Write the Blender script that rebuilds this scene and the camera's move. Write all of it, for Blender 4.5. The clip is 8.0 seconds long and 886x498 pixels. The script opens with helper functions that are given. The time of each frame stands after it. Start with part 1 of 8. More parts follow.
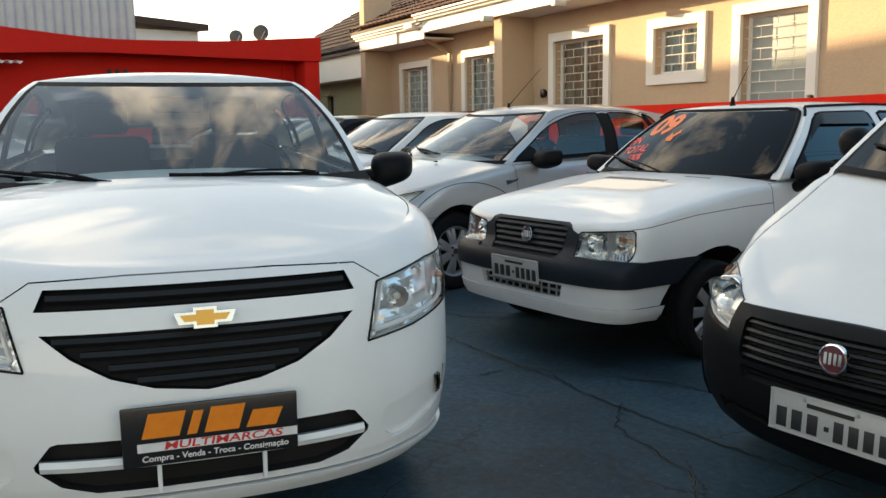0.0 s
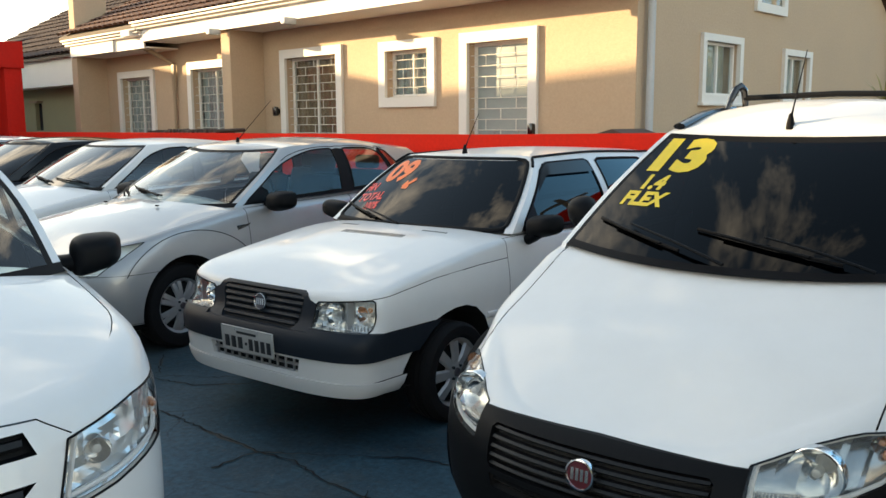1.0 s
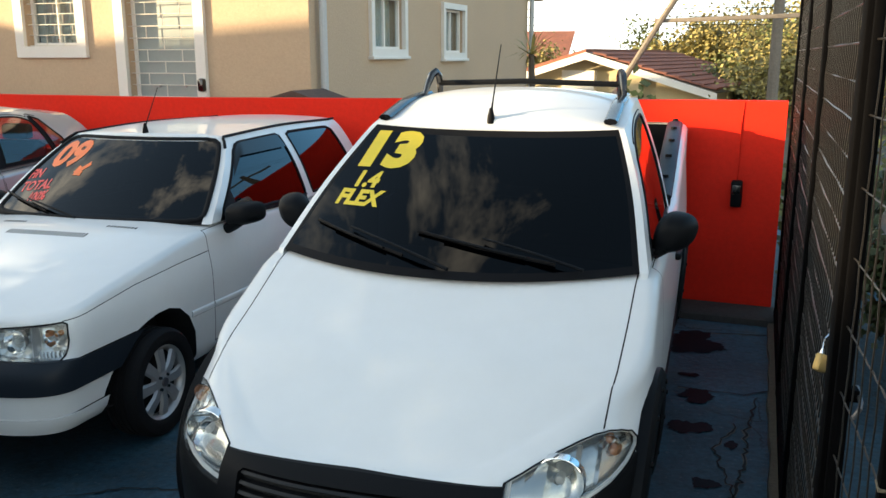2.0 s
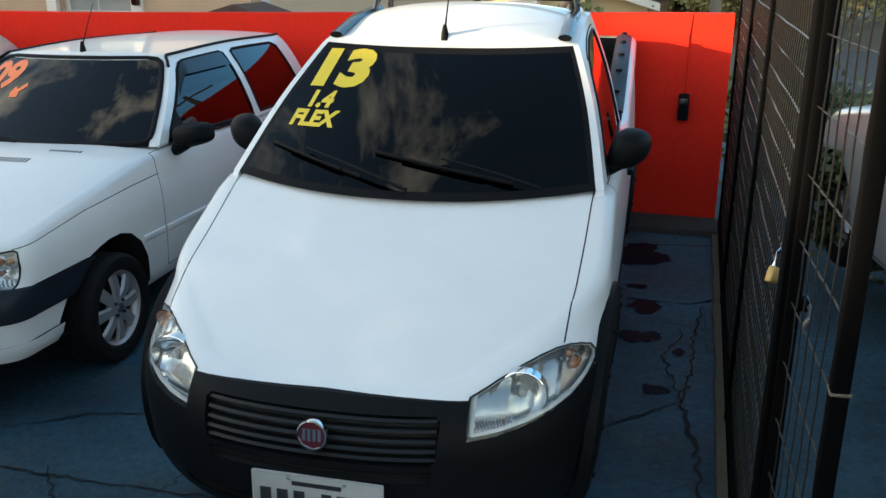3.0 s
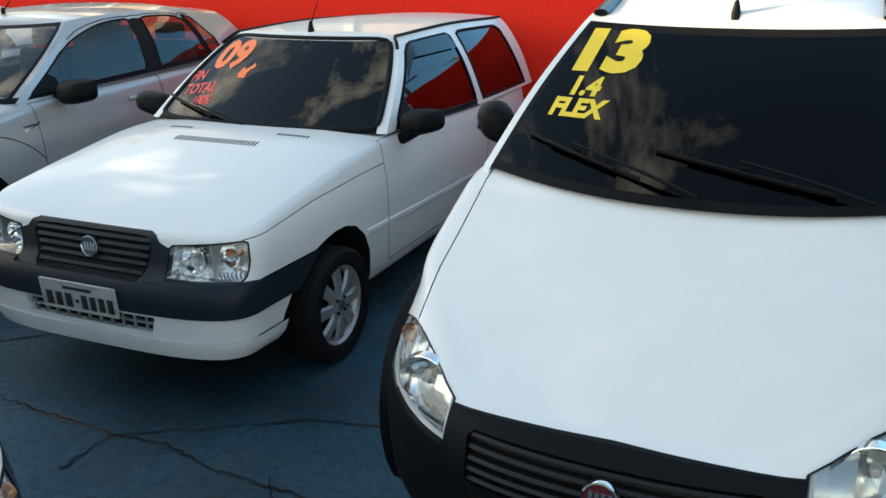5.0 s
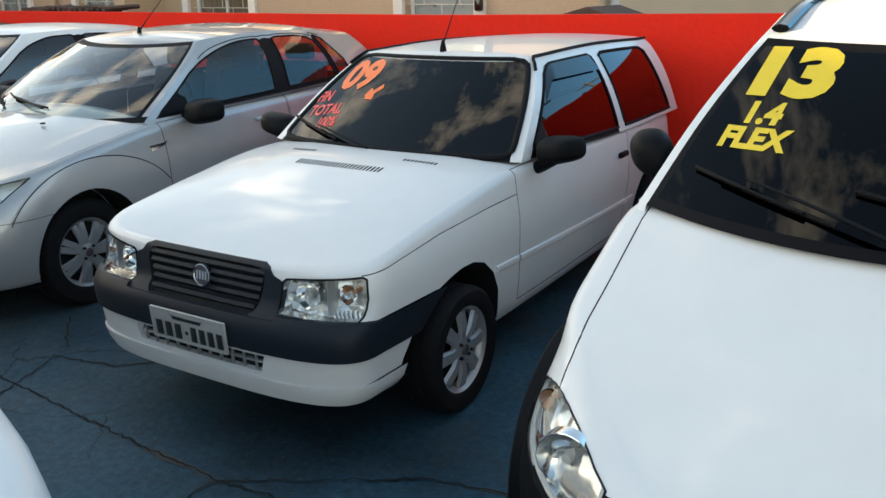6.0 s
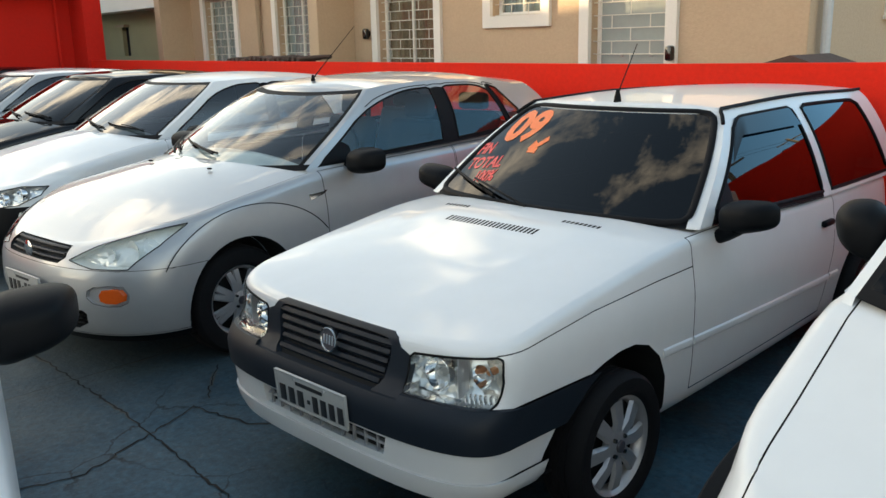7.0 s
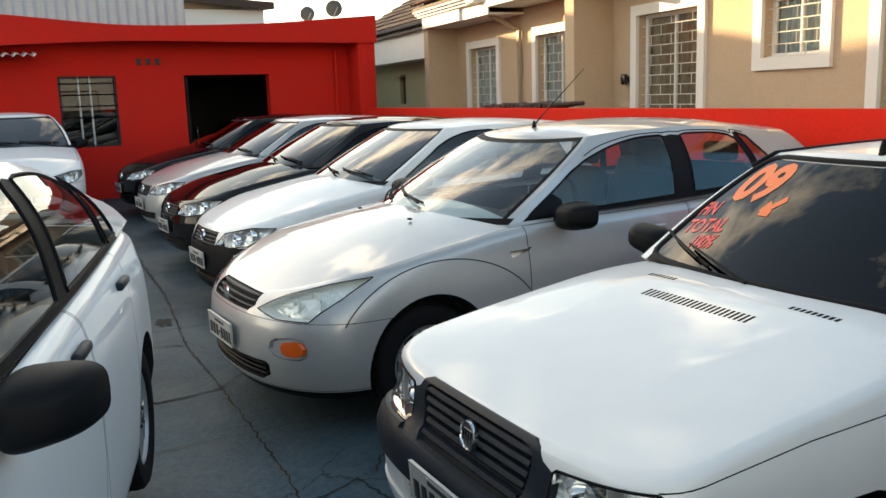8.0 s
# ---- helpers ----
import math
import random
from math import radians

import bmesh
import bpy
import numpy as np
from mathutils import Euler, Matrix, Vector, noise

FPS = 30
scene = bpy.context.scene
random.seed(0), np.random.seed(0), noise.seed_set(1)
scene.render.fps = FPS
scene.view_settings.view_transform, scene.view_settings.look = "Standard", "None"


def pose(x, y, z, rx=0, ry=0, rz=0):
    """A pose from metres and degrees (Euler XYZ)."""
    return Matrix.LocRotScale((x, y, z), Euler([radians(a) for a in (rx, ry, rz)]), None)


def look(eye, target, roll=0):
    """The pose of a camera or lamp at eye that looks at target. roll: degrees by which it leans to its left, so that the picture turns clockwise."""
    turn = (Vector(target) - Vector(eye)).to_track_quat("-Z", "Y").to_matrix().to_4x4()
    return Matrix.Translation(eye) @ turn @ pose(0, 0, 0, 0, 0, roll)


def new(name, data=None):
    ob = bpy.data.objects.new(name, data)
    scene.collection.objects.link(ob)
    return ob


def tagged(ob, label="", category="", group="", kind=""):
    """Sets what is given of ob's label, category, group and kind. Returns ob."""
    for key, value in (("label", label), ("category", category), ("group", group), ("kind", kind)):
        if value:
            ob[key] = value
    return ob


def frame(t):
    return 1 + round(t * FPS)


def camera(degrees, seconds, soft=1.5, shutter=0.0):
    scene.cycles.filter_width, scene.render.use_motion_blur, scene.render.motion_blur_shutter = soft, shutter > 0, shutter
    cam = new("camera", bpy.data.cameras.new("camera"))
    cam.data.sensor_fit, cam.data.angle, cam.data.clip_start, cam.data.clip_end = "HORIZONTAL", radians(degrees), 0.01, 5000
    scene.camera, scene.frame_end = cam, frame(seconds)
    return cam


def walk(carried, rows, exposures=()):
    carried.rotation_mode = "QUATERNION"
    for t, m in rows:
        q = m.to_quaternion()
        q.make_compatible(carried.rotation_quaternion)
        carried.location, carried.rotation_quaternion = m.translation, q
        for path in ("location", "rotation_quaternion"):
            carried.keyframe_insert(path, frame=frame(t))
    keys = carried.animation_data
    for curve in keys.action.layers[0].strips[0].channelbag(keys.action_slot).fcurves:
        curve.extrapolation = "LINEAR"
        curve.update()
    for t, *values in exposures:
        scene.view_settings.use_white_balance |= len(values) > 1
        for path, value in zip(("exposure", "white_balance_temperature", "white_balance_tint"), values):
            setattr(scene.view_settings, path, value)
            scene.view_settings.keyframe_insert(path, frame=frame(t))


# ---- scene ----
# ---------------------------------------------------------------- camera
cam = camera(54.7, 8.0)
PATH = [
    (0, (0.046, 0.574, 1.283), (-1.559, 1.732, 0.996), -0.8),
    (0.5, (-0.084, 0.71, 1.43), (-1.409, 2.18, 1.143), -0.4),
    (1, (-0.185, 0.833, 1.581), (-1.369, 2.419, 1.291), -0.3),
    (1.5, (-0.311, 0.892, 1.736), (-1.156, 2.674, 1.402), -0.3),
    (2, (-0.452, 0.906, 1.84), (-0.937, 2.795, 1.399), -0.1),
    (2.2, (-0.475, 0.877, 1.869), (-0.899, 2.772, 1.388), 0.2),
    (3.3, (-0.526, 0.886, 1.854), (-0.865, 2.744, 1.198), -0.2),
    (3.5, (-0.554, 0.91, 1.84), (-0.89, 2.768, 1.182), -0.0),
    (4, (-0.647, 1.014, 1.804), (-1.063, 2.854, 1.14), -0.3),
    (4.5, (-0.791, 1.128, 1.806), (-1.411, 2.91, 1.142), -0.6),
    (5.8, (-1.157, 1.475, 1.731), (-2.036, 3.165, 1.121), -0.9),
    (6, (-1.175, 1.555, 1.727), (-2.148, 3.198, 1.134), -1.0),
    (6.5, (-1.207, 1.733, 1.714), (-2.403, 3.234, 1.151), -1.3),
    (7, (-1.308, 1.969, 1.686), (-2.64, 3.383, 1.212), -1.3),
    (7.5, (-1.417, 2.271, 1.664), (-2.924, 3.531, 1.287), -1.5),
    (8, (-1.513, 2.59, 1.648), (-3.243, 3.53, 1.296), -1.8),
]
# the clip's camera drifts in exposure and white balance: warmer at both ends, greener in the middle
TINTS = [(0, 1.83, 8750, 11), (0.5, 1.85, 8600, 10), (1.5, 1.98, 8000, 8), (2.2, 1.92, 7600, 6), (3.5, 1.90, 7150, 4), (4.5, 2.00, 7450, 5), (6.0, 2.04, 7980, 8), (7.0, 2.04, 8470, 9), (8.0, 2.02, 8680, 10)]
walk(cam, [(t, look(eye, target, roll)) for t, eye, target, roll in PATH], TINTS)

# ---------------------------------------------------------------- world and sun
SUN_AZ, SUN_EL = radians(-160.7), radians(9.5)   # direction to the sun: angle in plan from +x, and height
to_sun = Vector((math.cos(SUN_AZ) * math.cos(SUN_EL), math.sin(SUN_AZ) * math.cos(SUN_EL), math.sin(SUN_EL)))
world = bpy.data.worlds.new("world")
scene.world = world
world.use_nodes = True


def node(tree, kind, **values):
    n = tree.nodes.new(kind)
    for key, value in values.items():
        if key in n.inputs:
            n.inputs[key].default_value = value
    return n


def build_world():
    t = world.node_tree
    t.nodes.clear()
    sky = t.nodes.new("ShaderNodeTexSky")
    sky.sky_type, sky.sun_disc = "NISHITA", False
    sky.sun_elevation, sky.sun_rotation = SUN_EL, math.pi / 2 - SUN_AZ
    sky.air_density, sky.dust_density, sky.ozone_density = 1.0, 0.8, 1.6
    # drifting clouds, laid on a flat layer over the place
    co = t.nodes.new("ShaderNodeTexCoord")
    sep = t.nodes.new("ShaderNodeSeparateXYZ")
    t.links.new(co.outputs["Generated"], sep.inputs[0])
    lift = node(t, "ShaderNodeMath")
    lift.operation = "MAXIMUM"
    lift.inputs[1].default_value = 0.0
    t.links.new(sep.outputs["Z"], lift.inputs[0])
    add = t.nodes.new("ShaderNodeMath")
    add.operation = "ADD"
    add.inputs[1].default_value = 0.22
    t.links.new(lift.outputs[0], add.inputs[0])
    comb = t.nodes.new("ShaderNodeCombineXYZ")
    for axis in "XY":
        div = t.nodes.new("ShaderNodeMath")
        div.operation = "DIVIDE"
        t.links.new(sep.outputs[axis], div.inputs[0])
        t.links.new(add.outputs[0], div.inputs[1])
        t.links.new(div.outputs[0], comb.inputs[axis])
    noise_tex = t.nodes.new("ShaderNodeTexNoise")
    noise_tex.inputs["Scale"].default_value = 1.9
    noise_tex.inputs["Detail"].default_value = 7
    noise_tex.inputs["Roughness"].default_value = 0.62
    noise_tex.inputs["Distortion"].default_value = 0.35
    drift = t.nodes.new("ShaderNodeVectorMath")
    drift.operation = "ADD"
    drift.inputs[1].default_value = (-0.20, -0.045, 0)
    t.links.new(comb.outputs[0], drift.inputs[0])
    t.links.new(drift.outputs[0], noise_tex.inputs["Vector"])
    ramp = t.nodes.new("ShaderNodeValToRGB")
    ramp.color_ramp.elements[0].position, ramp.color_ramp.elements[1].position = 0.597, 0.762
    # pale haze towards the horizon
    low = node(t, "ShaderNodeMath")
    low.operation = "SUBTRACT"
    low.inputs[0].default_value = 1.0
    t.links.new(lift.outputs[0], low.inputs[1])
    cube = t.nodes.new("ShaderNodeMath")
    cube.operation = "POWER"
    cube.inputs[1].default_value = 4.5
    t.links.new(low.outputs[0], cube.inputs[0])
    # the haze is white towards the sun and across it, blue on the far side
    facing = t.nodes.new("ShaderNodeVectorMath")
    facing.operation = "DOT_PRODUCT"
    facing.inputs[1].default_value = (math.cos(SUN_AZ), math.sin(SUN_AZ), 0)
    t.links.new(sep.inputs[0].links[0].from_socket, facing.inputs[0])
    # the clouds gather towards the sun and thin out away from it
    gather = t.nodes.new("ShaderNodeMath")
    gather.operation = "MULTIPLY_ADD"
    gather.inputs[1].default_value = 0.085
    t.links.new(facing.outputs["Value"], gather.inputs[0])
    t.links.new(noise_tex.outputs["Fac"], gather.inputs[2])
    t.links.new(gather.outputs[0], ramp.inputs[0])
    side = node(t, "ShaderNodeMapRange")
    side.inputs["From Min"].default_value, side.inputs["From Max"].default_value = -0.62, -0.42
    t.links.new(facing.outputs["Value"], side.inputs["Value"])
    air = t.nodes.new("ShaderNodeMixRGB")
    air.inputs[1].default_value = HAZE_FAR
    air.inputs[2].default_value = HAZE
    t.links.new(side.outputs[0], air.inputs[0])
    # blue sector added to the north-eastern sky for the side windows to mirror
    added_blue_way = t.nodes.new("ShaderNodeVectorMath")
    added_blue_way.operation = "DOT_PRODUCT"
    added_blue_way.inputs[1].default_value = (0.47, 0.883, 0)
    t.links.new(sep.inputs[0].links[0].from_socket, added_blue_way.inputs[0])
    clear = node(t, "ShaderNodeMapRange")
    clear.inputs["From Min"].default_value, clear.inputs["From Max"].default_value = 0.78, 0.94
    t.links.new(added_blue_way.outputs["Value"], clear.inputs["Value"])
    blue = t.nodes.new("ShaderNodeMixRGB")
    blue.inputs[2].default_value = ADDED_BLUE
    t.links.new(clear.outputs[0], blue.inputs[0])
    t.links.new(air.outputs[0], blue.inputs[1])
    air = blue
    hazy = t.nodes.new("ShaderNodeMixRGB")
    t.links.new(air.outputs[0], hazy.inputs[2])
    t.links.new(cube.outputs[0], hazy.inputs[0])
    mix = t.nodes.new("ShaderNodeMixRGB")
    mix.inputs[2].default_value = CLOUD
    t.links.new(ramp.outputs[0], mix.inputs[0])
    t.links.new(sky.outputs[0], mix.inputs[1])
    t.links.new(mix.outputs[0], hazy.inputs[1])
    # above the haze the added north-eastern sector turns a deeper blue
    high = node(t, "ShaderNodeMapRange")
    high.inputs["From Min"].default_value, high.inputs["From Max"].default_value = 0.06, 0.15
    high.interpolation_type = "SMOOTHSTEP"
    t.links.new(lift.outputs[0], high.inputs["Value"])
    wide = node(t, "ShaderNodeMapRange")
    wide.inputs["From Min"].default_value, wide.inputs["From Max"].default_value = 0.76, 0.90
    wide.inputs["To Max"].default_value = 0.88
    t.links.new(added_blue_way.outputs["Value"], wide.inputs["Value"])
    both = t.nodes.new("ShaderNodeMath")
    both.operation = "MULTIPLY"
    t.links.new(high.outputs[0], both.inputs[0])
    t.links.new(wide.outputs[0], both.inputs[1])
    deep = t.nodes.new("ShaderNodeMixRGB")
    deep.inputs[2].default_value = DEEP_BLUE
    t.links.new(both.outputs[0], deep.inputs[0])
    t.links.new(hazy.outputs[0], deep.inputs[1])
    bg = t.nodes.new("ShaderNodeBackground")
    bg.inputs["Strength"].default_value = SKY_STRENGTH
    t.links.new(deep.outputs[0], bg.inputs[0])
    out = t.nodes.new("ShaderNodeOutputWorld")
    t.links.new(bg.outputs[0], out.inputs[0])


SKY_STRENGTH = 0.15
CLOUD = (11.6, 10.8, 9.6, 1)
HAZE = (6.4, 6.4, 6.4, 1)
HAZE_FAR = (5.3, 5.15, 5.0, 1)
ADDED_BLUE = (2.4, 3.4, 4.6, 1)
DEEP_BLUE = (0.5, 1.9, 3.9, 1)
build_world()
sun = new("sun", bpy.data.lights.new("sun", "SUN"))
sun.data.energy, sun.data.angle, sun.data.color = 3.9, radians(0.6), (1.0, 0.80, 0.56)
sun.matrix_world = look(to_sun * 40, (0, 0, 0))

# ---------------------------------------------------------------- materials


def material(name, colour, rough=0.5, metal=0.0, coat=0.0, vary=0.12, grain=40.0, bump=0.0, stain=1.5, spec=0.5, flake=0.0, coat_rough=0.03, rand=0.0):
    """A surface with variation at two scales: grain (small) and stain (large), both in object space metres."""
    m = bpy.data.materials.new(name)
    m.use_nodes = True
    t = m.node_tree
    b = t.nodes["Principled BSDF"]
    b.inputs["Roughness"].default_value = rough
    b.inputs["Metallic"].default_value = metal
    b.inputs["Coat Weight"].default_value = coat
    b.inputs["Coat Roughness"].default_value = coat_rough
    b.inputs["Specular IOR Level"].default_value = spec
    co = t.nodes.new("ShaderNodeTexCoord")
    big = node(t, "ShaderNodeTexNoise", Scale=stain, Detail=5.0, Roughness=0.6)
    fine = node(t, "ShaderNodeTexNoise", Scale=grain, Detail=4.0, Roughness=0.65)
    t.links.new(co.outputs["Object"], big.inputs["Vector"])
    t.links.new(co.outputs["Object"], fine.inputs["Vector"])
    add = t.nodes.new("ShaderNodeMath")
    add.operation = "ADD"
    t.links.new(big.outputs["Fac"], add.inputs[0])
    t.links.new(fine.outputs["Fac"], add.inputs[1])
    span = node(t, "ShaderNodeMapRange")
    span.inputs["From Min"].default_value, span.inputs["From Max"].default_value = 0.6, 1.4
    span.inputs["To Min"].default_value, span.inputs["To Max"].default_value = 1 - vary, 1 + vary
    t.links.new(add.outputs[0], span.inputs["Value"])
    mul = t.nodes.new("ShaderNodeMixRGB")
    mul.blend_type = "MULTIPLY"
    mul.inputs[0].default_value = 1
    mul.inputs[1].default_value = (*colour, 1)
    t.links.new(span.outputs[0], mul.inputs[2])
    last = mul.outputs[0]
    if rand:
        info = t.nodes.new("ShaderNodeObjectInfo")
        r = node(t, "ShaderNodeMapRange")
        r.inputs["To Min"].default_value, r.inputs["To Max"].default_value = 1 - rand, 1 + rand
        t.links.new(info.outputs["Random"], r.inputs["Value"])
        mul2 = t.nodes.new("ShaderNodeMixRGB")
        mul2.blend_type = "MULTIPLY"
        mul2.inputs[0].default_value = 1
        t.links.new(last, mul2.inputs[1])
        t.links.new(r.outputs[0], mul2.inputs[2])
        last = mul2.outputs[0]
    t.links.new(last, b.inputs["Base Color"])
    rr = node(t, "ShaderNodeMapRange")
    rr.inputs["From Min"].default_value, rr.inputs["From Max"].default_value = 0.3, 0.7
    rr.inputs["To Min"].default_value, rr.inputs["To Max"].default_value = max(rough * 0.85, 0), min(rough * 1.15, 1)
    t.links.new(big.outputs["Fac"], rr.inputs["Value"])
    t.links.new(rr.outputs[0], b.inputs["Roughness"])
    if bump:
        bp = node(t, "ShaderNodeBump", Strength=1.0, Distance=bump)
        t.links.new(fine.outputs["Fac"], bp.inputs["Height"])
        t.links.new(bp.outputs[0], b.inputs["Normal"])
    if flake:
        v = node(t, "ShaderNodeTexVoronoi", Scale=900.0)
        t.links.new(co.outputs["Object"], v.inputs["Vector"])
        bp = node(t, "ShaderNodeBump", Strength=flake, Distance=0.0004)
        t.links.new(v.outputs["Distance"], bp.inputs["Height"])
        t.links.new(bp.outputs[0], b.inputs["Normal"])
    return m


def glass(name, tint, gloss=1.5, rough=0.0):
    """A thin tinted pane: clear straight through, mirroring more at a slant."""
    m = bpy.data.materials.new(name)
    m.use_nodes = True
    t = m.node_tree
    t.nodes.clear()
    clear = t.nodes.new("ShaderNodeBsdfTransparent")
    clear.inputs[0].default_value = (*tint, 1)
    shine = t.nodes.new("ShaderNodeBsdfGlossy")
    shine.inputs["Roughness"].default_value = rough
    shine.inputs["Color"].default_value = (1, 1, 1, 1)
    f0 = ((gloss - 1) / (gloss + 1)) ** 2
    face = t.nodes.new("ShaderNodeLayerWeight")
    face.inputs["Blend"].default_value = 0.5
    steep = t.nodes.new("ShaderNodeMath")
    steep.operation = "POWER"
    steep.inputs[1].default_value = 5.0
    t.links.new(face.outputs["Facing"], steep.inputs[0])
    fr = t.nodes.new("ShaderNodeMath")
    fr.operation = "MULTIPLY_ADD"
    fr.inputs[1].default_value, fr.inputs[2].default_value = 1 - f0, f0
    t.links.new(steep.outputs[0], fr.inputs[0])
    mix = t.nodes.new("ShaderNodeMixShader")
    t.links.new(fr.outputs[0], mix.inputs[0])
    t.links.new(clear.outputs[0], mix.inputs[1])
    t.links.new(shine.outputs[0], mix.inputs[2])
    out = t.nodes.new("ShaderNodeOutputMaterial")
    t.links.new(mix.outputs[0], out.inputs[0])
    return m


WHITE = material("white_paint", (0.68, 0.68, 0.675), 0.45, spec=0.3, coat=0.55, vary=0.03, grain=6, coat_rough=0.02)
WHITE_COOL = material("white_paint_cool", (0.66, 0.675, 0.68), 0.45, spec=0.3, coat=0.55, vary=0.03, grain=6, coat_rough=0.02)
SILVER = material("silver_paint", (0.38, 0.382, 0.387), 0.38, metal=0.36, coat=0.8, vary=0.05, grain=6, flake=0.25)
BLACK_PAINT = material("black_paint", (0.006, 0.006, 0.007), 0.4, coat=0.65, spec=0.0, vary=0.1, grain=6)
PLASTIC = material("black_plastic", (0.005, 0.0057, 0.0070), 0.52, spec=0.09, vary=0.2, grain=300, bump=0.0003)
PLASTIC_SLAT = material("black_grille_plastic", (0.009, 0.0095, 0.0105), 0.42, spec=0.25, vary=0.2, grain=300)
PLASTIC_GREY = material("dark_grey_plastic", (0.0105, 0.0155, 0.0225), 0.5, spec=0.2, vary=0.15, grain=300, bump=0.0003)
GLOSS_BLACK = material("gloss_black", (0.005, 0.005, 0.006), 0.22, coat=0.6, vary=0.1)
TAUPE = material("taupe_trim", (0.10, 0.085, 0.08), 0.3, coat=0.4, vary=0.1)
SEAL = material("rubber_seal", (0.005, 0.005, 0.006), 0.6, spec=0.10, vary=0.2, grain=80)
RUBBER = material("tyre_rubber", (0.006, 0.006, 0.007), 0.75, spec=0.18, vary=0.25, grain=60, bump=0.0006)
RIM = material("silver_wheel", (0.40, 0.40, 0.41), 0.38, metal=0.6, vary=0.1, grain=25)
CHROME = material("chrome", (0.8, 0.8, 0.8), 0.10, metal=1.0, vary=0.05)
REFLECTOR = material("lamp_reflector", (0.84, 0.84, 0.82), 0.24, metal=0.7, vary=0.06, grain=14, bump=0.0006)
REFLECTOR_DIM = material("dull_reflector", (0.50, 0.51, 0.50), 0.22, metal=0.85, vary=0.12, grain=14)
REFLECTOR_OLD = material("hazed_reflector", (0.80, 0.81, 0.78), 0.30, metal=0.35, vary=0.10, grain=14)
GOLD = material("gold_badge", (0.36, 0.20, 0.05), 0.25, metal=0.9, vary=0.05)
BADGE_RED = material("dark_red_enamel", (0.075, 0.008, 0.014), 0.25, coat=0.6, vary=0.1)
BADGE_GREY = material("dark_enamel", (0.06, 0.05, 0.055), 0.3, coat=0.5, vary=0.1)
AMBER = material("amber_lens", (0.72, 0.10, 0.012), 0.25, coat=0.4, vary=0.1, grain=120, bump=0.0008)
AMBER_BULB = material("amber_bulb", (0.42, 0.17, 0.08), 0.2, coat=0.5, vary=0.1)
# near-black for gaps, recesses and rooms: their shade is in the colour
DARK = material("shade_black", (0.003, 0.003, 0.0035), 0.9, vary=0.2)
CABIN = material("cabin_cloth", (0.016, 0.017, 0.02), 0.9, vary=0.25, grain=200)
CABIN_LIGHT = material("cabin_lining", (0.30, 0.30, 0.29), 0.9, vary=0.1)
PLATE = material("plate_grey", (0.42, 0.42, 0.405), 0.4, metal=0.2, vary=0.08, grain=90)
PLATE_INK = material("plate_ink", (0.015, 0.015, 0.017), 0.5)
BOARD_BLACK = material("board_black", (0.012, 0.010, 0.010), 0.3, vary=0.2)
BOARD_ORANGE = material("board_orange", (0.75, 0.20, 0.015), 0.4)
BOARD_WHITE = material("board_white", (0.62, 0.60, 0.58), 0.4)
BOARD_RED = material("board_red", (0.60, 0.03, 0.03), 0.4)
STICKER_YELLOW = material("yellow_sticker", (0.74, 0.53, 0.035), 0.5, vary=0.06)
STICKER_ORANGE = material("orange_sticker", (0.90, 0.19, 0.05), 0.5, vary=0.06)
STICKER_PINK = material("red_sticker", (0.80, 0.07, 0.06), 0.5, vary=0.08)
GLASS_CLEAR = glass("car_glass", (0.72, 0.81, 0.82), 1.72)
GLASS_MID = glass("car_glass_tinted", (0.20, 0.24, 0.25), 1.75)
GLASS_DARK = glass("car_glass_dark", (0.010, 0.015, 0.022), 1.29)
GLASS_SMOKE = glass("windscreen_smoked", (0.012, 0.018, 0.025), 1.42)
GLASS_SIDE = glass("car_side_glass", (0.66, 0.74, 0.76), 1.55)
GLASS_FILM = glass("car_side_glass_dark", (0.012, 0.016, 0.022), 1.5)
LENS = glass("lamp_lens", (0.96, 0.965, 0.965), 1.35)
LENS_MILD = glass("lamp_lens_aged", (0.93, 0.945, 0.935), 1.45, 0.015)
LENS_OLD = glass("lamp_lens_hazed", (0.95, 0.955, 0.94), 1.45, 0.03)
MIRROR = material("mirror_glass", (0.8, 0.82, 0.84), 0.02, metal=1.0, vary=0.0)

# ---------------------------------------------------------------- mesh helpers


def part(name, bm, mat, parent=None, label="", smooth=35):
    """Links a bmesh as one mesh object, under a thing or a part."""
    mesh = bpy.data.meshes.new(name)
    bm.normal_update()
    bm.to_mesh(mesh)
    bm.free()
    for m in (mat if isinstance(mat, (list, tuple)) else [mat]):
        mesh.materials.append(m)
    if smooth:
        for p in mesh.polygons:
            p.use_smooth = True
        mesh.set_sharp_from_angle(angle=radians(smooth))
    ob = new(name, mesh)
    if parent:
        ob.parent = parent
    if label:
        ob["label"] = label
    return ob


def thing(name, m, label, category, group="", kind=""):
    ob = new(name)
    ob.empty_display_size = 0.2
    ob.matrix_basis = m
    return tagged(ob, label, category, group, kind)


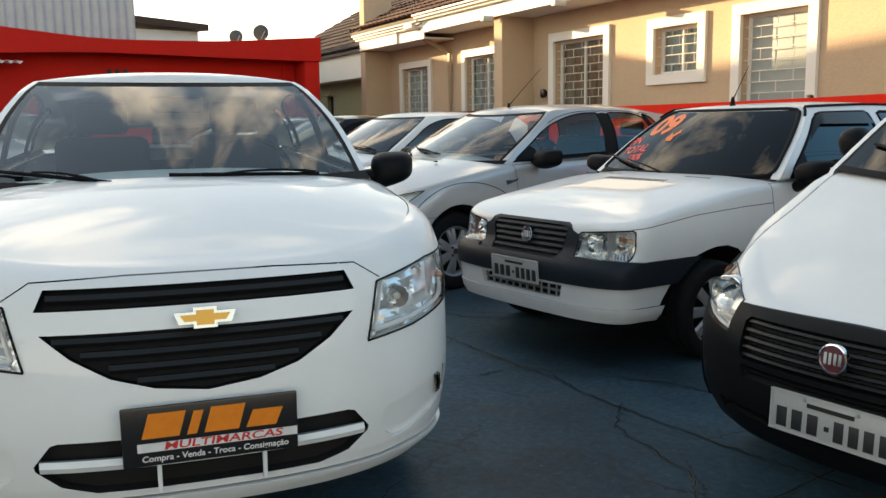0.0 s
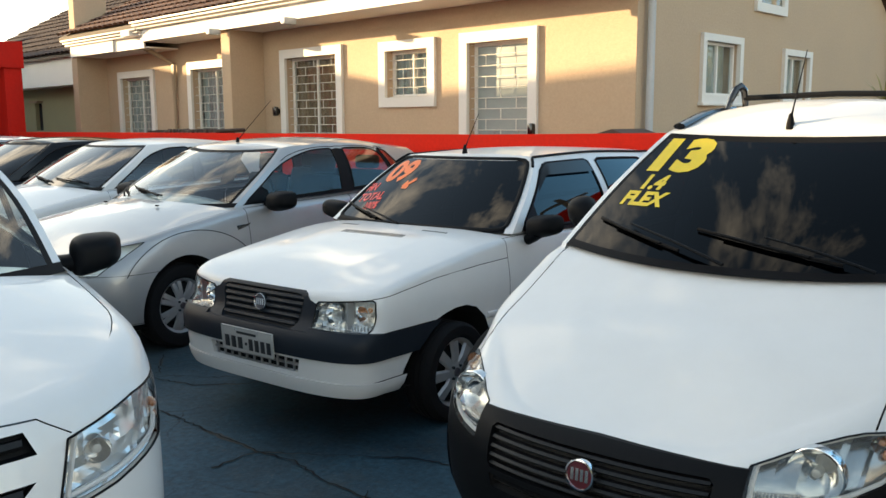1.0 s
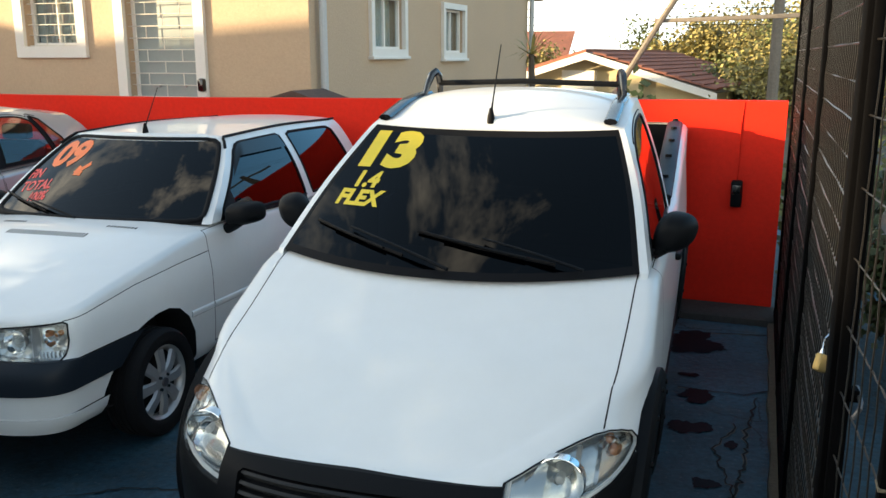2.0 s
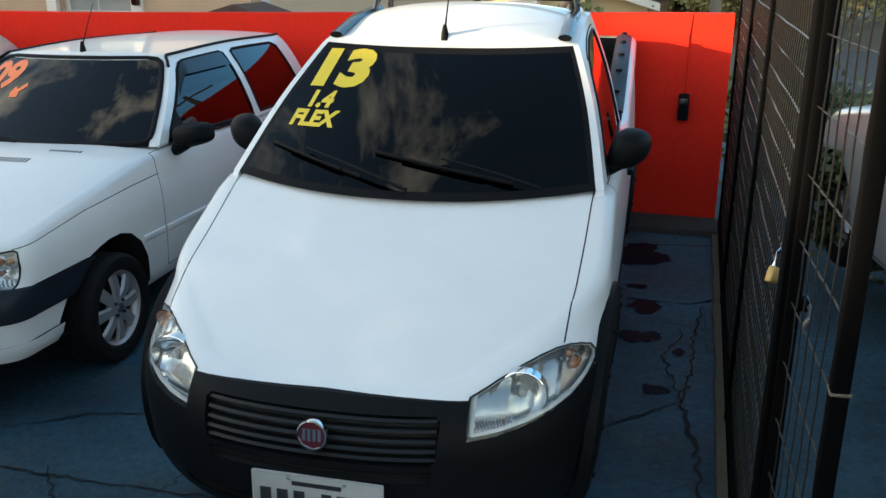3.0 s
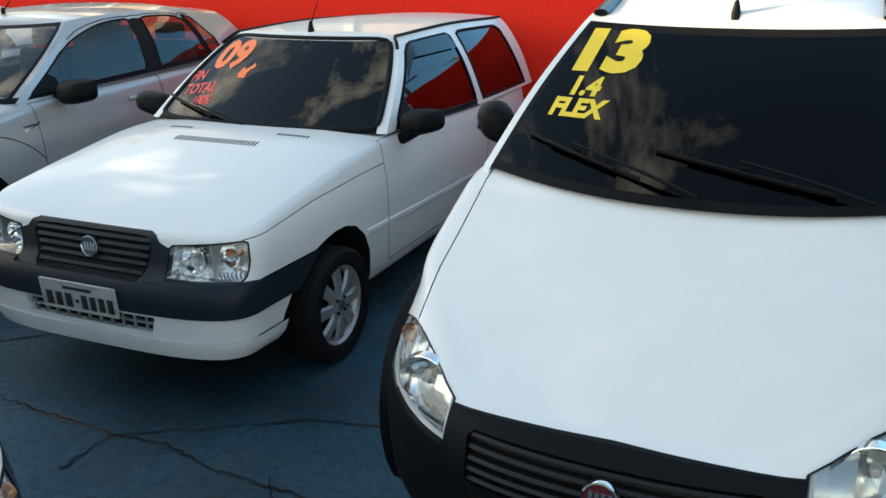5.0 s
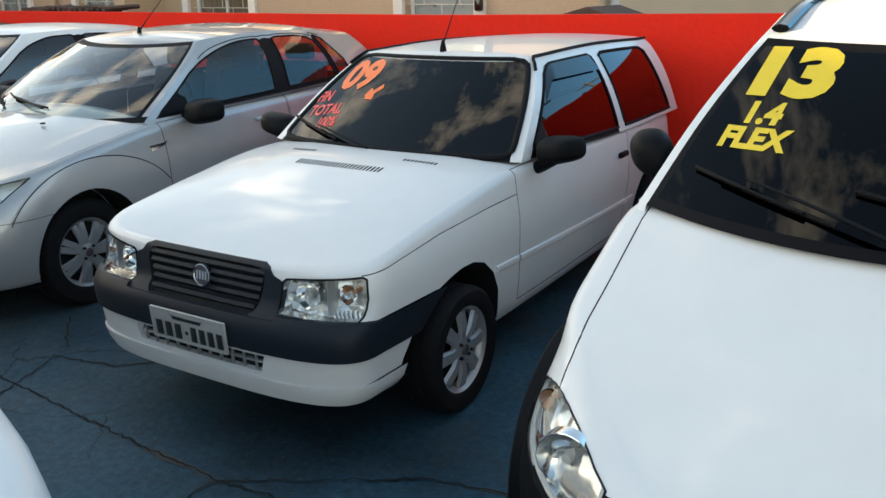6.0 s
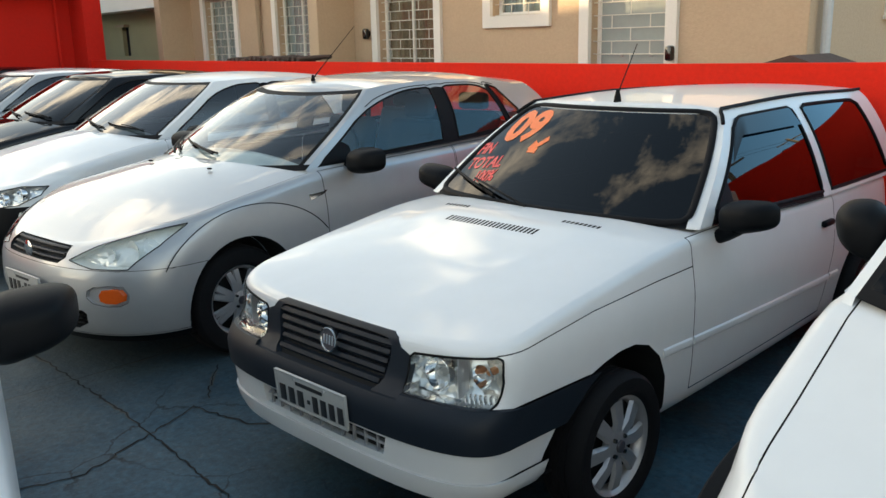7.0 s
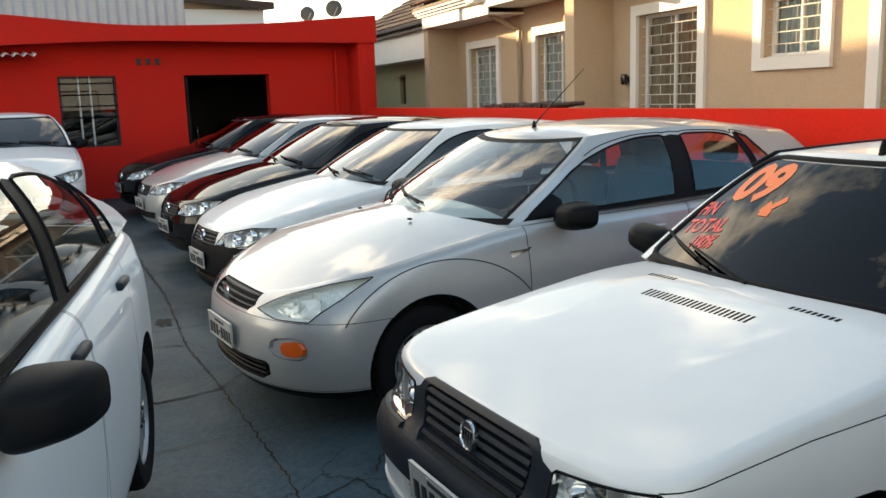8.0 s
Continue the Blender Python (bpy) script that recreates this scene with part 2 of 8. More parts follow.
def curve_fn(points):
    """A smooth monotone curve through points (piecewise cubic Hermite), flat beyond its ends."""
    xs, ys = [float(p[0]) for p in points], [float(p[1]) for p in points]
    n = len(xs)
    h = [xs[i + 1] - xs[i] for i in range(n - 1)]
    d = [(ys[i + 1] - ys[i]) / h[i] for i in range(n - 1)]
    g = [d[0]] + [0.0 if d[i - 1] * d[i] <= 0 else 2 * d[i - 1] * d[i] / (d[i - 1] + d[i]) for i in range(1, n - 1)] + [d[-1]]

    def f(x):
        if x <= xs[0]:
            return ys[0]
        if x >= xs[-1]:
            return ys[-1]
        i = max(k for k in range(n - 1) if xs[k] <= x)
        t = (x - xs[i]) / h[i]
        a, b = ys[i], ys[i + 1]
        return (a * (1 + 2 * t) * (1 - t) ** 2 + b * t * t * (3 - 2 * t) + h[i] * (g[i] * t * (1 - t) ** 2 - g[i + 1] * t * t * (1 - t)))
    return f


def grid(bm, rows, close=False):
    """Quads over rows of points; returns the vertices. Rows may share end points: weld afterwards."""
    vs = [[bm.verts.new(p) for p in row] for row in rows]
    for a, b in zip(vs, vs[1:]):
        n = len(a)
        for i in range(n if close else n - 1):
            j = (i + 1) % n
            bm.faces.new((a[i], a[j], b[j], b[i]))
    return vs


def weld(bm, d=0.0004):
    bmesh.ops.remove_doubles(bm, verts=bm.verts[:], dist=d)
    bmesh.ops.dissolve_degenerate(bm, edges=bm.edges[:], dist=d * 0.5)
    return bm


def box(bm, size, at=(0, 0, 0), bevel=0.0, turn=None, seg=2):
    """A box of that size with its middle at that place, with rounded edges."""
    m = Matrix.Translation(at) @ (turn if turn is not None else Matrix.Identity(4)) @ Matrix.Diagonal((*size, 1))
    made = bmesh.ops.create_cube(bm, size=1, matrix=m)["verts"]
    if bevel:
        edges = list({e for v in made for e in v.link_edges})
        bmesh.ops.bevel(bm, geom=edges, offset=bevel, segments=seg, affect="EDGES", profile=0.5)
    return bm


def rbox(size, at=(0, 0, 0), bevel=0.01, turn=None, seg=2):
    return box(bmesh.new(), size, at, bevel, turn, seg)


def lathe(bm, profile, seg=32, axis="x", at=(0, 0, 0), start=0.0, sweep=2 * math.pi):
    """Turns a profile of (radius, along) round an axis."""
    closed = abs(sweep - 2 * math.pi) < 1e-6
    rows = []
    for i in range(seg + (0 if closed else 1)):
        a = start + sweep * i / seg
        c, s = math.cos(a), math.sin(a)
        row = []
        for r, h in profile:
            p = {"x": (h, r * c, r * s), "y": (r * c, h, r * s), "z": (r * c, r * s, h)}[axis]
            row.append(Vector(at) + Vector(p))
        rows.append(row)
    if closed:
        rows.append(rows[0])
    grid(bm, rows)
    return weld(bm)


def tube(bm, points, radius, seg=8, ends=True, up=(0, 0, 1), flat=1.0):
    """A round (or flattened) bar along points; radius is a number or one for each point."""
    pts = [Vector(p) for p in points]
    rows = []
    for i, p in enumerate(pts):
        way = (pts[min(i + 1, len(pts) - 1)] - pts[max(i - 1, 0)]).normalized()
        side = way.cross(Vector(up))
        side = side.normalized() if side.length > 1e-4 else way.orthogonal().normalized()
        top = side.cross(way).normalized()
        r = radius[i] if isinstance(radius, (list, tuple)) else radius
        rows.append([p + side * (r * math.cos(2 * math.pi * k / seg)) + top * (r * flat * math.sin(2 * math.pi * k / seg)) for k in range(seg)])
    vs = grid(bm, rows, close=True)
    if ends:
        bm.faces.new(vs[0])
        bm.faces.new(list(reversed(vs[-1])))
    return bm


def slab(bm, outline, depth, way=(0, 0, 1)):
    """A flat plate: the outline (3D points in order) and its copy shifted by depth along way."""
    w = Vector(way) * depth
    a = [bm.verts.new(p) for p in outline]
    b = [bm.verts.new(Vector(p) + w) for p in outline]
    bm.faces.new(list(reversed(a)))
    bm.faces.new(b)
    n = len(a)
    for i in range(n):
        bm.faces.new((a[i], a[(i + 1) % n], b[(i + 1) % n], b[i]))
    return bm


def lettering(text, size, shear=0.0, bold=0.012):
    """A flat mesh of the built-in font's letters, centred on its bounds, in the xy plane."""
    c = bpy.data.curves.new("lettering", "FONT")
    c.body, c.size, c.shear, c.resolution_u = text, size, shear, 3
    c.align_x, c.align_y = "CENTER", "CENTER"
    c.offset = size * bold
    ob = new("lettering", c)
    mesh = ob.to_mesh()
    bm = bmesh.new()
    bm.from_mesh(mesh)
    ob.to_mesh_clear()
    bpy.data.objects.remove(ob)
    bpy.data.curves.remove(c)
    return bm
# ---------------------------------------------------------------- cars: the shell
import collections
from mathutils.bvhtree import BVHTree


def inside(poly, a, b):
    """Whether (a, b) lies in the polygon."""
    hit = False
    for (x0, y0), (x1, y1) in zip(poly, poly[1:] + poly[:1]):
        if (y0 > b) != (y1 > b) and a < (x1 - x0) * (b - y0) / (y1 - y0) + x0:
            hit = not hit
    return hit


AXES = {"x": (1, 2), "y": (0, 2), "z": (0, 1)}


def carve(bm, poly, axis, sign, where=None, lean=0.04):
    """Cuts the outline poly, seen along an axis from the side sign, out of a shell. Returns the piece as a bmesh of its own."""
    k = "xyz".index(axis)
    i, j = AXES[axis]
    bm.normal_update()

    def fits(f):
        return f.normal[k] * sign > lean and (where is None or where(f.calc_center_median()))
    lo = [min(p[0] for p in poly), min(p[1] for p in poly)]
    hi = [max(p[0] for p in poly), max(p[1] for p in poly)]

    def near(f):
        a = [v.co[i] for v in f.verts]
        b = [v.co[j] for v in f.verts]
        return max(a) > lo[0] and min(a) < hi[0] and max(b) > lo[1] and min(b) < hi[1]
    turn = [(q[0] - p[0]) * (r[1] - q[1]) - (q[1] - p[1]) * (r[0] - q[0]) for p, q, r in zip(poly, poly[1:] + poly[:1], poly[2:] + poly[:2])]
    convex = all(c >= -1e-9 for c in turn) or all(c <= 1e-9 for c in turn)
    area = sum(p[0] * q[1] - q[0] * p[1] for p, q in zip(poly, poly[1:] + poly[:1]))
    faces = [f for f in bm.faces if fits(f) and near(f)]
    for p, q in zip(poly, poly[1:] + poly[:1]):
        co, no = [0, 0, 0], [0, 0, 0]
        co[i], co[j] = p
        no[i], no[j] = (q[1] - p[1]), -(q[0] - p[0])
        if area < 0:
            no = [-c for c in no]
        no = Vector(no)
        if no.length < 1e-7:
            continue
        geom = list({v for f in faces for v in f.verts} | {e for f in faces for e in f.edges} | set(faces))
        made = bmesh.ops.bisect_plane(bm, geom=geom, dist=1e-5, plane_co=co, plane_no=no)
        seen = {g for g in made["geom"] if isinstance(g, bmesh.types.BMFace)} | {f for f in faces if f.is_valid}
        if convex:
            faces = [f for f in seen if (f.calc_center_median() - Vector(co)).dot(no) < 0]
        else:
            faces = list(seen)
    faces = [f for f in faces if f.is_valid and inside(poly, f.calc_center_median()[i], f.calc_center_median()[j])]
    return split_off(bm, faces)


def split_off(bm, faces):
    nb = bmesh.new()
    seen = {}
    for f in faces:
        vs = []
        for v in f.verts:
            if v not in seen:
                seen[v] = nb.verts.new(v.co)
            vs.append(seen[v])
        if len(set(vs)) > 2:
            nb.faces.new(vs)
    bmesh.ops.delete(bm, geom=faces, context="FACES")
    nb.normal_update()
    return nb


def edge_loop(bm):
    """The open edge of a piece as points in order, back to the first."""
    nxt = collections.defaultdict(list)
    for e in bm.edges:
        if len(e.link_faces) == 1:
            nxt[e.verts[0]].append(e.verts[1])
            nxt[e.verts[1]].append(e.verts[0])
    first = max(nxt, key=lambda v: v.co.z)
    loop, last, v = [first.co.copy()], None, first
    while True:
        step = [w for w in nxt[v] if w is not last]
        if not step:
            break
        last, v = v, step[0]
        loop.append(v.co.copy())
        if v is first or len(loop) > 500:
            break
    return loop


def shifted(bm, d, copy=True):
    """A copy of an open piece moved d metres out along its normals (in: minus)."""
    nb = bm.copy() if copy else bm
    nb.normal_update()
    moves = [(v, v.normal * d) for v in nb.verts]
    for v, m in moves:
        v.co += m
    return nb


def rim_walls(bm, way):
    """Walls from the open edge of a piece, running by the vector way."""
    nb = bmesh.new()
    w = Vector(way)
    for e in bm.edges:
        if len(e.link_faces) == 1:
            l = e.link_loops[0]
            a, b = l.vert.co, l.link_loop_next.vert.co
            vs = [nb.verts.new(c) for c in (a, b, b + w, a + w)]
            nb.faces.new(vs)
    weld(nb)
    return nb


def mirror_poly(poly):
    return [(-a, b) for a, b in reversed(poly)]


def disc_poly(a, b, r, n=28, squash=1.0):
    return [(a + r * math.cos(2 * math.pi * i / n), b + r * squash * math.sin(2 * math.pi * i / n)) for i in range(n)]


class Shell:
    """The lower body of a car: nose at y = 0, tail at y = L, x across, z up. Built from the plan outline at each height."""

    def __init__(self, s):
        self.s = s
        self.f, self.r, self.w = curve_fn(s["front"]), curve_fn(s["rear"]), curve_fn(s["width"])
        self.top, self.bot = curve_fn(s["top"]), curve_fn(s["bottom"])
        self.L, self.cf, self.cr, self.nf = s["L"], s.get("corner_f", 0.45), s.get("corner_r", 0.3), s.get("n", 2.6)
        self.tf, self.tr, self.er = s.get("taper_f", 0.06), s.get("taper_r", 0.05), s.get("edge", 0.05)
        self.cols = [("f", math.pi / 2 * i / 16) for i in range(17)]
        self.cols += [("s", i / 40) for i in range(1, 40)]
        self.cols += [("r", math.pi / 2 * (1 - i / 12)) for i in range(13)]

    def plan(self, col, z):
        kind, u = col
        n = self.nf
        f, r, w = self.f(z), self.L - self.r(z), self.w(z)
        y0, y1 = f + self.cf, r - self.cr
        if kind == "s":
            y = y0 + (y1 - y0) * u
            return w * self.side_scale(y), y, 1.0, 0.0
        sx, cy = math.sin(u) ** (2 / n), 1 - math.cos(u) ** (2 / n)
        if kind == "f":
            return w * self.side_scale(y0) * sx, f + self.cf * cy, math.sin(u), -math.cos(u)
        return w * self.side_scale(y1) * sx, r - self.cr * cy, math.sin(u), math.cos(u)

    def side_scale(self, y):
        m = self.L * 0.48
        return 1 - (self.tf * ((m - y) / m) ** 2 if y < m else self.tr * ((y - m) / (self.L - m)) ** 2)

    def front_y(self, x, z):
        """How far back the front lies at that place, seen from ahead."""
        f, w = self.f(z), self.w(z)
        n = self.nf
        sx = min(abs(x) / (w * self.side_scale(f + self.cf)), 0.9999)
        u = math.asin(sx ** (n / 2))
        return f + self.cf * (1 - math.cos(u) ** (2 / n))

    def column(self, col):
        x, y, nx, ny = self.plan(col, 0.6)
        zt, zb = self.top(y), self.bot(y)
        # the nose's upper edge lies where the front has leaned back to
        for _ in range(3):
            y = self.plan(col, zt)[1]
            zt = self.top(y)
        er = self.er
        zs = [zb + (zt - er - zb) * i / 15 for i in range(16)] + [zt - er + er * math.sin(a) for a in (0.3, 0.6, 0.9, 1.15, 1.34)]
        out = []
        for z in zs:
            x, y, nx, ny = self.plan(col, z)
            q = min(max((z - (zt - er)) / er, 0), 1)
            i = er * (1 - math.sqrt(max(1 - q * q, 0)))
            out.append(Vector((max(x - i * nx, 0), y - i * ny, z)))
        out[0].x = max(out[0].x - 0.02 * nx, 0)
        return out

    def build(self):
        half = [self.column(c) for c in self.cols]
        self.half = half
        bm = bmesh.new()
        for sgn in (1, -1):
            rows = [[Vector((p.x * sgn, p.y, p.z)) for p in col] for col in half]
            grid(bm, rows[::-1] if sgn > 0 else rows)
        weld(bm)
        self.bm = bm
        return bm

    def cap(self, i0, i1, crown, drop=0.0, k=14, inset=0.0):
        """The sheet between the two upper edges, from column i0 to i1 (bonnet, deck, floor)."""
        bm = bmesh.new()
        rows = []
        for i in range(i0, i1 + 1):
            p = self.half[i][-1]
            x = max(p.x - inset, 0)
            rows.append([Vector((x * t, p.y, p.z - drop + crown(p.y, t))) for t in [j / k * 2 - 1 for j in range(k + 1)]])
        grid(bm, rows)
        weld(bm)
        return bm


class Cabin:
    """The upper body: a loop of columns between the waist (v = 0) and the roof's edge (v = 1)."""

    def __init__(self, s):
        self.s = s
        self.W = curve_fn([(0, s["wb"]), (0.5, (s["wb"] + s["wr"]) / 2 + s.get("bulge", 0.018)), (0.9, s["wr"] + 0.004), (1, s["wr"] - s.get("tuck", 0.045))])
        self.zb, self.zr = curve_fn(s["waist"]), curve_fn(s["roof"])
        self.cols = []
        m = 12
        for k in [0.93 * i / 10 for i in range(11)] + [0.96, 1.0]:   # windscreen, middle to corner
            self.cols.append(("w", k))
        breaks = s["breaks"]
        lo, hi = s.get("glass_v", (0.07, 0.90))
        self.lo, self.hi = lo, hi
        after = hi
        for seg, ((b0, r0, kind), (b1, r1, _)) in enumerate(zip(breaks, breaks[1:])):
            n = max(2, int(abs(b1 - b0) / 0.06)) if kind != "p" else 2
            # a pane's upper corners are rounded off: (length, drop) of the front one, then of the rear one
            fl, fd, rl, rd = s.get("round", {}).get(seg, (0, 0, 0, 0))
            for i in range(n):
                f = i / n
                top = hi
                if fl and f < fl:
                    top -= fd * (1 - math.sqrt(max(1 - (1 - f / fl) ** 2, 0)))
                if rl and f > 1 - rl:
                    top -= rd * (1 - math.sqrt(max(1 - (1 - (1 - f) / rl) ** 2, 0)))
                if i == 0:
                    top = min(top, after)
                self.cols.append(("s", (b0 + (b1 - b0) * f, r0 + (r1 - r0) * f), kind, top))
            after = hi - rd
        self.cols.append(("s", breaks[-1][:2], "p", hi))
        for i in range(m + 1):
            self.cols.append(("b", 1 - i / m))
        self.rows = [0, lo * 0.5, lo, lo + 0.07] + [lo + 0.07 + (hi - lo - 0.14) * i / 7 for i in range(1, 8)] + [hi, (hi + 1) / 2, 1]

    def level(self, col, v):
        """The height share v of a row, bent to the rounded upper edge of the pane in that column."""
        top = col[3] if len(col) > 3 else self.hi
        if v <= self.lo:
            return v
        if v <= self.hi:
            return self.lo + (v - self.lo) * (top - self.lo) / (self.hi - self.lo)
        return top + (v - self.hi) * (1 - top) / (1 - self.hi)

    def point(self, col, v):
        s = self.s
        x1 = self.W(v)
        if col[0] == "s":
            yb, yr = col[1]
            y = yb + (yr - yb) * v
            mid = (s["breaks"][0][0] + s["breaks"][-1][0]) / 2
            x = x1 - s.get("plan_taper", 0.03) * ((y - mid) / 1.2) ** 2
        else:
            k = col[1]
            front = col[0] == "w"
            e = s["breaks"][0] if front else s["breaks"][-1]
            yb, yr = e[0], e[1]
            side_y = yb + (yr - yb) * v
            mid = (s["breaks"][0][0] + s["breaks"][-1][0]) / 2
            x = (x1 - s.get("plan_taper", 0.03) * ((side_y - mid) / 1.2) ** 2) * k
            bow_b, bow_r = (s["ws_bow"] if front else s["rw_bow"])
            bow = bow_b + (bow_r - bow_b) * v
            y = side_y - (1 - k ** 2.2) * bow * (1 if front else -1)
            y -= (s.get("ws_bulge", 0.02) * 4 * v * (1 - v)) * (1 if front else -1)
            yb = yb - (1 - k ** 2.2) * bow_b * (1 if front else -1)
            yr = yr - (1 - k ** 2.2) * bow_r * (1 if front else -1)
        zb, zr = self.zb(yb), self.zr(yr)
        return Vector((max(x, 0), y, zb + (zr - zb) * v))

    def build(self):
        """Returns bmeshes: painted shell, black pieces, and glass panes by name."""
        out = {"shell": bmesh.new(), "black": bmesh.new(), "windscreen": bmesh.new(), "rear_window": bmesh.new()}
        self.panes = []
        for sgn in (1, -1):
            pane_id = 0
            inside_pane = False
            for a, b in zip(self.cols, self.cols[1:]):
                kind = a[2] if a[0] == "s" else ("W" if a[0] == "w" else "B")
                if a[0] == "w" and b[0] == "s":
                    kind = "p"
                if a[0] == "s" and b[0] == "b":
                    kind = "p"
                if kind in "gq" and not inside_pane:
                    pane_id += 1
                    self.panes.append((sgn, pane_id))
                inside_pane = kind in "gq"
                for v0, v1 in zip(self.rows, self.rows[1:]):
                    vm = (v0 + v1) / 2
                    key = "shell"
                    if kind in "gq":
                        key = "pane_%d_%d" % (sgn, pane_id) if self.lo < vm < self.hi else ("black" if vm < self.lo and kind == "g" else "shell")
                    elif kind == "k":
                        key = "black" if vm < self.hi else "shell"
                    elif kind == "W":
                        edge = a[1] > 0.92 or vm < self.lo or vm > 0.97
                        key = "black" if edge else "windscreen"
                        if self.s.get("seal") and (a[1] > 0.92 or vm > 0.97):
                            key = "shell"
                        if a[1] > 0.95 and self.s.get("painted_edge") and vm > self.lo:
                            key = "shell"
                        if a[1] > self.s.get("band_to", 2) and vm < self.lo:
                            key = "shell"
                    elif kind == "B":
                        edge = a[1] > 0.85 or vm < self.lo + 0.05 or vm > self.hi
                        key = "shell" if edge else "rear_window"
                    bm = out.setdefault(key, None) or out.update({key: bmesh.new()}) or out[key]
                    q = [self.point(c, self.level(c, v)) for c, v in ((a, v0), (b, v0), (b, v1), (a, v1))]
                    for p in q:
                        p.x *= sgn
                    vs = [bm.verts.new(p) for p in (q if sgn > 0 else q[::-1])]
                    bm.faces.new(vs)
        for bm in out.values():
            weld(bm)
        return out

    def screen_seal(self, k1, v0, v1, n, radius, lift):
        """An even rubber seal with rounded corners round the windscreen."""
        pts = []
        for i in range(97):
            a = 2 * math.pi * i / 96
            c, d = math.cos(a), math.sin(a)
            r = (abs(c) ** n + abs(d) ** n) ** (-1 / n)
            k, v = k1 * r * c, (v0 + v1) / 2 + (v1 - v0) / 2 * r * d
            p = self.point(("w", abs(k)), v)
            pts.append(Vector((p.x if k > 0 else -p.x, p.y - 0.6 * lift, p.z + 0.8 * lift)))
        return tube(bmesh.new(), pts, radius, 8, ends=False, up=(0, -0.6, 0.8), flat=0.35)

    def edge(self, v=1.0, lift=0.0):
        return [self.point(c, v) + Vector((0, 0, lift)) for c in self.cols]

    def roof(self, crown, k=14):
        bm = bmesh.new()
        rows = []
        pts = self.edge()
        y0, y1 = pts[0].y, pts[-1].y
        for p in pts:
            t0 = (p.y - y0) / (y1 - y0)
            c = crown * (1 - (2 * t0 - 1) ** 4 * 0.35)
            rows.append([Vector((p.x * t, p.y, p.z + c * (1 - abs(t) ** 2.4) * min(1, p.x / 0.3))) for t in [j / k * 2 - 1 for j in range(k + 1)]])
        grid(bm, rows)
        return weld(bm)


# ---------------------------------------------------------------- cars: parts


def add_wheel(car, x, y, r, rim_r, spokes, style, sgn):
    wide = 0.175
    hub = part("wheel", lathe(bmesh.new(), [(0.0, -0.03), (rim_r * 0.9, -0.03), (rim_r * 0.9, 0.015), (0.0, 0.015)], 24, "x"), DARK, car)
    hub.matrix_basis = pose(x - sgn * 0.04, y, r, 0, 0, 0 if sgn > 0 else 180)
    h = wide / 2
    prof = [(rim_r * 0.97, -h * 0.9), (rim_r * 1.05, -h), (r * 0.93, -h), (r * 0.985, -h * 0.82), (r, -h * 0.6)]
    for g in (-0.35, 0.0, 0.35):
        prof += [(r, h * (g - 0.08)), (r * 0.97, h * (g - 0.06)), (r * 0.97, h * (g + 0.06)), (r, h * (g + 0.08))]
    prof += [(r, h * 0.6), (r * 0.985, h * 0.82), (r * 0.93, h), (rim_r * 1.12, h * 1.02), (rim_r * 1.03, h * 0.95), (rim_r * 0.98, h * 0.8)]
    tyre = part("tyre", lathe(bmesh.new(), prof, 40, "x"), RUBBER, hub, smooth=40)
    bm = bmesh.new()
    d = h * 0.80
    lathe(bm, [(rim_r * 0.86, d - 0.045), (rim_r * 0.90, d - 0.012), (rim_r * 0.985, d + 0.004), (rim_r * 1.0, d - 0.004), (rim_r * 1.0, d - 0.05), (rim_r * 0.86, d - 0.045)], 40, "x")
    for i in range(spokes):
        a = 2 * math.pi * i / spokes
        for off in ((0,) if style != "twin" else (-0.14, 0.14)):
            aa = a + off
            w0, w1 = (0.040, 0.026) if style == "broad" else (0.022, 0.02)
            if style == "fan":
                w0, w1 = 0.024, 0.034
            c, s = math.cos(aa), math.sin(aa)
            bm2 = []
            for rad, wd, dep in ((0.045, w0, d - 0.004), (rim_r * 0.5, (w0 + w1) / 2, d + 0.004), (rim_r * 0.9, w1, d - 0.008)):
                for q, dd in ((-1, -0.014), (-0.7, 0.0), (0.7, 0.0), (1, -0.014)):
                    bm2.append(Vector((dep + dd, rad * c - q * wd * s, rad * s + q * wd * c)))
            rows = [bm2[0:4], bm2[4:8], bm2[8:12]]
            grid(bm, rows)
    lathe(bm, [(0.0, d + 0.006), (0.03, d + 0.004), (0.062, d - 0.006), (0.066, d - 0.03)], 24, "x")
    part("rim", bm, RIM, hub, smooth=40)
    for i in range(4):
        a = math.pi / 4 + i * math.pi / 2
        part("wheel_bolt", lathe(bmesh.new(), [(0.0, d + 0.012), (0.008, d + 0.010), (0.009, d - 0.01)], 8, "x", (0, 0.042 * math.cos(a), 0.042 * math.sin(a))), GLOSS_BLACK, hub)
    part("hub_cap", lathe(bmesh.new(), [(0.0, d + 0.014), (0.022, d + 0.012), (0.026, d)], 16, "x"), BADGE_GREY, hub)
    return hub


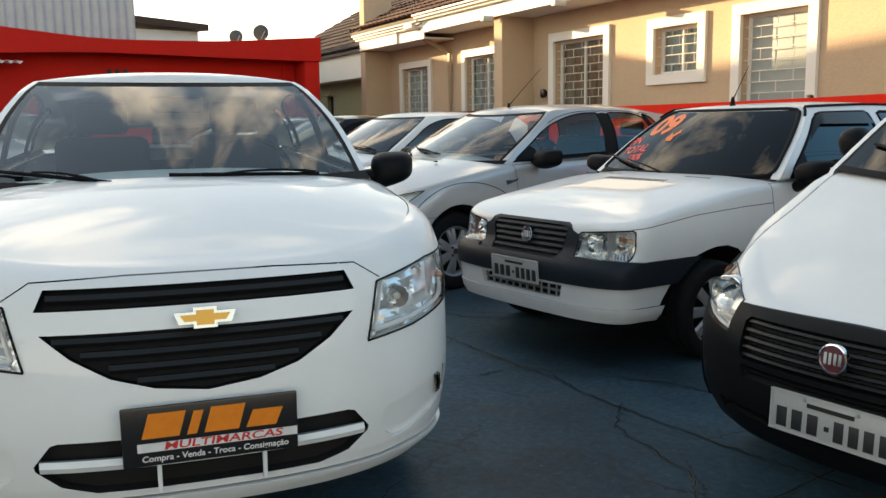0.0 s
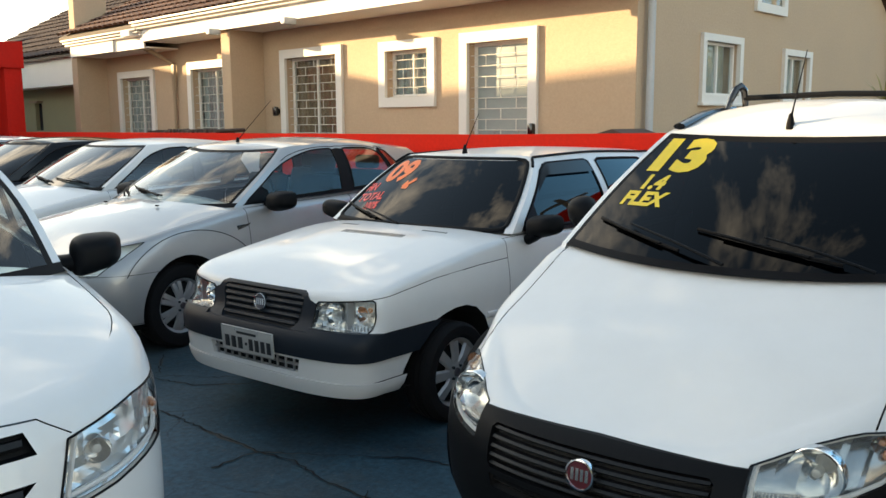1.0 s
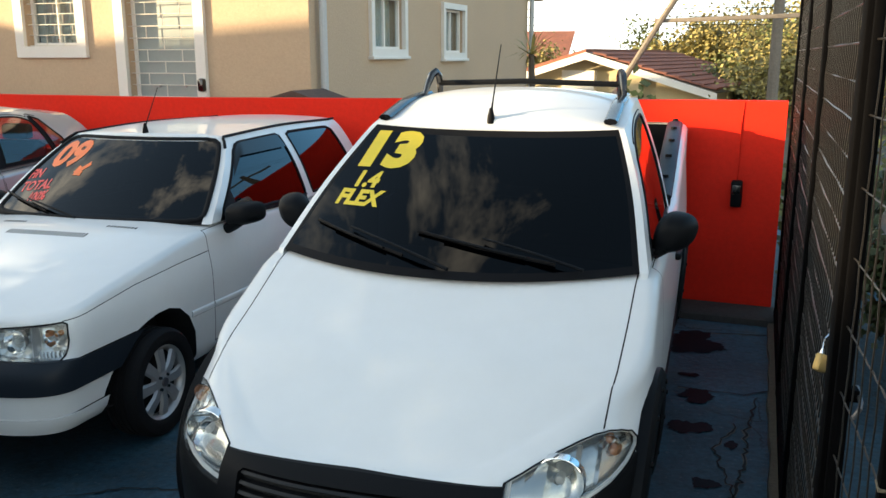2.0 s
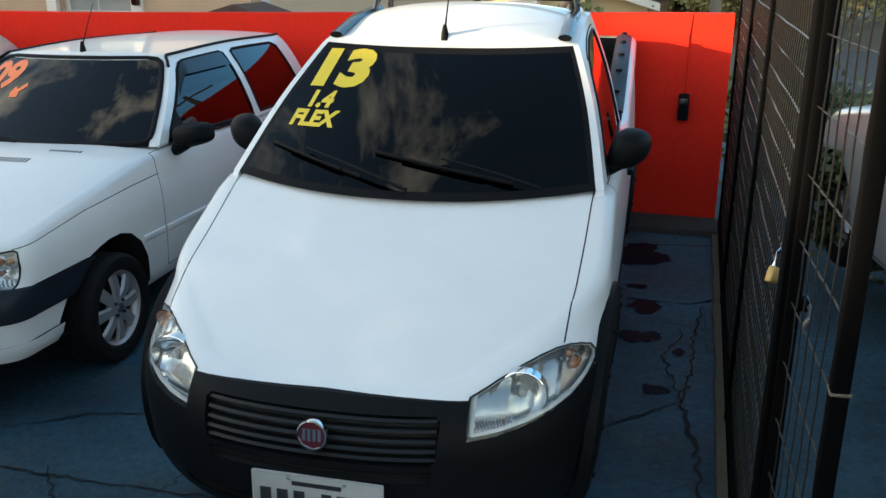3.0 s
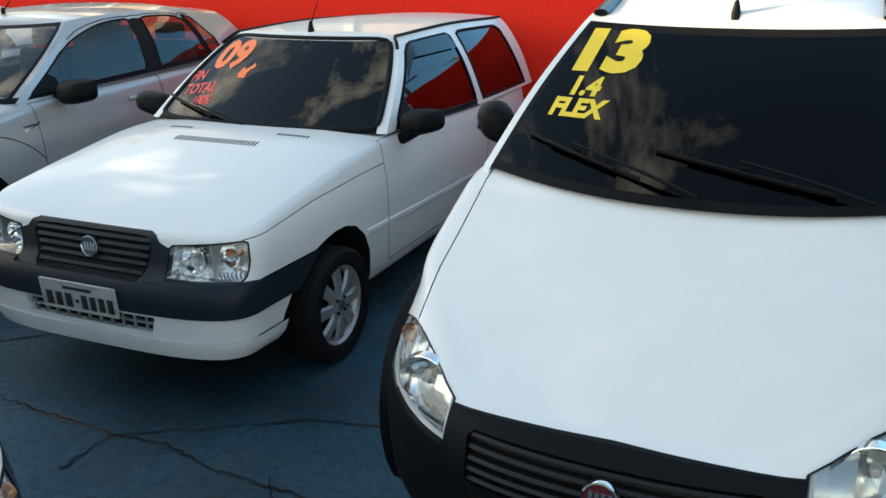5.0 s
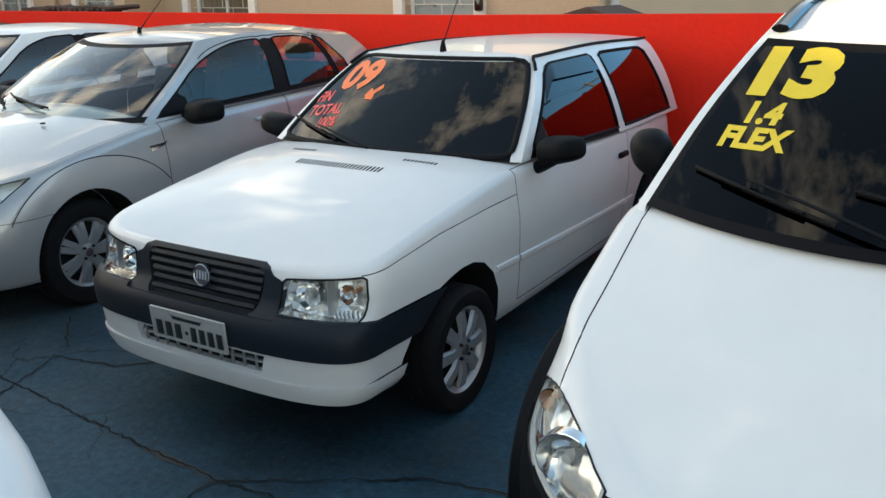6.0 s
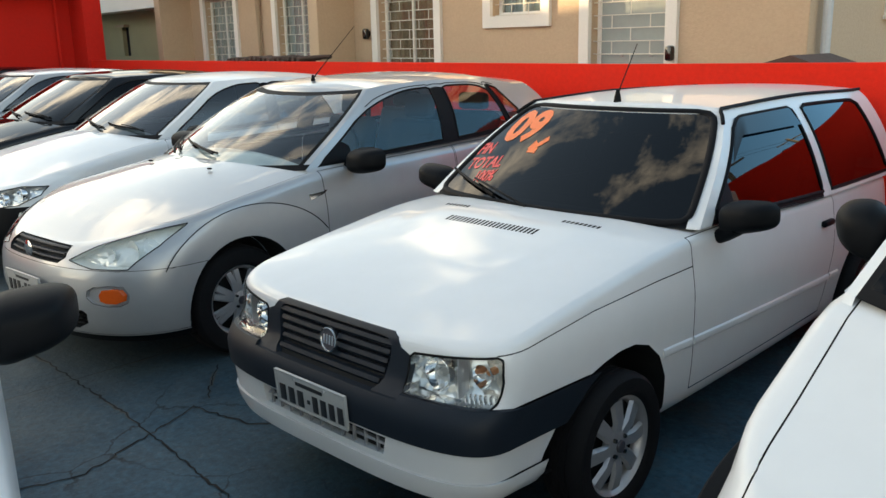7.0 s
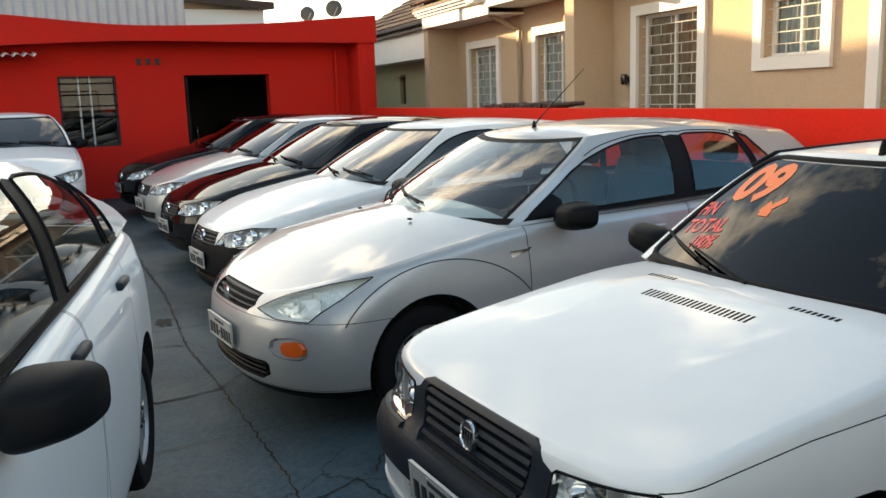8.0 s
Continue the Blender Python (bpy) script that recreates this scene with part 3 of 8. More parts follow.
def add_plate(car, x, y, z, lean=0.0, turn=0.0, board=False):
    """A number plate: characters are plain bars."""
    w, h = (0.40, 0.13) if not board else (0.46, 0.165)
    m = pose(x, y, z, lean, 0, turn)
    p = part("number_plate", rbox((w, 0.010, h), (0, 0, 0), 0.004), PLATE if not board else BOARD_BLACK, car,
             "grey metal number plate" if not board else "black dealer board with orange, red and white print")
    p.matrix_basis = m
    if not board:
        bm = bmesh.new()
        for s in (-1, 1):
            box(bm, (w, 0.004, 0.006), (0, -0.006, s * (h / 2 - 0.004)))
            box(bm, (0.006, 0.004, h - 0.014), (s * (w / 2 - 0.004), -0.006, 0))
        part("plate_rim", bm, PLATE, p)
        for i in range(3):
            part("plate_character", box(bmesh.new(), (0.034, 0.003, 0.062), (-0.158 + i * 0.052, -0.0062, -0.018), 0.001), PLATE_INK, p)
        part("plate_dot", box(bmesh.new(), (0.014, 0.003, 0.014), (-0.008, -0.0062, -0.018)), PLATE_INK, p)
        for i in range(4):
            part("plate_character", box(bmesh.new(), (0.030, 0.003, 0.062), (0.030 + i * 0.046, -0.0062, -0.018), 0.001), PLATE_INK, p)
        for sx in (-0.085, 0.085):
            part("plate_bolt", lathe(bmesh.new(), [(0.0, -0.010), (0.006, -0.009), (0.008, -0.004)], 8, "y", (sx, 0, 0.050)), RIM, p)
        part("plate_heading", box(bmesh.new(), (0.15, 0.003, 0.013), (0, -0.0062, 0.037)), PLATE_INK, p)
    else:
        # the name of the business as plain shapes in its colours
        bm = bmesh.new()
        for x0, x1, z0, z1 in ((-0.18, -0.085, -0.004, 0.064), (-0.065, -0.040, -0.004, 0.060), (-0.020, 0.070, -0.004, 0.066), (0.090, 0.170, -0.004, 0.044)):
            slab(bm, [Vector((x0, -0.0055, z0)), Vector((x1, -0.0055, z0)), Vector((x1 + 0.02, -0.0055, z1)), Vector((x0 + 0.02, -0.0055, z1))], 0.003, (0, -1, 0))
        part("name_mark", bm, BOARD_ORANGE, p, "orange lettering shapes")
        part("white_stripe", box(bmesh.new(), (0.42, 0.002, 0.024), (0.018, -0.0056, -0.030)), BOARD_WHITE, p)
        for text, size, x, z, y, shear, wide, mat_of, nm in (("MULTIMARCAS", 0.030, 0.03, -0.030, -0.0072, 0.15, 1.55, BOARD_RED, "stripe_lettering"),
                                                               ("Compra - Venda - Troca - Consignação", 0.024, 0.01, -0.062, -0.0058, 0.1, 1.0, BOARD_WHITE, "small_lettering")):
            bm = lettering(text, size, shear, 0.02)
            for v in bm.verts:
                v.co = Vector((x + v.co.x * wide, y, z + v.co.y))
            part(nm, bm, mat_of, p, smooth=0)
    return p


def add_seats(car, s):
    c = s["cabin"]
    y0 = c["breaks"][0][0]
    zf = s["seat_z"]
    top_f = min(zf + 0.44, min(z for y, z in c["roof"] if y < y0 + 1.6) - 0.14)
    top_r = min(zf + 0.30, min(z for y, z in c["roof"]) - 0.13)
    for sx in (-1, 1):
        bm = bmesh.new()
        box(bm, (0.46, 0.14, 0.62), (sx * 0.34, y0 + s.get("seat_back", 1.25), top_f - 0.40), 0.05, pose(0, 0, 0, -14), 3)
        seat = part("front_seat", bm, CABIN, car, "dark cloth front seat with headrest")
        bm = bmesh.new()
        box(bm, (0.26, 0.09, 0.17), (sx * 0.34, y0 + s.get("seat_back", 1.25) + 0.10, top_f), 0.035, pose(0, 0, 0, -8), 3)
        part("headrest", bm, CABIN, seat)
    if s.get("rear_seat", True):
        bm = bmesh.new()
        box(bm, (1.22, 0.14, 0.45), (0, y0 + 1.98, top_r - 0.29), 0.05, pose(0, 0, 0, -18), 3)
        seat = part("rear_seat", bm, CABIN, car, "dark cloth rear bench")
        for sx in (-0.36, 0.36):
            part("headrest", rbox((0.26, 0.09, 0.13), (sx, y0 + 2.05, top_r), 0.03), CABIN, seat)
    bm = bmesh.new()
    lathe(bm, [(0.185 + 0.014 * math.cos(a), 0.014 * math.sin(a)) for a in [2 * math.pi * i / 8 for i in range(9)]], 28, "y")
    box(bm, (0.34, 0.02, 0.05), (0, 0.02, 0), 0.008)
    wheel = part("steering_wheel", bm, SEAL, car)
    wheel.matrix_basis = pose(0.34, y0 + 0.62, s["dash_z"] + 0.02, -25)
    bm = bmesh.new()
    w = c["wb"] - 0.06
    pts = [(y0 - 0.25, s["dash_z"] - 0.08), (y0 + 0.05, s["dash_z"] - 0.01), (y0 + 0.30, s["dash_z"] + 0.02), (y0 + 0.46, s["dash_z"] - 0.03), (y0 + 0.50, s["dash_z"] - 0.2)]
    grid(bm, [[Vector((w * t, y, z - 0.02 * t * t)) for t in (-1, -0.5, 0, 0.5, 1)] for y, z in pts])
    part("dashboard", bm, PLASTIC, car)


def add_seam(car, bm, axis, pts, width, sg):
    """A narrow groove along a line of points, cut into a shell."""
    for p, q in zip(pts, pts[1:]):
        d = Vector((q[0] - p[0], q[1] - p[1]))
        n = Vector((-d.y, d.x)).normalized() * width / 2
        e = d.normalized() * width * 0.3
        poly = [(p[0] - e.x + n.x, p[1] - e.y + n.y), (p[0] - e.x - n.x, p[1] - e.y - n.y), (q[0] + e.x - n.x, q[1] + e.y - n.y), (q[0] + e.x + n.x, q[1] + e.y + n.y)]
        if axis == "x":
            where = lambda c, g=sg: c.x * g > 0.3
        elif axis == "y":
            where = lambda c: c.y < 0.9
        else:
            where = None
        piece = carve(bm, poly, axis, sg, where, 0.01)
        if piece.faces:
            part("panel_seam", shifted(piece, -0.010, False), DARK, car)
        else:
            piece.free()


def build_car(name, m, label, s, category="car", group="parked cars"):
    """One car out of its table of sizes."""
    paint, glass_f, glass_s = s["paint"], s["glass_f"], s["glass_s"]
    car = thing(name, m, label, category, group)
    sh = Shell(s)
    bm = sh.build()
    cb = Cabin(s["cabin"])
    ys = [c[-1].y for c in sh.half]
    nf = 17 + 39
    ic = min(range(nf), key=lambda i: abs(ys[i] - s["bonnet_to"]))
    # wheel openings first
    fy, ry = s["hub"], s["hub"] + s["wheelbase"]
    for sgn in (1, -1):
        for y, rr in ((fy, s["arch"]), (ry, s.get("arch_r", s["arch"]))):
            opening = disc_poly(y, s["wheel"] + s.get("arch_up", 0.02), rr, 48)
            if y == fy and s.get("arch_front"):
                opening, rr = s["arch_front"], rr + 0.07
            piece = carve(bm, opening, "x", sgn, lambda c, g=sgn: c.x * g > 0.3)
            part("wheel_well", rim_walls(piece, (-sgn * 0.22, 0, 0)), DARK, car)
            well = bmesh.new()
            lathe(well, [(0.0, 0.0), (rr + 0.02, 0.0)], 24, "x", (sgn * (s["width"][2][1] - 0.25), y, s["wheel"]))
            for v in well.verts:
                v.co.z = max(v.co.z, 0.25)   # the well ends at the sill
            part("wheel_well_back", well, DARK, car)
            piece.free()
    # fittings cut out of the shell
    for cut in s["cuts"]:
        n, axis, poly, mat_of, depth = cut["name"], cut["axis"], cut["poly"], cut["mat"], cut.get("depth", 0.0)
        where = cut.get("where")
        jobs = [(poly, cut.get("sign", -1 if axis == "y" else 1))]
        if cut.get("both"):
            jobs.append((mirror_poly(poly), jobs[0][1]) if axis in "yz" else (poly, -jobs[0][1]))
        for pol, sg in jobs:
            flip = where
            if where is None and axis == "y":
                flip = lambda c, lim=cut.get("back", 1.0): c.y < lim
            elif where is None and axis == "x":
                flip = lambda c, g=sg: c.x * g > 0.3
            piece = carve(bm, pol, axis, sg, flip, cut.get("lean", 0.04))
            if not piece.faces:
                piece.free()
                continue
            if n == "headlight":
                build_lamp(car, piece, cut, sg, pol)
                continue
            if depth < 0:
                way = {"y": (0, -depth, 0), "x": (sg * depth, 0, 0), "z": (0, 0, depth)}[axis]
                walls = rim_walls(piece, way)
                bmesh.ops.translate(piece, verts=piece.verts[:], vec=way)
                ob = part(n, piece, mat_of, car, cut.get("label", ""))
                part("recess", walls, cut.get("wall", mat_of), ob)
            else:
                out = shifted(piece, depth)
                if depth > 0:
                    walls = rim_walls(out, Vector({"y": (0, 0.03, 0), "x": (-sg * 0.03, 0, 0), "z": (0, 0, -0.03)}[axis]))
                    ob = part(n, out, mat_of, car, cut.get("label", ""))
                    part("edge", walls, mat_of, ob)
                else:
                    gap = cut.get("gap", 0.0)
                    if gap:
                        made = bmesh.ops.inset_region(out, faces=out.faces[:], thickness=gap, use_even_offset=True, use_boundary=True)
                        bmesh.ops.delete(out, geom=made["faces"], context="FACES")
                        back = shifted(piece, -0.012)
                        part("seam", back, DARK, car)
                    ob = part(n, out, mat_of, car, cut.get("label", ""))
                piece.free()
            if cut.get("slats"):
                add_slats(ob, sh, cut, car)
    for axis, pts, width in s.get("seams", []):
        for sg in ((1, -1) if axis == "x" else (-1,)):
            add_seam(car, bm, axis, pts, width, sg)
    # bonnet, deck and the sheet beneath
    cr = s["crown"]
    y_nose = sh.half[0][-1].y
    rise = s.get("rise", 0.5)

    def lift(y, t, n=s.get("crown_n", 2.2)):
        q = min(max((y - y_nose) / rise, 0), 1)
        z = cr(y) * q * (2 - q) * (1 - abs(t) ** n)
        if s.get("crease"):
            edge, high = s["crease"](y)
            z += high * q * min(max((edge + 0.07 - abs(t)) / 0.14, 0), 1)
        return z
    bon = sh.cap(0, ic, lift, k=48 if s.get("crease") else 20)
    if s.get("vents"):
        for pol in s["vents"]:
            v = carve(bon, pol, "z", 1)
            bmesh.ops.translate(v, verts=v.verts[:], vec=(0, 0, -0.012))
            part("air_slot", v, DARK, car)
    for pts, width in s.get("bonnet_seams", []):
        for flip in (1, -1):
            add_seam(car, bon, "z", [(flip * a, b) for a, b in pts], width, 1)
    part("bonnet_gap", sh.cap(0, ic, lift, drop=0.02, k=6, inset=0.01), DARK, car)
    gap = s.get("bonnet_gap", 0.004)
    for v in bon.verts:
        if v.is_boundary and abs(v.co.x) > 0.1 and v.co.y > s.get("gap_from", 0.3) and v.co.y < s["bonnet_to"] - 0.02:
            v.co.x -= gap * (1 if v.co.x > 0 else -1)
    if s.get("bonnet_cut"):
        # join the sheet to the shell, then lift the bonnet out along its shut line
        seen = {v: bm.verts.new(v.co) for v in bon.verts}
        for f in bon.faces:
            bm.faces.new([seen[v] for v in f.verts])
        bon.free()
        weld(bm)
        axis, poly = s["bonnet_cut"]
        bon = carve(bm, poly, axis, 1, None, -2)
    body = part("body_shell", bm, paint, car, smooth=45)
    part("bonnet", bon, paint, car, smooth=50)
    i_end = len(sh.half) - 1
    deck0 = min(range(17, i_end), key=lambda i: abs(ys[i] - s["deck_from"])) if s.get("deck_from") else None
    if deck0 and not s.get("bed"):
        part("tail_deck", sh.cap(deck0, i_end, lambda y, t: 0.02 * (1 - t * t)), paint, car)
    # near-black sheet: the cabin's shade put into its colour
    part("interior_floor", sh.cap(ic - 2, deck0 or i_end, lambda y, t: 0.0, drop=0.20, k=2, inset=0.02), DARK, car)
    # upper body
    pieces = cb.build()
    part("cabin_frame", pieces.pop("shell"), paint, car, smooth=50)
    part("window_surround", pieces.pop("black"), s.get("surround", SEAL), car, smooth=50)
    if s["cabin"].get("band_to"):
        # painted feet of the screen pillars, running down into the wings
        for sgn in (1, -1):
            cols = [c for c in cb.cols if c[0] == "w" and c[1] > 0.95] + [c for c in cb.cols if c[0] == "s"][:3]
            foot = bmesh.new()
            rows = []
            for c in cols:
                p = cb.point(c, 0)
                p.x *= sgn
                y1 = p.y - 0.13
                edge = min(sh.half[17:nf], key=lambda h: abs(h[-1].y - y1))[-1]
                x1 = min(abs(p.x), edge.x - 0.004)
                q = Vector((sgn * x1, y1, sh.top(y1) + lift(y1, x1 / edge.x) - 0.004))
                bend = Vector((p.x, p.y - 0.035, q.z + 0.012))
                rows.append([p * (1 - t) ** 2 + bend * 2 * t * (1 - t) + q * t * t for t in (0, 0.2, 0.4, 0.6, 0.8, 1)])
            grid(foot, rows if sgn > 0 else rows[::-1])
            part("pillar_foot", foot, paint, car)
    ws = pieces.pop("windscreen")
    sheet = bmesh.new()
    for sgn in (1, -1):
        rows = [[Vector((sgn * q.x, q.y, q.z)) for q in (cb.point(c, v) for v in [k / 20 - 0.05 for k in range(22)])] for c in cb.cols if c[0] == "w"]
        grid(sheet, rows)
    sheet.normal_update()
    tree = BVHTree.FromBMesh(sheet)
    sheet.free()
    part("windscreen", ws, glass_f, car, s.get("ws_label", ""))
    part("rear_window", pieces.pop("rear_window"), glass_s, car)
    for key in sorted(pieces):
        pane = pieces[key]
        seal = tube(bmesh.new(), edge_loop(pane), s.get("seal", 0.007), 5, ends=False)
        win = part("side_window", pane, glass_s, car)
        part("window_seal", seal, SEAL, win)
    part("roof", cb.roof(s["roof_crown"]), paint, car, smooth=50)
    # closing sheet between waist and cabin foot
    for sgn in (1, -1):
        bmw = bmesh.new()
        rows = []
        for c in cb.cols:
            if c[0] == "s":
                p = cb.point(c, 0)
                i = min(range(17, nf), key=lambda k: abs(ys[k] - p.y))
                e0, e1 = sh.half[max(i - 1, 0)][-1], sh.half[min(i + 1, i_end)][-1]
                tt = 0 if e1.y == e0.y else min(max((p.y - e0.y) / (e1.y - e0.y), 0), 1)
                e = e0.lerp(e1, tt)
                rows.append([Vector((sgn * (e.x + 0.001), p.y, e.z + 0.001)), Vector((sgn * (e.x - 0.008), p.y, e.z + 0.006)), Vector((sgn * (p.x + 0.002), p.y, p.z + 0.006))])
        grid(bmw, rows if sgn > 0 else rows[::-1])
        part("waist_trim", bmw, s.get("waist_mat", paint), car)
    # wheels
    for sgn in (1, -1):
        for y in (fy, ry):
            add_wheel(car, sgn * s["track"], y, s["wheel"], s["rim"], s["spokes"], s["rim_style"], sgn)
    add_seats(car, s)
    if s.get("frame_seam"):
        for sgn in (1, -1):
            pts = []
            for c in cb.cols:
                if c[0] == "s" and c[2] in "gk":
                    p = cb.point(c, c[3] + (1 - c[3]) * 0.42)
                    pts.append(Vector((sgn * (p.x + 0.001), p.y, p.z)))
            part("door_frame_seam", tube(bmesh.new(), pts, 0.0032, 5), SEAL, car)
    # roof gutters
    if s.get("gutter"):
        for sgn in (1, -1):
            pts = [cb.point(c, 0.985) for c in cb.cols if c[0] == "s"]
            pts = [cb.point(("s", s["cabin"]["breaks"][0][:2], "p"), v) + Vector((0, -0.012, -0.004)) for v in (0.86, 0.93, 0.965)] + pts
            part("roof_gutter", tube(bmesh.new(), [Vector((p.x * sgn, p.y, p.z + 0.008)) for p in pts], 0.009, 6), SEAL, car)
    return car, sh, cb, tree


def add_slats(ob, sh, cut, car):
    z0, z1, n, x1 = cut["slats"]
    for i in range(n):
        z = z0 + (z1 - z0) * i / max(n - 1, 1)
        w = x1(z) if callable(x1) else x1
        bm = bmesh.new()
        rows = []
        for k in range(25):
            x = w * (k / 12 - 1)
            y = sh.front_y(x, z) + cut.get("slat_in", 0.012)
            h, d = cut.get("slat_h", 0.008), 0.03
            rows.append([Vector((x, y + d, z + h * 0.7)), Vector((x, y + 0.004, z + h)), Vector((x, y - 0.004, z)), Vector((x, y + 0.006, z - h)), Vector((x, y + d, z - h * 0.6))])
        grid(bm, rows)
        part("grille_slat", bm, cut.get("slat_mat", PLASTIC), car)


def facets(bm, size, seed, steep=0.35):
    """Breaks a reflector up into small slanting facets."""
    bmesh.ops.triangulate(bm, faces=bm.faces[:])
    long = [e for e in bm.edges if e.calc_length() > 0.012]
    bmesh.ops.subdivide_edges(bm, edges=long, cuts=2, use_grid_fill=True)
    rnd = random.Random(seed)
    table = {}
    for v in bm.verts:
        i, k = math.floor(v.co.x / size[0]), math.floor((v.co.z + 0.3 * v.co.x) / size[1])
        if (i, k) not in table:
            table[(i, k)] = (rnd.uniform(-steep, steep), rnd.uniform(-steep, steep), rnd.uniform(-0.004, 0.004))
        a, b, c = table[(i, k)]
        u, w = v.co.x - (i + 0.5) * size[0], v.co.z + 0.3 * v.co.x - (k + 0.5) * size[1]
        v.co.y += a * u + b * w + c


def build_lamp(car, piece, cut, sg, pol):
    """A headlight: housing sunk into the shell, bowls and bulbs, and a clear lens flush with the shell."""
    lamp = part("headlight", shifted(piece, 0.004), cut.get("lens", LENS), car, cut.get("label", "clear headlight"))
    cx = sum(p[0] for p in pol) / len(pol)
    way = Vector((0, 0.07, 0))
    part("housing_wall", rim_walls(piece, way), cut.get("wall", CHROME), lamp)
    back = piece.copy()
    bmesh.ops.translate(back, verts=back.verts[:], vec=way)
    tree = BVHTree.FromBMesh(piece)
    facets(back, cut.get("facet", (0.034, 0.028)), len(car.children), cut.get("steep", 0.12))
    part("reflector", back, cut.get("reflector", REFLECTOR), lamp, smooth=12)
    if cut.get("guide"):
        # a bright light guide that follows the lamp's outline
        mid = sum((v.co for v in piece.verts), Vector()) / len(piece.verts)
        strip = bmesh.new()
        for e in piece.edges:
            if len(e.link_faces) == 1:
                ends = [v.co.lerp(mid, cut["guide"]) + Vector((0, 0.018, 0)) for v in e.verts]
                if (ends[0] - ends[1]).length > 0.001:
                    tube(strip, ends, 0.0075, 6)
        part("light_guide", strip, BOARD_WHITE, lamp, "pale light guide round the lamp")
    for bx, bz, r, kind in cut["bowls"]:
        x = bx * (1 if cx > 0 else -1)
        hit = tree.ray_cast(Vector((x, -2, bz)), Vector((0, 1, 0)))
        if hit[0] is None:
            continue
        y = hit[0].y + 0.068
        if kind == "bowl":
            bm = lathe(bmesh.new(), [(r, -0.035), (r * 0.97, -0.03), (r * 0.8, -0.008), (r * 0.5, 0.008), (0.0, 0.014)], 24, "y", (x, y, bz))
            part("bowl", bm, CHROME, lamp)
            part("bowl_rim", lathe(bmesh.new(), [(r * 0.98, -0.030), (r * 1.0, -0.036), (r * 1.03, -0.035), (r * 1.04, -0.02), (r * 1.04, 0.0)], 24, "y", (x, y, bz)), CHROME, lamp)
            part("bulb", lathe(bmesh.new(), [(0.0, -0.03), (0.012, -0.024), (0.014, 0.0), (0.014, 0.01)], 12, "y", (x, y, bz)), PLATE, lamp)
        elif kind == "dish":
            part("dish", lathe(bmesh.new(), [(r, -0.012), (r * 0.9, -0.008), (r * 0.6, 0.004), (0.0, 0.012)], 24, "y", (x, y - 0.012, bz)), cut.get("reflector", CHROME), lamp)
        elif kind == "cup":
            part("bowl", lathe(bmesh.new(), [(r, -0.034), (r * 0.95, -0.026), (r * 0.75, -0.010), (r * 0.4, 0.0), (0.0, 0.004)], 20, "y", (x, y, bz)), CHROME, lamp)
        else:
            bm = lathe(bmesh.new(), [(0.0, -0.03), (r * 0.7, -0.024), (r, -0.008), (r, 0.01)], 16, "y", (x, y - 0.01, bz))
            part("indicator_bulb", bm, AMBER_BULB, lamp)
    for dx, z0, z1 in cut.get("dividers", []):
        x = dx * (1 if cx > 0 else -1)
        hit = tree.ray_cast(Vector((x, -2, (z0 + z1) / 2)), Vector((0, 1, 0)))
        if hit[0] is not None:
            part("divider", box(bmesh.new(), (0.008, 0.05, z1 - z0), (x, hit[0].y + 0.038, (z0 + z1) / 2), 0.002), RIM, lamp)
    for x0, x1, z0, n in cut.get("ribs", []):
        for i in range(n):
            x = (x0 + (x1 - x0) * i / (n - 1)) * (1 if cx > 0 else -1)
            hit = tree.ray_cast(Vector((x, -2, z0)), Vector((0, 1, 0)))
            if hit[0] is not None:
                part("lens_rib", box(bmesh.new(), (0.004, 0.012, 0.03), (x, hit[0].y + 0.03, z0), 0.001), CHROME, lamp)
    if cut.get("frame"):
        rim = bmesh.new()
        for e in piece.edges:
            if len(e.link_faces) == 1:
                a, b = e.verts[0].co, e.verts[1].co
                tube(rim, [a + Vector((0, -0.002, 0)), b + Vector((0, -0.002, 0))], cut["frame"], 5)
        part("lamp_frame", rim, SEAL, lamp)
    piece.free()


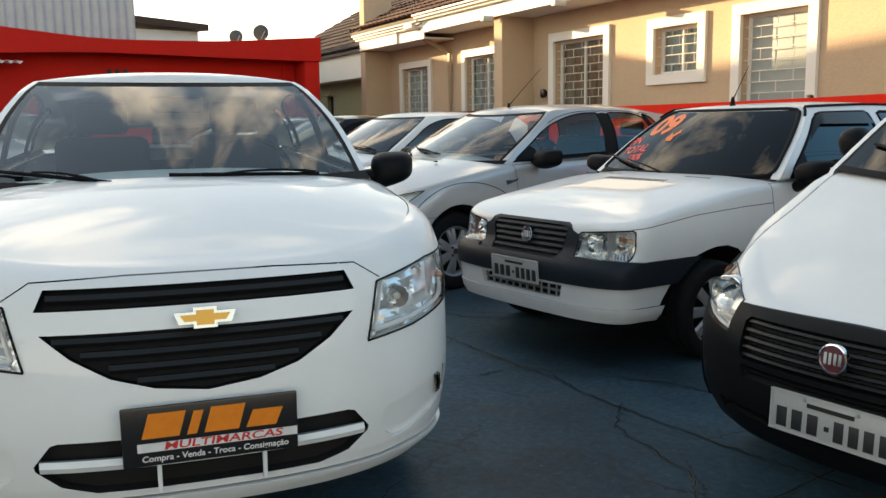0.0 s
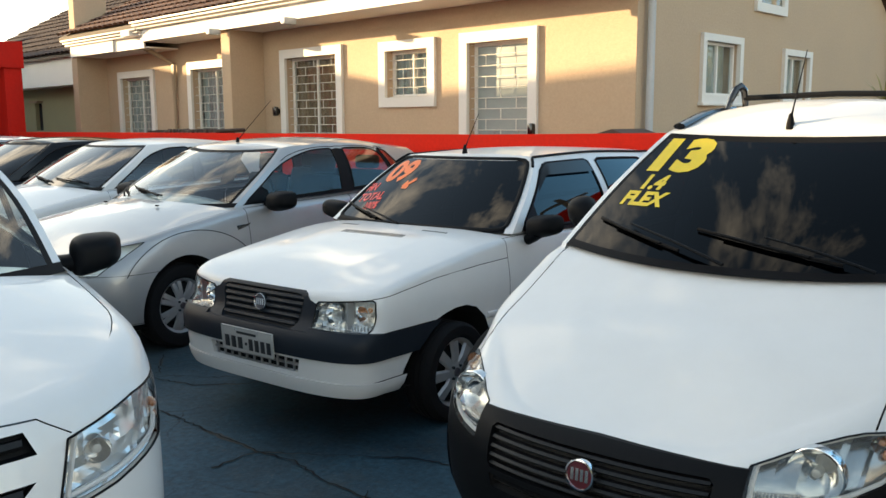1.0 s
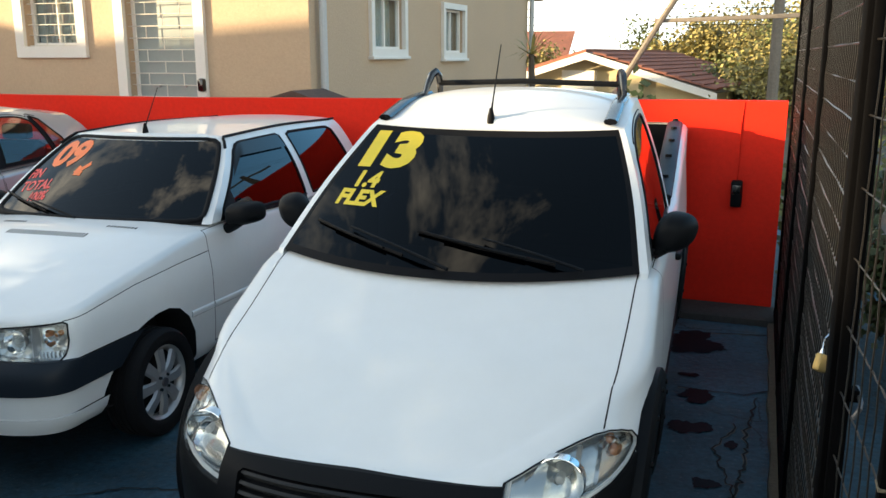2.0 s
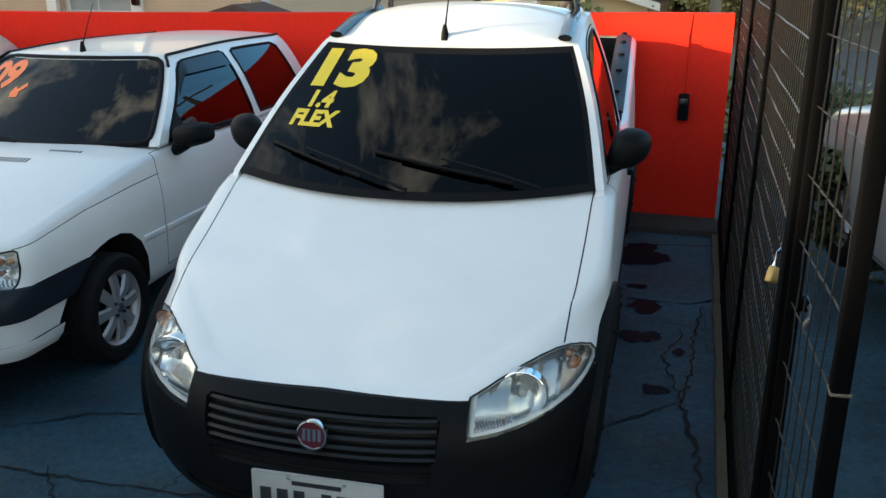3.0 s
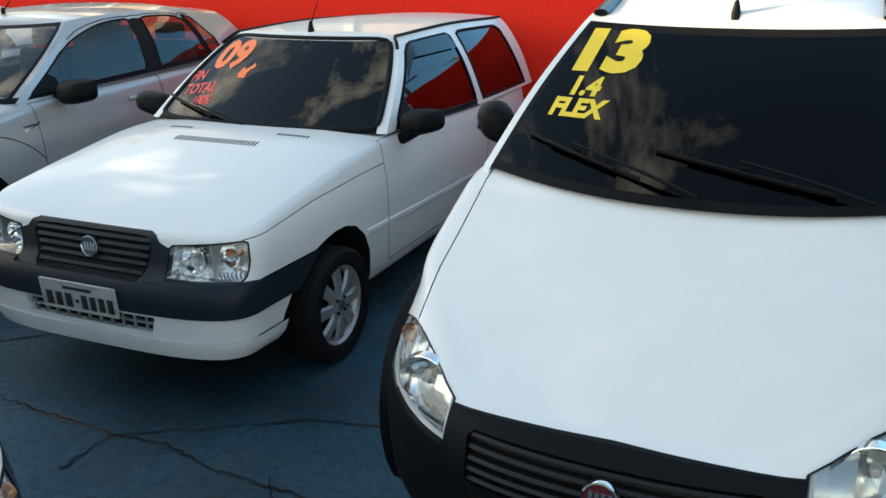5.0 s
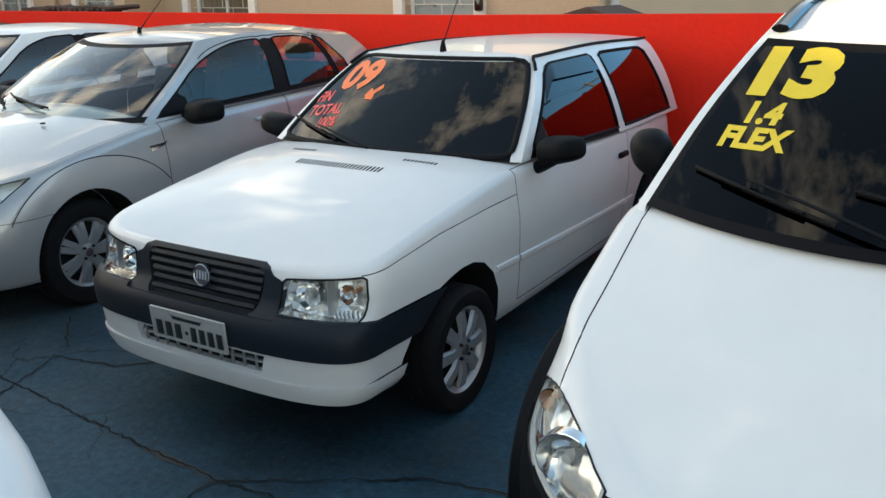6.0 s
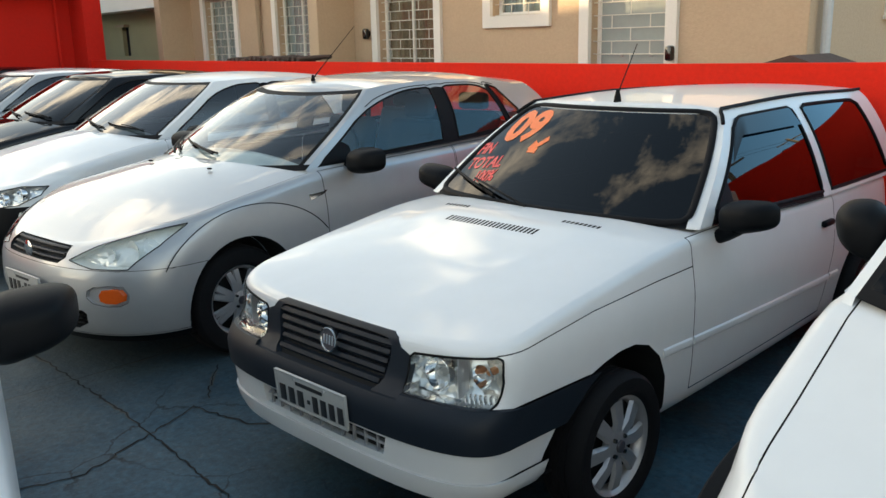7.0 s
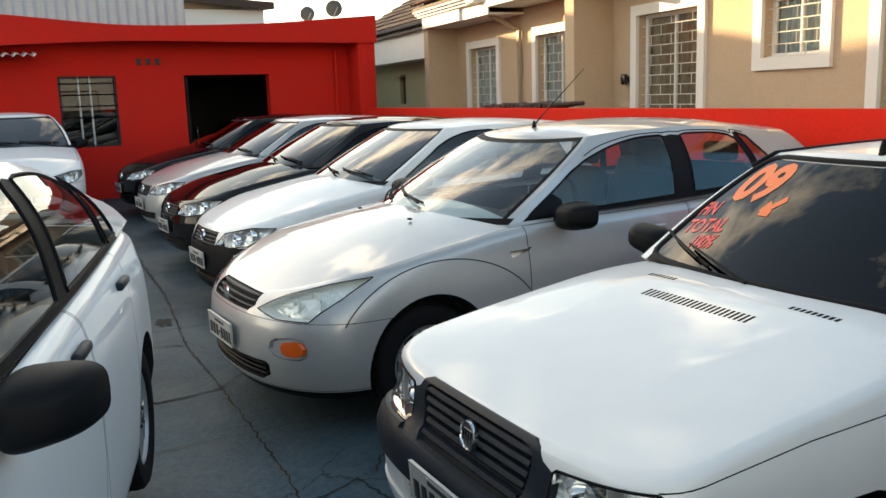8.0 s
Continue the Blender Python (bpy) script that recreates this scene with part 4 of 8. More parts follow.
def add_mirror(car, at, size, mat, sgn, arm=0.09, lean=12, stalk=False, tilt=0.0, full=0.58):
    """A door mirror: a rounded housing on an arm, flat at its back with the glass."""
    bm = bmesh.new()
    w, d, h = size
    rows = []
    for i in range(13):
        a = math.pi / 2 * i / 12
        q = max(math.cos(a), 0.0) ** 0.6
        row = []
        for k in range(32):
            b = 2 * math.pi * k / 32
            cx, cz = math.cos(b), math.sin(b)
            x = math.copysign(abs(cx) ** full, cx) * w / 2 * q
            z = math.copysign(abs(cz) ** full, cz) * h / 2 * q
            out = x * sgn / (w / 2)
            z *= 1 - 0.16 * out
            z += h * 0.10 * out
            row.append(Vector((x, -d * math.sin(a) ** 1.2 + d * 0.30 * (x * sgn / w) + d * 0.4, z)))
        rows.append(row)
    rows.insert(0, [p + Vector((0, 0.018, 0)) for p in rows[0]])
    grid(bm, rows, close=True)
    weld(bm)
    bmesh.ops.recalc_face_normals(bm, faces=bm.faces[:])
    house = part("door_mirror", bm, mat, car, "black door mirror", smooth=60)
    house.matrix_basis = pose(at[0] + sgn * (arm + w / 2 - 0.02), at[1], at[2], 0, sgn * tilt, -sgn * lean)
    g = bmesh.new()
    g.faces.new([g.verts.new(p * 1.0 - Vector((0, 0.012, 0))) for p in rows[0]])
    part("mirror_glass", g, MIRROR, house, smooth=0)
    if stalk:
        # a foot that widens downwards to the door
        pts = [(-sgn * w * 0.10, 0.0, -h * 0.30), (-sgn * w * 0.36, 0.0, -h * 0.52), (-sgn * (w * 0.5 + arm * 0.7), -0.005, -h * 0.78), (-sgn * (w * 0.5 + arm + 0.01), -0.015, -h * 1.02)]
        rad = [0.050, 0.052, 0.045, 0.024]
    else:
        pts = [(-sgn * (w / 2 + arm), 0.04, -h * 0.30), (-sgn * (w * 0.46), 0.02, -h * 0.20), (-sgn * w * 0.15, 0.01, -h * 0.10)]
        rad = [h * 0.46, h * 0.36, h * 0.30]
    part("mirror_arm", tube(bmesh.new(), pts, rad, 12, flat=0.62), mat, house, smooth=60)


def on_screen(tree, x, z, off=0.006):
    hit = tree.ray_cast(Vector((x, -3, z)), Vector((0, 1, 0)))
    return (hit[0] + hit[1] * off * (1 if hit[1].y < 0 else -1)) if hit[0] is not None else None


def add_wiper(car, tree, foot, tip, blade_a, blade_b):
    """A wiper: an arm from its foot to the blade, the blade lying on the glass."""
    def at(p, off):
        q = on_screen(tree, p[0], p[1], off)
        return q if q is not None else None
    arm_pts = []
    for i in range(7):
        t = i / 6
        q = at((foot[0] + (tip[0] - foot[0]) * t, foot[1] + (tip[1] - foot[1]) * t), 0.020 + 0.012 * math.sin(math.pi * t))
        if q is not None:
            arm_pts.append(q)
    if len(arm_pts) < 2:
        return
    arm = part("wiper", tube(bmesh.new(), arm_pts, [0.009 - 0.004 * i / len(arm_pts) for i in range(len(arm_pts))], 6, flat=0.7), PLASTIC, car, "black wiper")
    pts = [q for q in (at((blade_a[0] + (blade_b[0] - blade_a[0]) * i / 10, blade_a[1] + (blade_b[1] - blade_a[1]) * i / 10), 0.010) for i in range(11)) if q is not None]
    if len(pts) > 1:
        part("wiper_blade", tube(bmesh.new(), pts, 0.0055, 6, flat=1.4), SEAL, arm)
        third = pts[len(pts) // 4:3 * len(pts) // 4 + 1]
        part("blade_bridge", tube(bmesh.new(), [p + Vector((0, -0.009, 0.004)) for p in third], 0.005, 6), PLASTIC, arm)


def add_lettering(car, tree, text, x, z, size, mat, stretch=1.0, lean=0.0, turn=0.0, name="price_sticker", label="", bold=0.03):
    """Letters stuck on the windscreen (read from ahead)."""
    bm = lettering(text, size, lean, bold)
    bmesh.ops.triangulate(bm, faces=bm.faces[:])
    bmesh.ops.subdivide_edges(bm, edges=bm.edges[:], cuts=2, use_grid_fill=True)
    c, s = math.cos(radians(turn)), math.sin(radians(turn))
    ok = True
    for v in bm.verts:
        a, b = v.co.x * stretch, v.co.y
        q = on_screen(tree, x + a * c - b * s, z + a * s + b * c, 0.002)
        if q is None:
            ok = False
            break
        v.co = q
    if not ok:
        bm.free()
        return None
    return part(name, bm, mat, car, label, smooth=0)
# ---------------------------------------------------------------- cars: each one


def sym(half):
    """A full outline out of its right half, listed from bottom to top."""
    return half + [(-a, b) for a, b in reversed(half)]


def add_flare(car, sh, y, z, r0, r1, mat, sgn, a0=-14, a1=196):
    """A plastic lip round a wheel opening."""
    bm = bmesh.new()
    rows = []
    for i in range(33):
        a = radians(a0 + (a1 - a0) * i / 32)
        row = []
        for r, off in ((r0 - 0.012, -0.03), (r0 - 0.012, 0.022), (r0 + 0.01, 0.032), (r1 - 0.016, 0.026), (r1, 0.014), (r1, -0.02)):
            yy, zz = y + r * math.cos(a), z + r * math.sin(a)
            zz = max(zz, 0.17)
            x = sh.w(zz) * sh.side_scale(yy) + off
            row.append(Vector((sgn * x, yy, zz)))
        rows.append(row)
    grid(bm, rows if sgn > 0 else rows[::-1])
    trim = part("wheel_arch_trim", bm, mat, car)
    # the trim is held by small round bolts
    for i in range(9):
        a = radians(a0 + 12 + (a1 - a0 - 24) * i / 8)
        yy, zz = y + (r0 + r1) / 2 * math.cos(a), z + (r0 + r1) / 2 * math.sin(a)
        if zz > 0.2:
            x = sh.w(zz) * sh.side_scale(yy) + 0.028
            part("trim_bolt", lathe(bmesh.new(), [(0.0, sgn * 0.008), (0.008, sgn * 0.007), (0.011, 0.0)], 10, "x", (sgn * x, yy, zz)), SEAL, trim)


def add_antenna(car, cb, y_at, length, lean=60, x=0.0, lift=0.0):
    pts = cb.edge()
    z = cb.zr(y_at) + lift
    a = part("antenna", lathe(bmesh.new(), [(0.0, 0.05), (0.008, 0.045), (0.016, 0.01), (0.02, -0.02)], 10, "z"), SEAL, car)
    a.matrix_basis = pose(x, y_at, z)
    d = Vector((0, math.cos(radians(lean)), math.sin(radians(lean))))
    part("antenna_rod", tube(bmesh.new(), [Vector((0, 0, 0.02)), d * (length * 0.18) + Vector((0, 0, 0.02)), d * length], [0.006, 0.0035, 0.002], 6), SEAL, a)


def badge_disc(car, x, y, z, r, face, lean=0):
    b = part("badge", lathe(bmesh.new(), [(0.0, -0.008), (r * 0.84, -0.008)], 24, "y"), face, car, "round enamel badge with a chrome ring")
    b.matrix_basis = pose(x, y, z, lean)
    part("badge_ring", lathe(bmesh.new(), [(r * 0.84, -0.007), (r * 0.88, -0.013), (r * 0.97, -0.012), (r, -0.004), (r, 0.004)], 28, "y"), CHROME, b)
    bm = bmesh.new()
    for i in range(4):
        box(bm, (r * 0.2, 0.003, r * 0.75), ((i - 1.5) * r * 0.33, -0.009, 0))
    part("badge_mark", bm, CHROME, b)


def handle(car, sh, y, z, sgn, mat, w=0.16):
    x = sh.w(z) * sh.side_scale(y)
    h = part("door_handle", rbox((0.03, w, 0.032), (0, 0, 0), 0.012, None, 3), mat, car)
    h.matrix_basis = pose(sgn * (x + 0.012), y, z)


def door_cut(y0, y1, z0, lean=0.03, top=1.3):
    return dict(name="door", axis="x", both=True, poly=[(y0 + 0.02, z0), (y0, z0 + 0.25), (y0 - lean, top), (y1 + 0.02, top), (y1 + 0.05, z0 + 0.3), (y1 - 0.04, z0)], mat=None, gap=0.005, lean=0.2)


def with_paint(s):
    for c in s["cuts"]:
        if c["mat"] is None:
            c["mat"] = s["paint"]
    return s


def uno():
    s = dict(
        paint=WHITE, glass_f=GLASS_SMOKE, glass_s=GLASS_FILM, L=3.69, corner_f=0.24, corner_r=0.2, n=3.4, taper_f=0.07, taper_r=0.05, edge=0.035,
        front=[(0.20, 0.06), (0.26, 0.03), (0.34, 0.012), (0.44, 0.004), (0.52, 0.0), (0.56, 0.02), (0.61, 0.07), (0.74, 0.095), (0.80, 0.15)],
        rear=[(0.2, 0.06), (0.4, 0.0), (0.6, 0.01), (0.95, 0.04)],
        width=[(0.15, 0.69), (0.25, 0.735), (0.5, 0.765), (0.68, 0.77), (0.85, 0.752), (1.0, 0.735)],
        top=[(0, 0.745), (0.12, 0.765), (0.3, 0.80), (0.7, 0.865), (1.2, 0.925), (1.5, 0.93), (2.5, 0.895), (3.69, 0.885)],
        bottom=[(0, 0.26), (0.3, 0.26), (0.6, 0.24), (1.1, 0.235), (3.0, 0.235), (3.69, 0.3)],
        hub=0.735, wheelbase=2.41, wheel=0.270, rim=0.188, arch=0.32, arch_up=0.02, track=0.748, spokes=8, rim_style="fan",
        arch_front=[(1.10, 0.10), (1.105, 0.30), (1.085, 0.42), (1.03, 0.52), (0.95, 0.585), (0.86, 0.612), (0.77, 0.612), (0.69, 0.598), (0.62, 0.578), (0.54, 0.530), (0.48, 0.480), (0.42, 0.43), (0.375, 0.36), (0.345, 0.28), (0.33, 0.10)],
        bonnet_to=1.36, gap_from=0.2, bonnet_gap=0.0,
        bonnet_cut=("x", [(-0.2, 0.735), (0.19, 0.742), (0.62, 0.792), (1.0, 0.812), (1.26, 0.818), (1.26, 1.2), (-0.2, 1.2)]), seal=0.010,
        seams=[("x", [(0.19, 0.742), (0.62, 0.792), (1.0, 0.812), (1.26, 0.818)], 0.0038)], crown=lambda y: 0.018 + 0.012 * min(y, 1), crown_n=4.0, crease=lambda y: (0.50 + 0.16 * min(max(y - 0.2, 0), 1), 0.004), roof_crown=0.028, deck_from=3.4,
        seat_z=0.86, dash_z=0.93, gutter=True,
        cabin=dict(wb=0.752, wr=0.562, waist=[(1.0, 0.935), (1.4, 0.945), (1.9, 0.925), (2.6, 0.90), (3.6, 0.89)], roof=[(1.8, 1.362), (2.6, 1.380), (3.5, 1.358)], seal=True, plan_taper=0.02,
                   breaks=[(1.34, 1.90, "p"), (1.43, 1.97, "g"), (2.55, 2.50, "p"), (2.66, 2.61, "q"), (3.54, 3.37, "p"), (3.70, 3.60, "p")],
                   ws_bow=(0.11, 0.09), rw_bow=(0.04, 0.04), ws_bulge=0.012, bulge=0.014, glass_v=(0.06, 0.90), round={1: (0.14, 0.10, 0.05, 0.03), 3: (0.06, 0.03, 0.12, 0.05)}),
    )
    grille = sym([(0.262, 0.562), (0.288, 0.585), (0.312, 0.690), (0.310, 0.716), (0.292, 0.734), (0.26, 0.739)])
    s["cuts"] = [
        dict(name="headlight", axis="y", both=True, poly=[(0.386, 0.600), (0.398, 0.584), (0.69, 0.578), (0.702, 0.60), (0.706, 0.66), (0.70, 0.728), (0.686, 0.737), (0.41, 0.712), (0.396, 0.700)], mat=REFLECTOR, back=0.5, frame=0.0042, wall=CHROME,
             lens=LENS_MILD, reflector=REFLECTOR, bowls=[(0.480, 0.648, 0.056, "bowl"), (0.632, 0.665, 0.040, "cup"), (0.615, 0.680, 0.013, "bulb"), (0.650, 0.680, 0.013, "bulb")], dividers=[(0.570, 0.588, 0.722)], facet=(0.035, 0.05), steep=0.30, ribs=[(0.60, 0.685, 0.600, 7)], label="rectangular clear headlight with amber bulbs"),
        dict(name="grille", axis="y", poly=grille, mat=DARK, depth=-0.020, wall=PLASTIC_GREY, slats=(0.588, 0.716, 5, lambda z: 0.278 + 0.030 * (z - 0.588) / 0.128), slat_h=0.0132, slat_in=0.001, slat_mat=PLASTIC_GREY, label="dark grey slatted grille"),
        dict(name="grille_frame", axis="y", poly=sym([(0.395, 0.56), (0.392, 0.700), (0.352, 0.716), (0.330, 0.742), (0.30, 0.752)]), mat=PLASTIC_GREY, depth=0.004, back=0.4),
        dict(name="bumper", axis="y", poly=[(-0.95, 0.445), (0.95, 0.445), (0.95, 0.575), (-0.95, 0.575)], mat=PLASTIC_GREY, depth=0.014, back=0.60, lean=0.008, label="dark grey plastic bumper strip"),
        dict(name="lower_intake", axis="y", poly=[(-0.33, 0.36), (0.33, 0.36), (0.35, 0.428), (-0.35, 0.428)], mat=DARK, depth=-0.03, wall=WHITE, slats=(0.393, 0.393, 1, 0.33), slat_h=0.006, slat_mat=RIM),
        dict(name="bumper_lip", axis="y", poly=[(-0.95, 0.10), (0.95, 0.10), (0.95, 0.335), (-0.95, 0.335)], mat=WHITE, depth=0.009, back=0.60, lean=0.008),
        door_cut(1.27, 2.66, 0.30),
            ]
    s["vents"] = []
    for i in range(24):
        x = -0.25 + 0.0205 * i
        s["vents"].append([(x, 0.925), (x + 0.012, 0.925), (x + 0.004, 0.985), (x - 0.008, 0.985)])
    for x0, n in ((-0.42, 7), (0.24, 9)):
        for i in range(n):
            x = x0 + 0.021 * i
            s["vents"].append([(x, 1.103), (x + 0.014, 1.103), (x + 0.012, 1.133), (x - 0.002, 1.133)])
    car, sh, cb, tree = build_car("hatchback_car", pose(-3.57, 3.70, 0, 0, 0, -1.2), "white two-door hatchback with grey bumper and orange windscreen price", with_paint(s))
    part("windscreen_seal", cb.screen_seal(0.935, 0.035, 0.975, 17, 0.0155, 0.003), SEAL, car, "black rubber screen seal")
    badge_disc(car, 0.0, 0.078, 0.668, 0.046, BADGE_GREY, -6)
    for i in range(11):
        x = -0.30 + 0.06 * i
        part("intake_bar", rbox((0.006, 0.014, 0.066), (x, sh.front_y(x, 0.39) + 0.012, 0.393), 0.002), RIM, car)
    add_plate(car, -0.0, -0.022, 0.478, 4)
    for sgn in (1, -1):
        add_mirror(car, (sgn * 0.70, 1.47, 0.985), (0.225, 0.10, 0.128), PLASTIC, sgn, 0.055, 14, True, -4)
        p = [cb.point(("s", q, "g"), v) for q, v in (((1.43, 1.97), 0.05), ((1.62, 2.03), 0.05), ((1.53, 2.0), 0.22), ((1.43, 1.97), 0.36))]
        sail = bmesh.new()
        slab(sail, [Vector((sgn * (q.x + 0.003), q.y, q.z)) for q in p], 0.006, (sgn, 0, 0))
        part("mirror_panel", sail, PLASTIC, car)
        handle(car, sh, 2.585, 0.77, sgn, PLASTIC, 0.12)
        # raised strip along the flank, broken at the door's edges
        for y0, y1 in ((1.05, 1.255), (1.275, 2.66), (2.685, 2.80)):
            pts = []
            for i in range(13):
                y = y0 + (y1 - y0) * i / 12
                z = 0.522 - 0.030 * (y - 1.05)
                pts.append(Vector((sgn * (sh.w(z) * sh.side_scale(y) + 0.002), y, z)))
            part("side_strip", tube(bmesh.new(), pts, 0.018, 8, up=(1, 0, 0), flat=0.5), WHITE, car)
        # smoked wind deflector over the door window
        p = [cb.point(("s", (1.43 + (2.52 - 1.43) * i / 12, 1.97 + (2.48 - 1.97) * i / 12), "g"), 0.74 if i else 0.5) for i in range(13)]
        q = [cb.point(("s", (1.43 + (2.52 - 1.43) * i / 12, 1.97 + (2.48 - 1.97) * i / 12), "g"), 0.90) for i in range(13)]
        bm = bmesh.new()
        rows = [[Vector((sgn * (a.x + 0.022), a.y, a.z)), Vector((sgn * (b.x + 0.008), b.y, b.z))] for a, b in zip(p, q)]
        grid(bm, rows if sgn > 0 else rows[::-1])
        part("wind_deflector", bm, GLASS_DARK, car, "smoked wind deflector")
    add_wiper(car, tree, (-0.05, 0.950), (-0.46, 1.02), (-0.28, 0.975), (-0.68, 1.045))
    add_antenna(car, cb, 1.85, 0.30, 58, 0.013, 0.03)
    add_lettering(car, tree, "09", -0.413, 1.252, 0.175, STICKER_ORANGE, 1.25, 0.15, 4, bold=0.045, label="orange figures on the glass")
    bm = bmesh.new()
    for a, b in (((-0.203, 1.217), (-0.274, 1.161)), ((-0.280, 1.165), (-0.262, 1.20)), ((-0.280, 1.165), (-0.228, 1.165))):
        way = Vector((b[0] - a[0], b[1] - a[1]))
        off = Vector((-way.y, way.x)).normalized() * 0.011
        rows = []
        for i in range(5):
            p = Vector(a) + way * (i / 4)
            rows.append([on_screen(tree, p.x + off.x, p.y + off.y, 0.002), on_screen(tree, p.x - off.x, p.y - off.y, 0.002)])
        grid(bm, rows)
    part("price_sticker", bm, STICKER_ORANGE, car, "orange tick mark")
    add_lettering(car, tree, "FIN", -0.565, 1.145, 0.066, STICKER_PINK, 1.0, 0.1, 8)
    add_lettering(car, tree, "TOTAL", -0.497, 1.090, 0.066, STICKER_PINK, 1.05, 0.1, 8)
    add_lettering(car, tree, "100%", -0.436, 1.040, 0.062, STICKER_PINK, 0.95, 0.1, 8)
    # inner mirror
    part("inner_mirror", rbox((0.20, 0.03, 0.06), (0.0, 1.80, 1.275), 0.012), BOARD_WHITE, car)
    return car


def strada():
    s = dict(
        paint=WHITE_COOL, glass_f=GLASS_DARK, glass_s=GLASS_MID, L=4.38, corner_f=0.58, corner_r=0.12, n=2.35, taper_f=0.04, taper_r=0.03, edge=0.05,
        front=[(0.18, 0.12), (0.26, 0.04), (0.38, 0.0), (0.52, 0.0), (0.60, 0.025), (0.67, 0.085), (0.74, 0.19), (0.80, 0.26)],
        rear=[(0.2, 0.06), (0.5, 0.0), (1.1, 0.02)],
        width=[(0.15, 0.72), (0.28, 0.765), (0.5, 0.789), (0.75, 0.799), (0.95, 0.789), (1.12, 0.775)],
        top=[(0, 0.66), (0.10, 0.675), (0.25, 0.735), (0.5, 0.822), (0.75, 0.910), (0.9, 0.978), (1.0, 1.030), (1.09, 1.060), (1.3, 1.070), (2.4, 1.088), (2.6, 1.125), (3.3, 1.27), (4.1, 1.37), (4.4, 1.38)],
        bottom=[(0, 0.22), (0.3, 0.2), (1.1, 0.24), (3.0, 0.26), (4.4, 0.4)],
        hub=0.80, wheelbase=2.70, wheel=0.30, rim=0.19, arch=0.36, arch_up=0.03, track=0.70, spokes=7, rim_style="broad",
        bonnet_to=1.22, gap_from=0.42, crown=curve_fn([(0.0, 0.02), (0.5, 0.046), (0.8, 0.044), (1.0, 0.028)]), crown_n=2.4, crease=lambda y: (0.50 + 0.26 * min(max(y - 0.2, 0), 1), 0.006), roof_crown=0.065, frame_seam=True, bed=True, deck_from=2.42, rear_seat=False,
        bonnet_seams=[([(0.697, 1.13), (0.690, 0.84), (0.682, 0.62), (0.672, 0.50), (0.668, 0.40)], 0.005)],
        bonnet_cut=("z", [(0.70, 1.3), (0.697, 1.13), (0.690, 0.84), (0.682, 0.62), (0.672, 0.50), (0.668, 0.40), (0.668, -0.2), (-0.668, -0.2), (-0.668, 0.40), (-0.672, 0.50), (-0.682, 0.62), (-0.690, 0.84), (-0.697, 1.13), (-0.70, 1.3)]),
        seams=[("y", [(0.676, 0.85), (0.668, 0.744)], 0.005), ("y", [(-0.676, 0.85), (-0.668, 0.744)], 0.005)],
        seat_z=0.98, dash_z=1.03, seat_back=0.95, gutter=False, bonnet_gap=0.0,
        cabin=dict(wb=0.742, wr=0.585, tuck=0.02, waist=[(0.88, 1.036), (1.0, 1.058), (1.09, 1.072), (1.2, 1.08), (2.5, 1.10)], roof=[(1.6, 1.505), (1.8, 1.55), (2.1, 1.61), (2.5, 1.635)],
                   breaks=[(1.09, 1.72, "p"), (1.21, 1.82, "g"), (2.22, 2.27, "p"), (2.42, 2.42, "p")], round={1: (0.5, 0.20, 0.15, 0.08)},
                   painted_edge=True, band_to=0.95, ws_bow=(0.19, 0.06), rw_bow=(0.02, 0.03), ws_bulge=0.010, bulge=0.006, glass_v=(0.05, 0.90)),
    )
    lamp = [(0.432, 0.566), (0.51, 0.574), (0.586, 0.588), (0.65, 0.605), (0.71, 0.628), (0.745, 0.652), (0.762, 0.676), (0.760, 0.698), (0.744, 0.719), (0.716, 0.733), (0.684, 0.741), (0.648, 0.742), (0.612, 0.736), (0.556, 0.721), (0.50, 0.700), (0.43, 0.670)]
    s["cuts"] = [
        dict(name="headlight", axis="y", both=True, poly=lamp, mat=REFLECTOR, reflector=REFLECTOR_DIM, back=0.75, frame=0.003, lean=0.01, lens=LENS_MILD, wall=CHROME, guide=0.05,
             bowls=[(0.568, 0.652, 0.072, "bowl"), (0.690, 0.700, 0.034, "cup"), (0.684, 0.712, 0.013, "bulb"), (0.700, 0.684, 0.014, "bulb")], ribs=[(0.455, 0.55, 0.596, 12)], facet=(0.06, 0.30), steep=0.16, label="clear teardrop headlight, slightly hazed"),
        dict(name="grille", axis="y", poly=sym([(0.335, 0.50), (0.352, 0.515), (0.360, 0.618), (0.345, 0.632)]), mat=DARK, depth=-0.03, wall=PLASTIC, slats=(0.513, 0.619, 5, 0.352), slat_h=0.0072, slat_mat=PLASTIC_SLAT, slat_in=0.004, label="black slatted grille"),
        dict(name="lower_grille", axis="y", poly=sym([(0.335, 0.442), (0.345, 0.482)]), mat=DARK, depth=-0.03, slats=(0.462, 0.462, 1, 0.34), slat_h=0.008),
        dict(name="lower_grille", axis="y", poly=sym([(0.45, 0.30), (0.47, 0.335)]), mat=DARK, depth=-0.03, slats=(0.318, 0.318, 1, 0.44), slat_h=0.006),
        dict(name="bumper", axis="y", poly=[(-0.95, 0.10), (0.95, 0.10), (0.95, 0.662), (0.40, 0.660), (0.0, 0.664), (-0.40, 0.660), (-0.95, 0.662)], mat=PLASTIC, depth=0.006, back=0.56, lean=0.012, label="black plastic front bumper"),
        dict(name="side_cladding", axis="x", both=True, poly=[(1.12, 0.20), (3.16, 0.20), (3.16, 0.42), (1.12, 0.42)], mat=PLASTIC, depth=0.010, lean=0.2),
        door_cut(1.22, 2.26, 0.43),
    ]
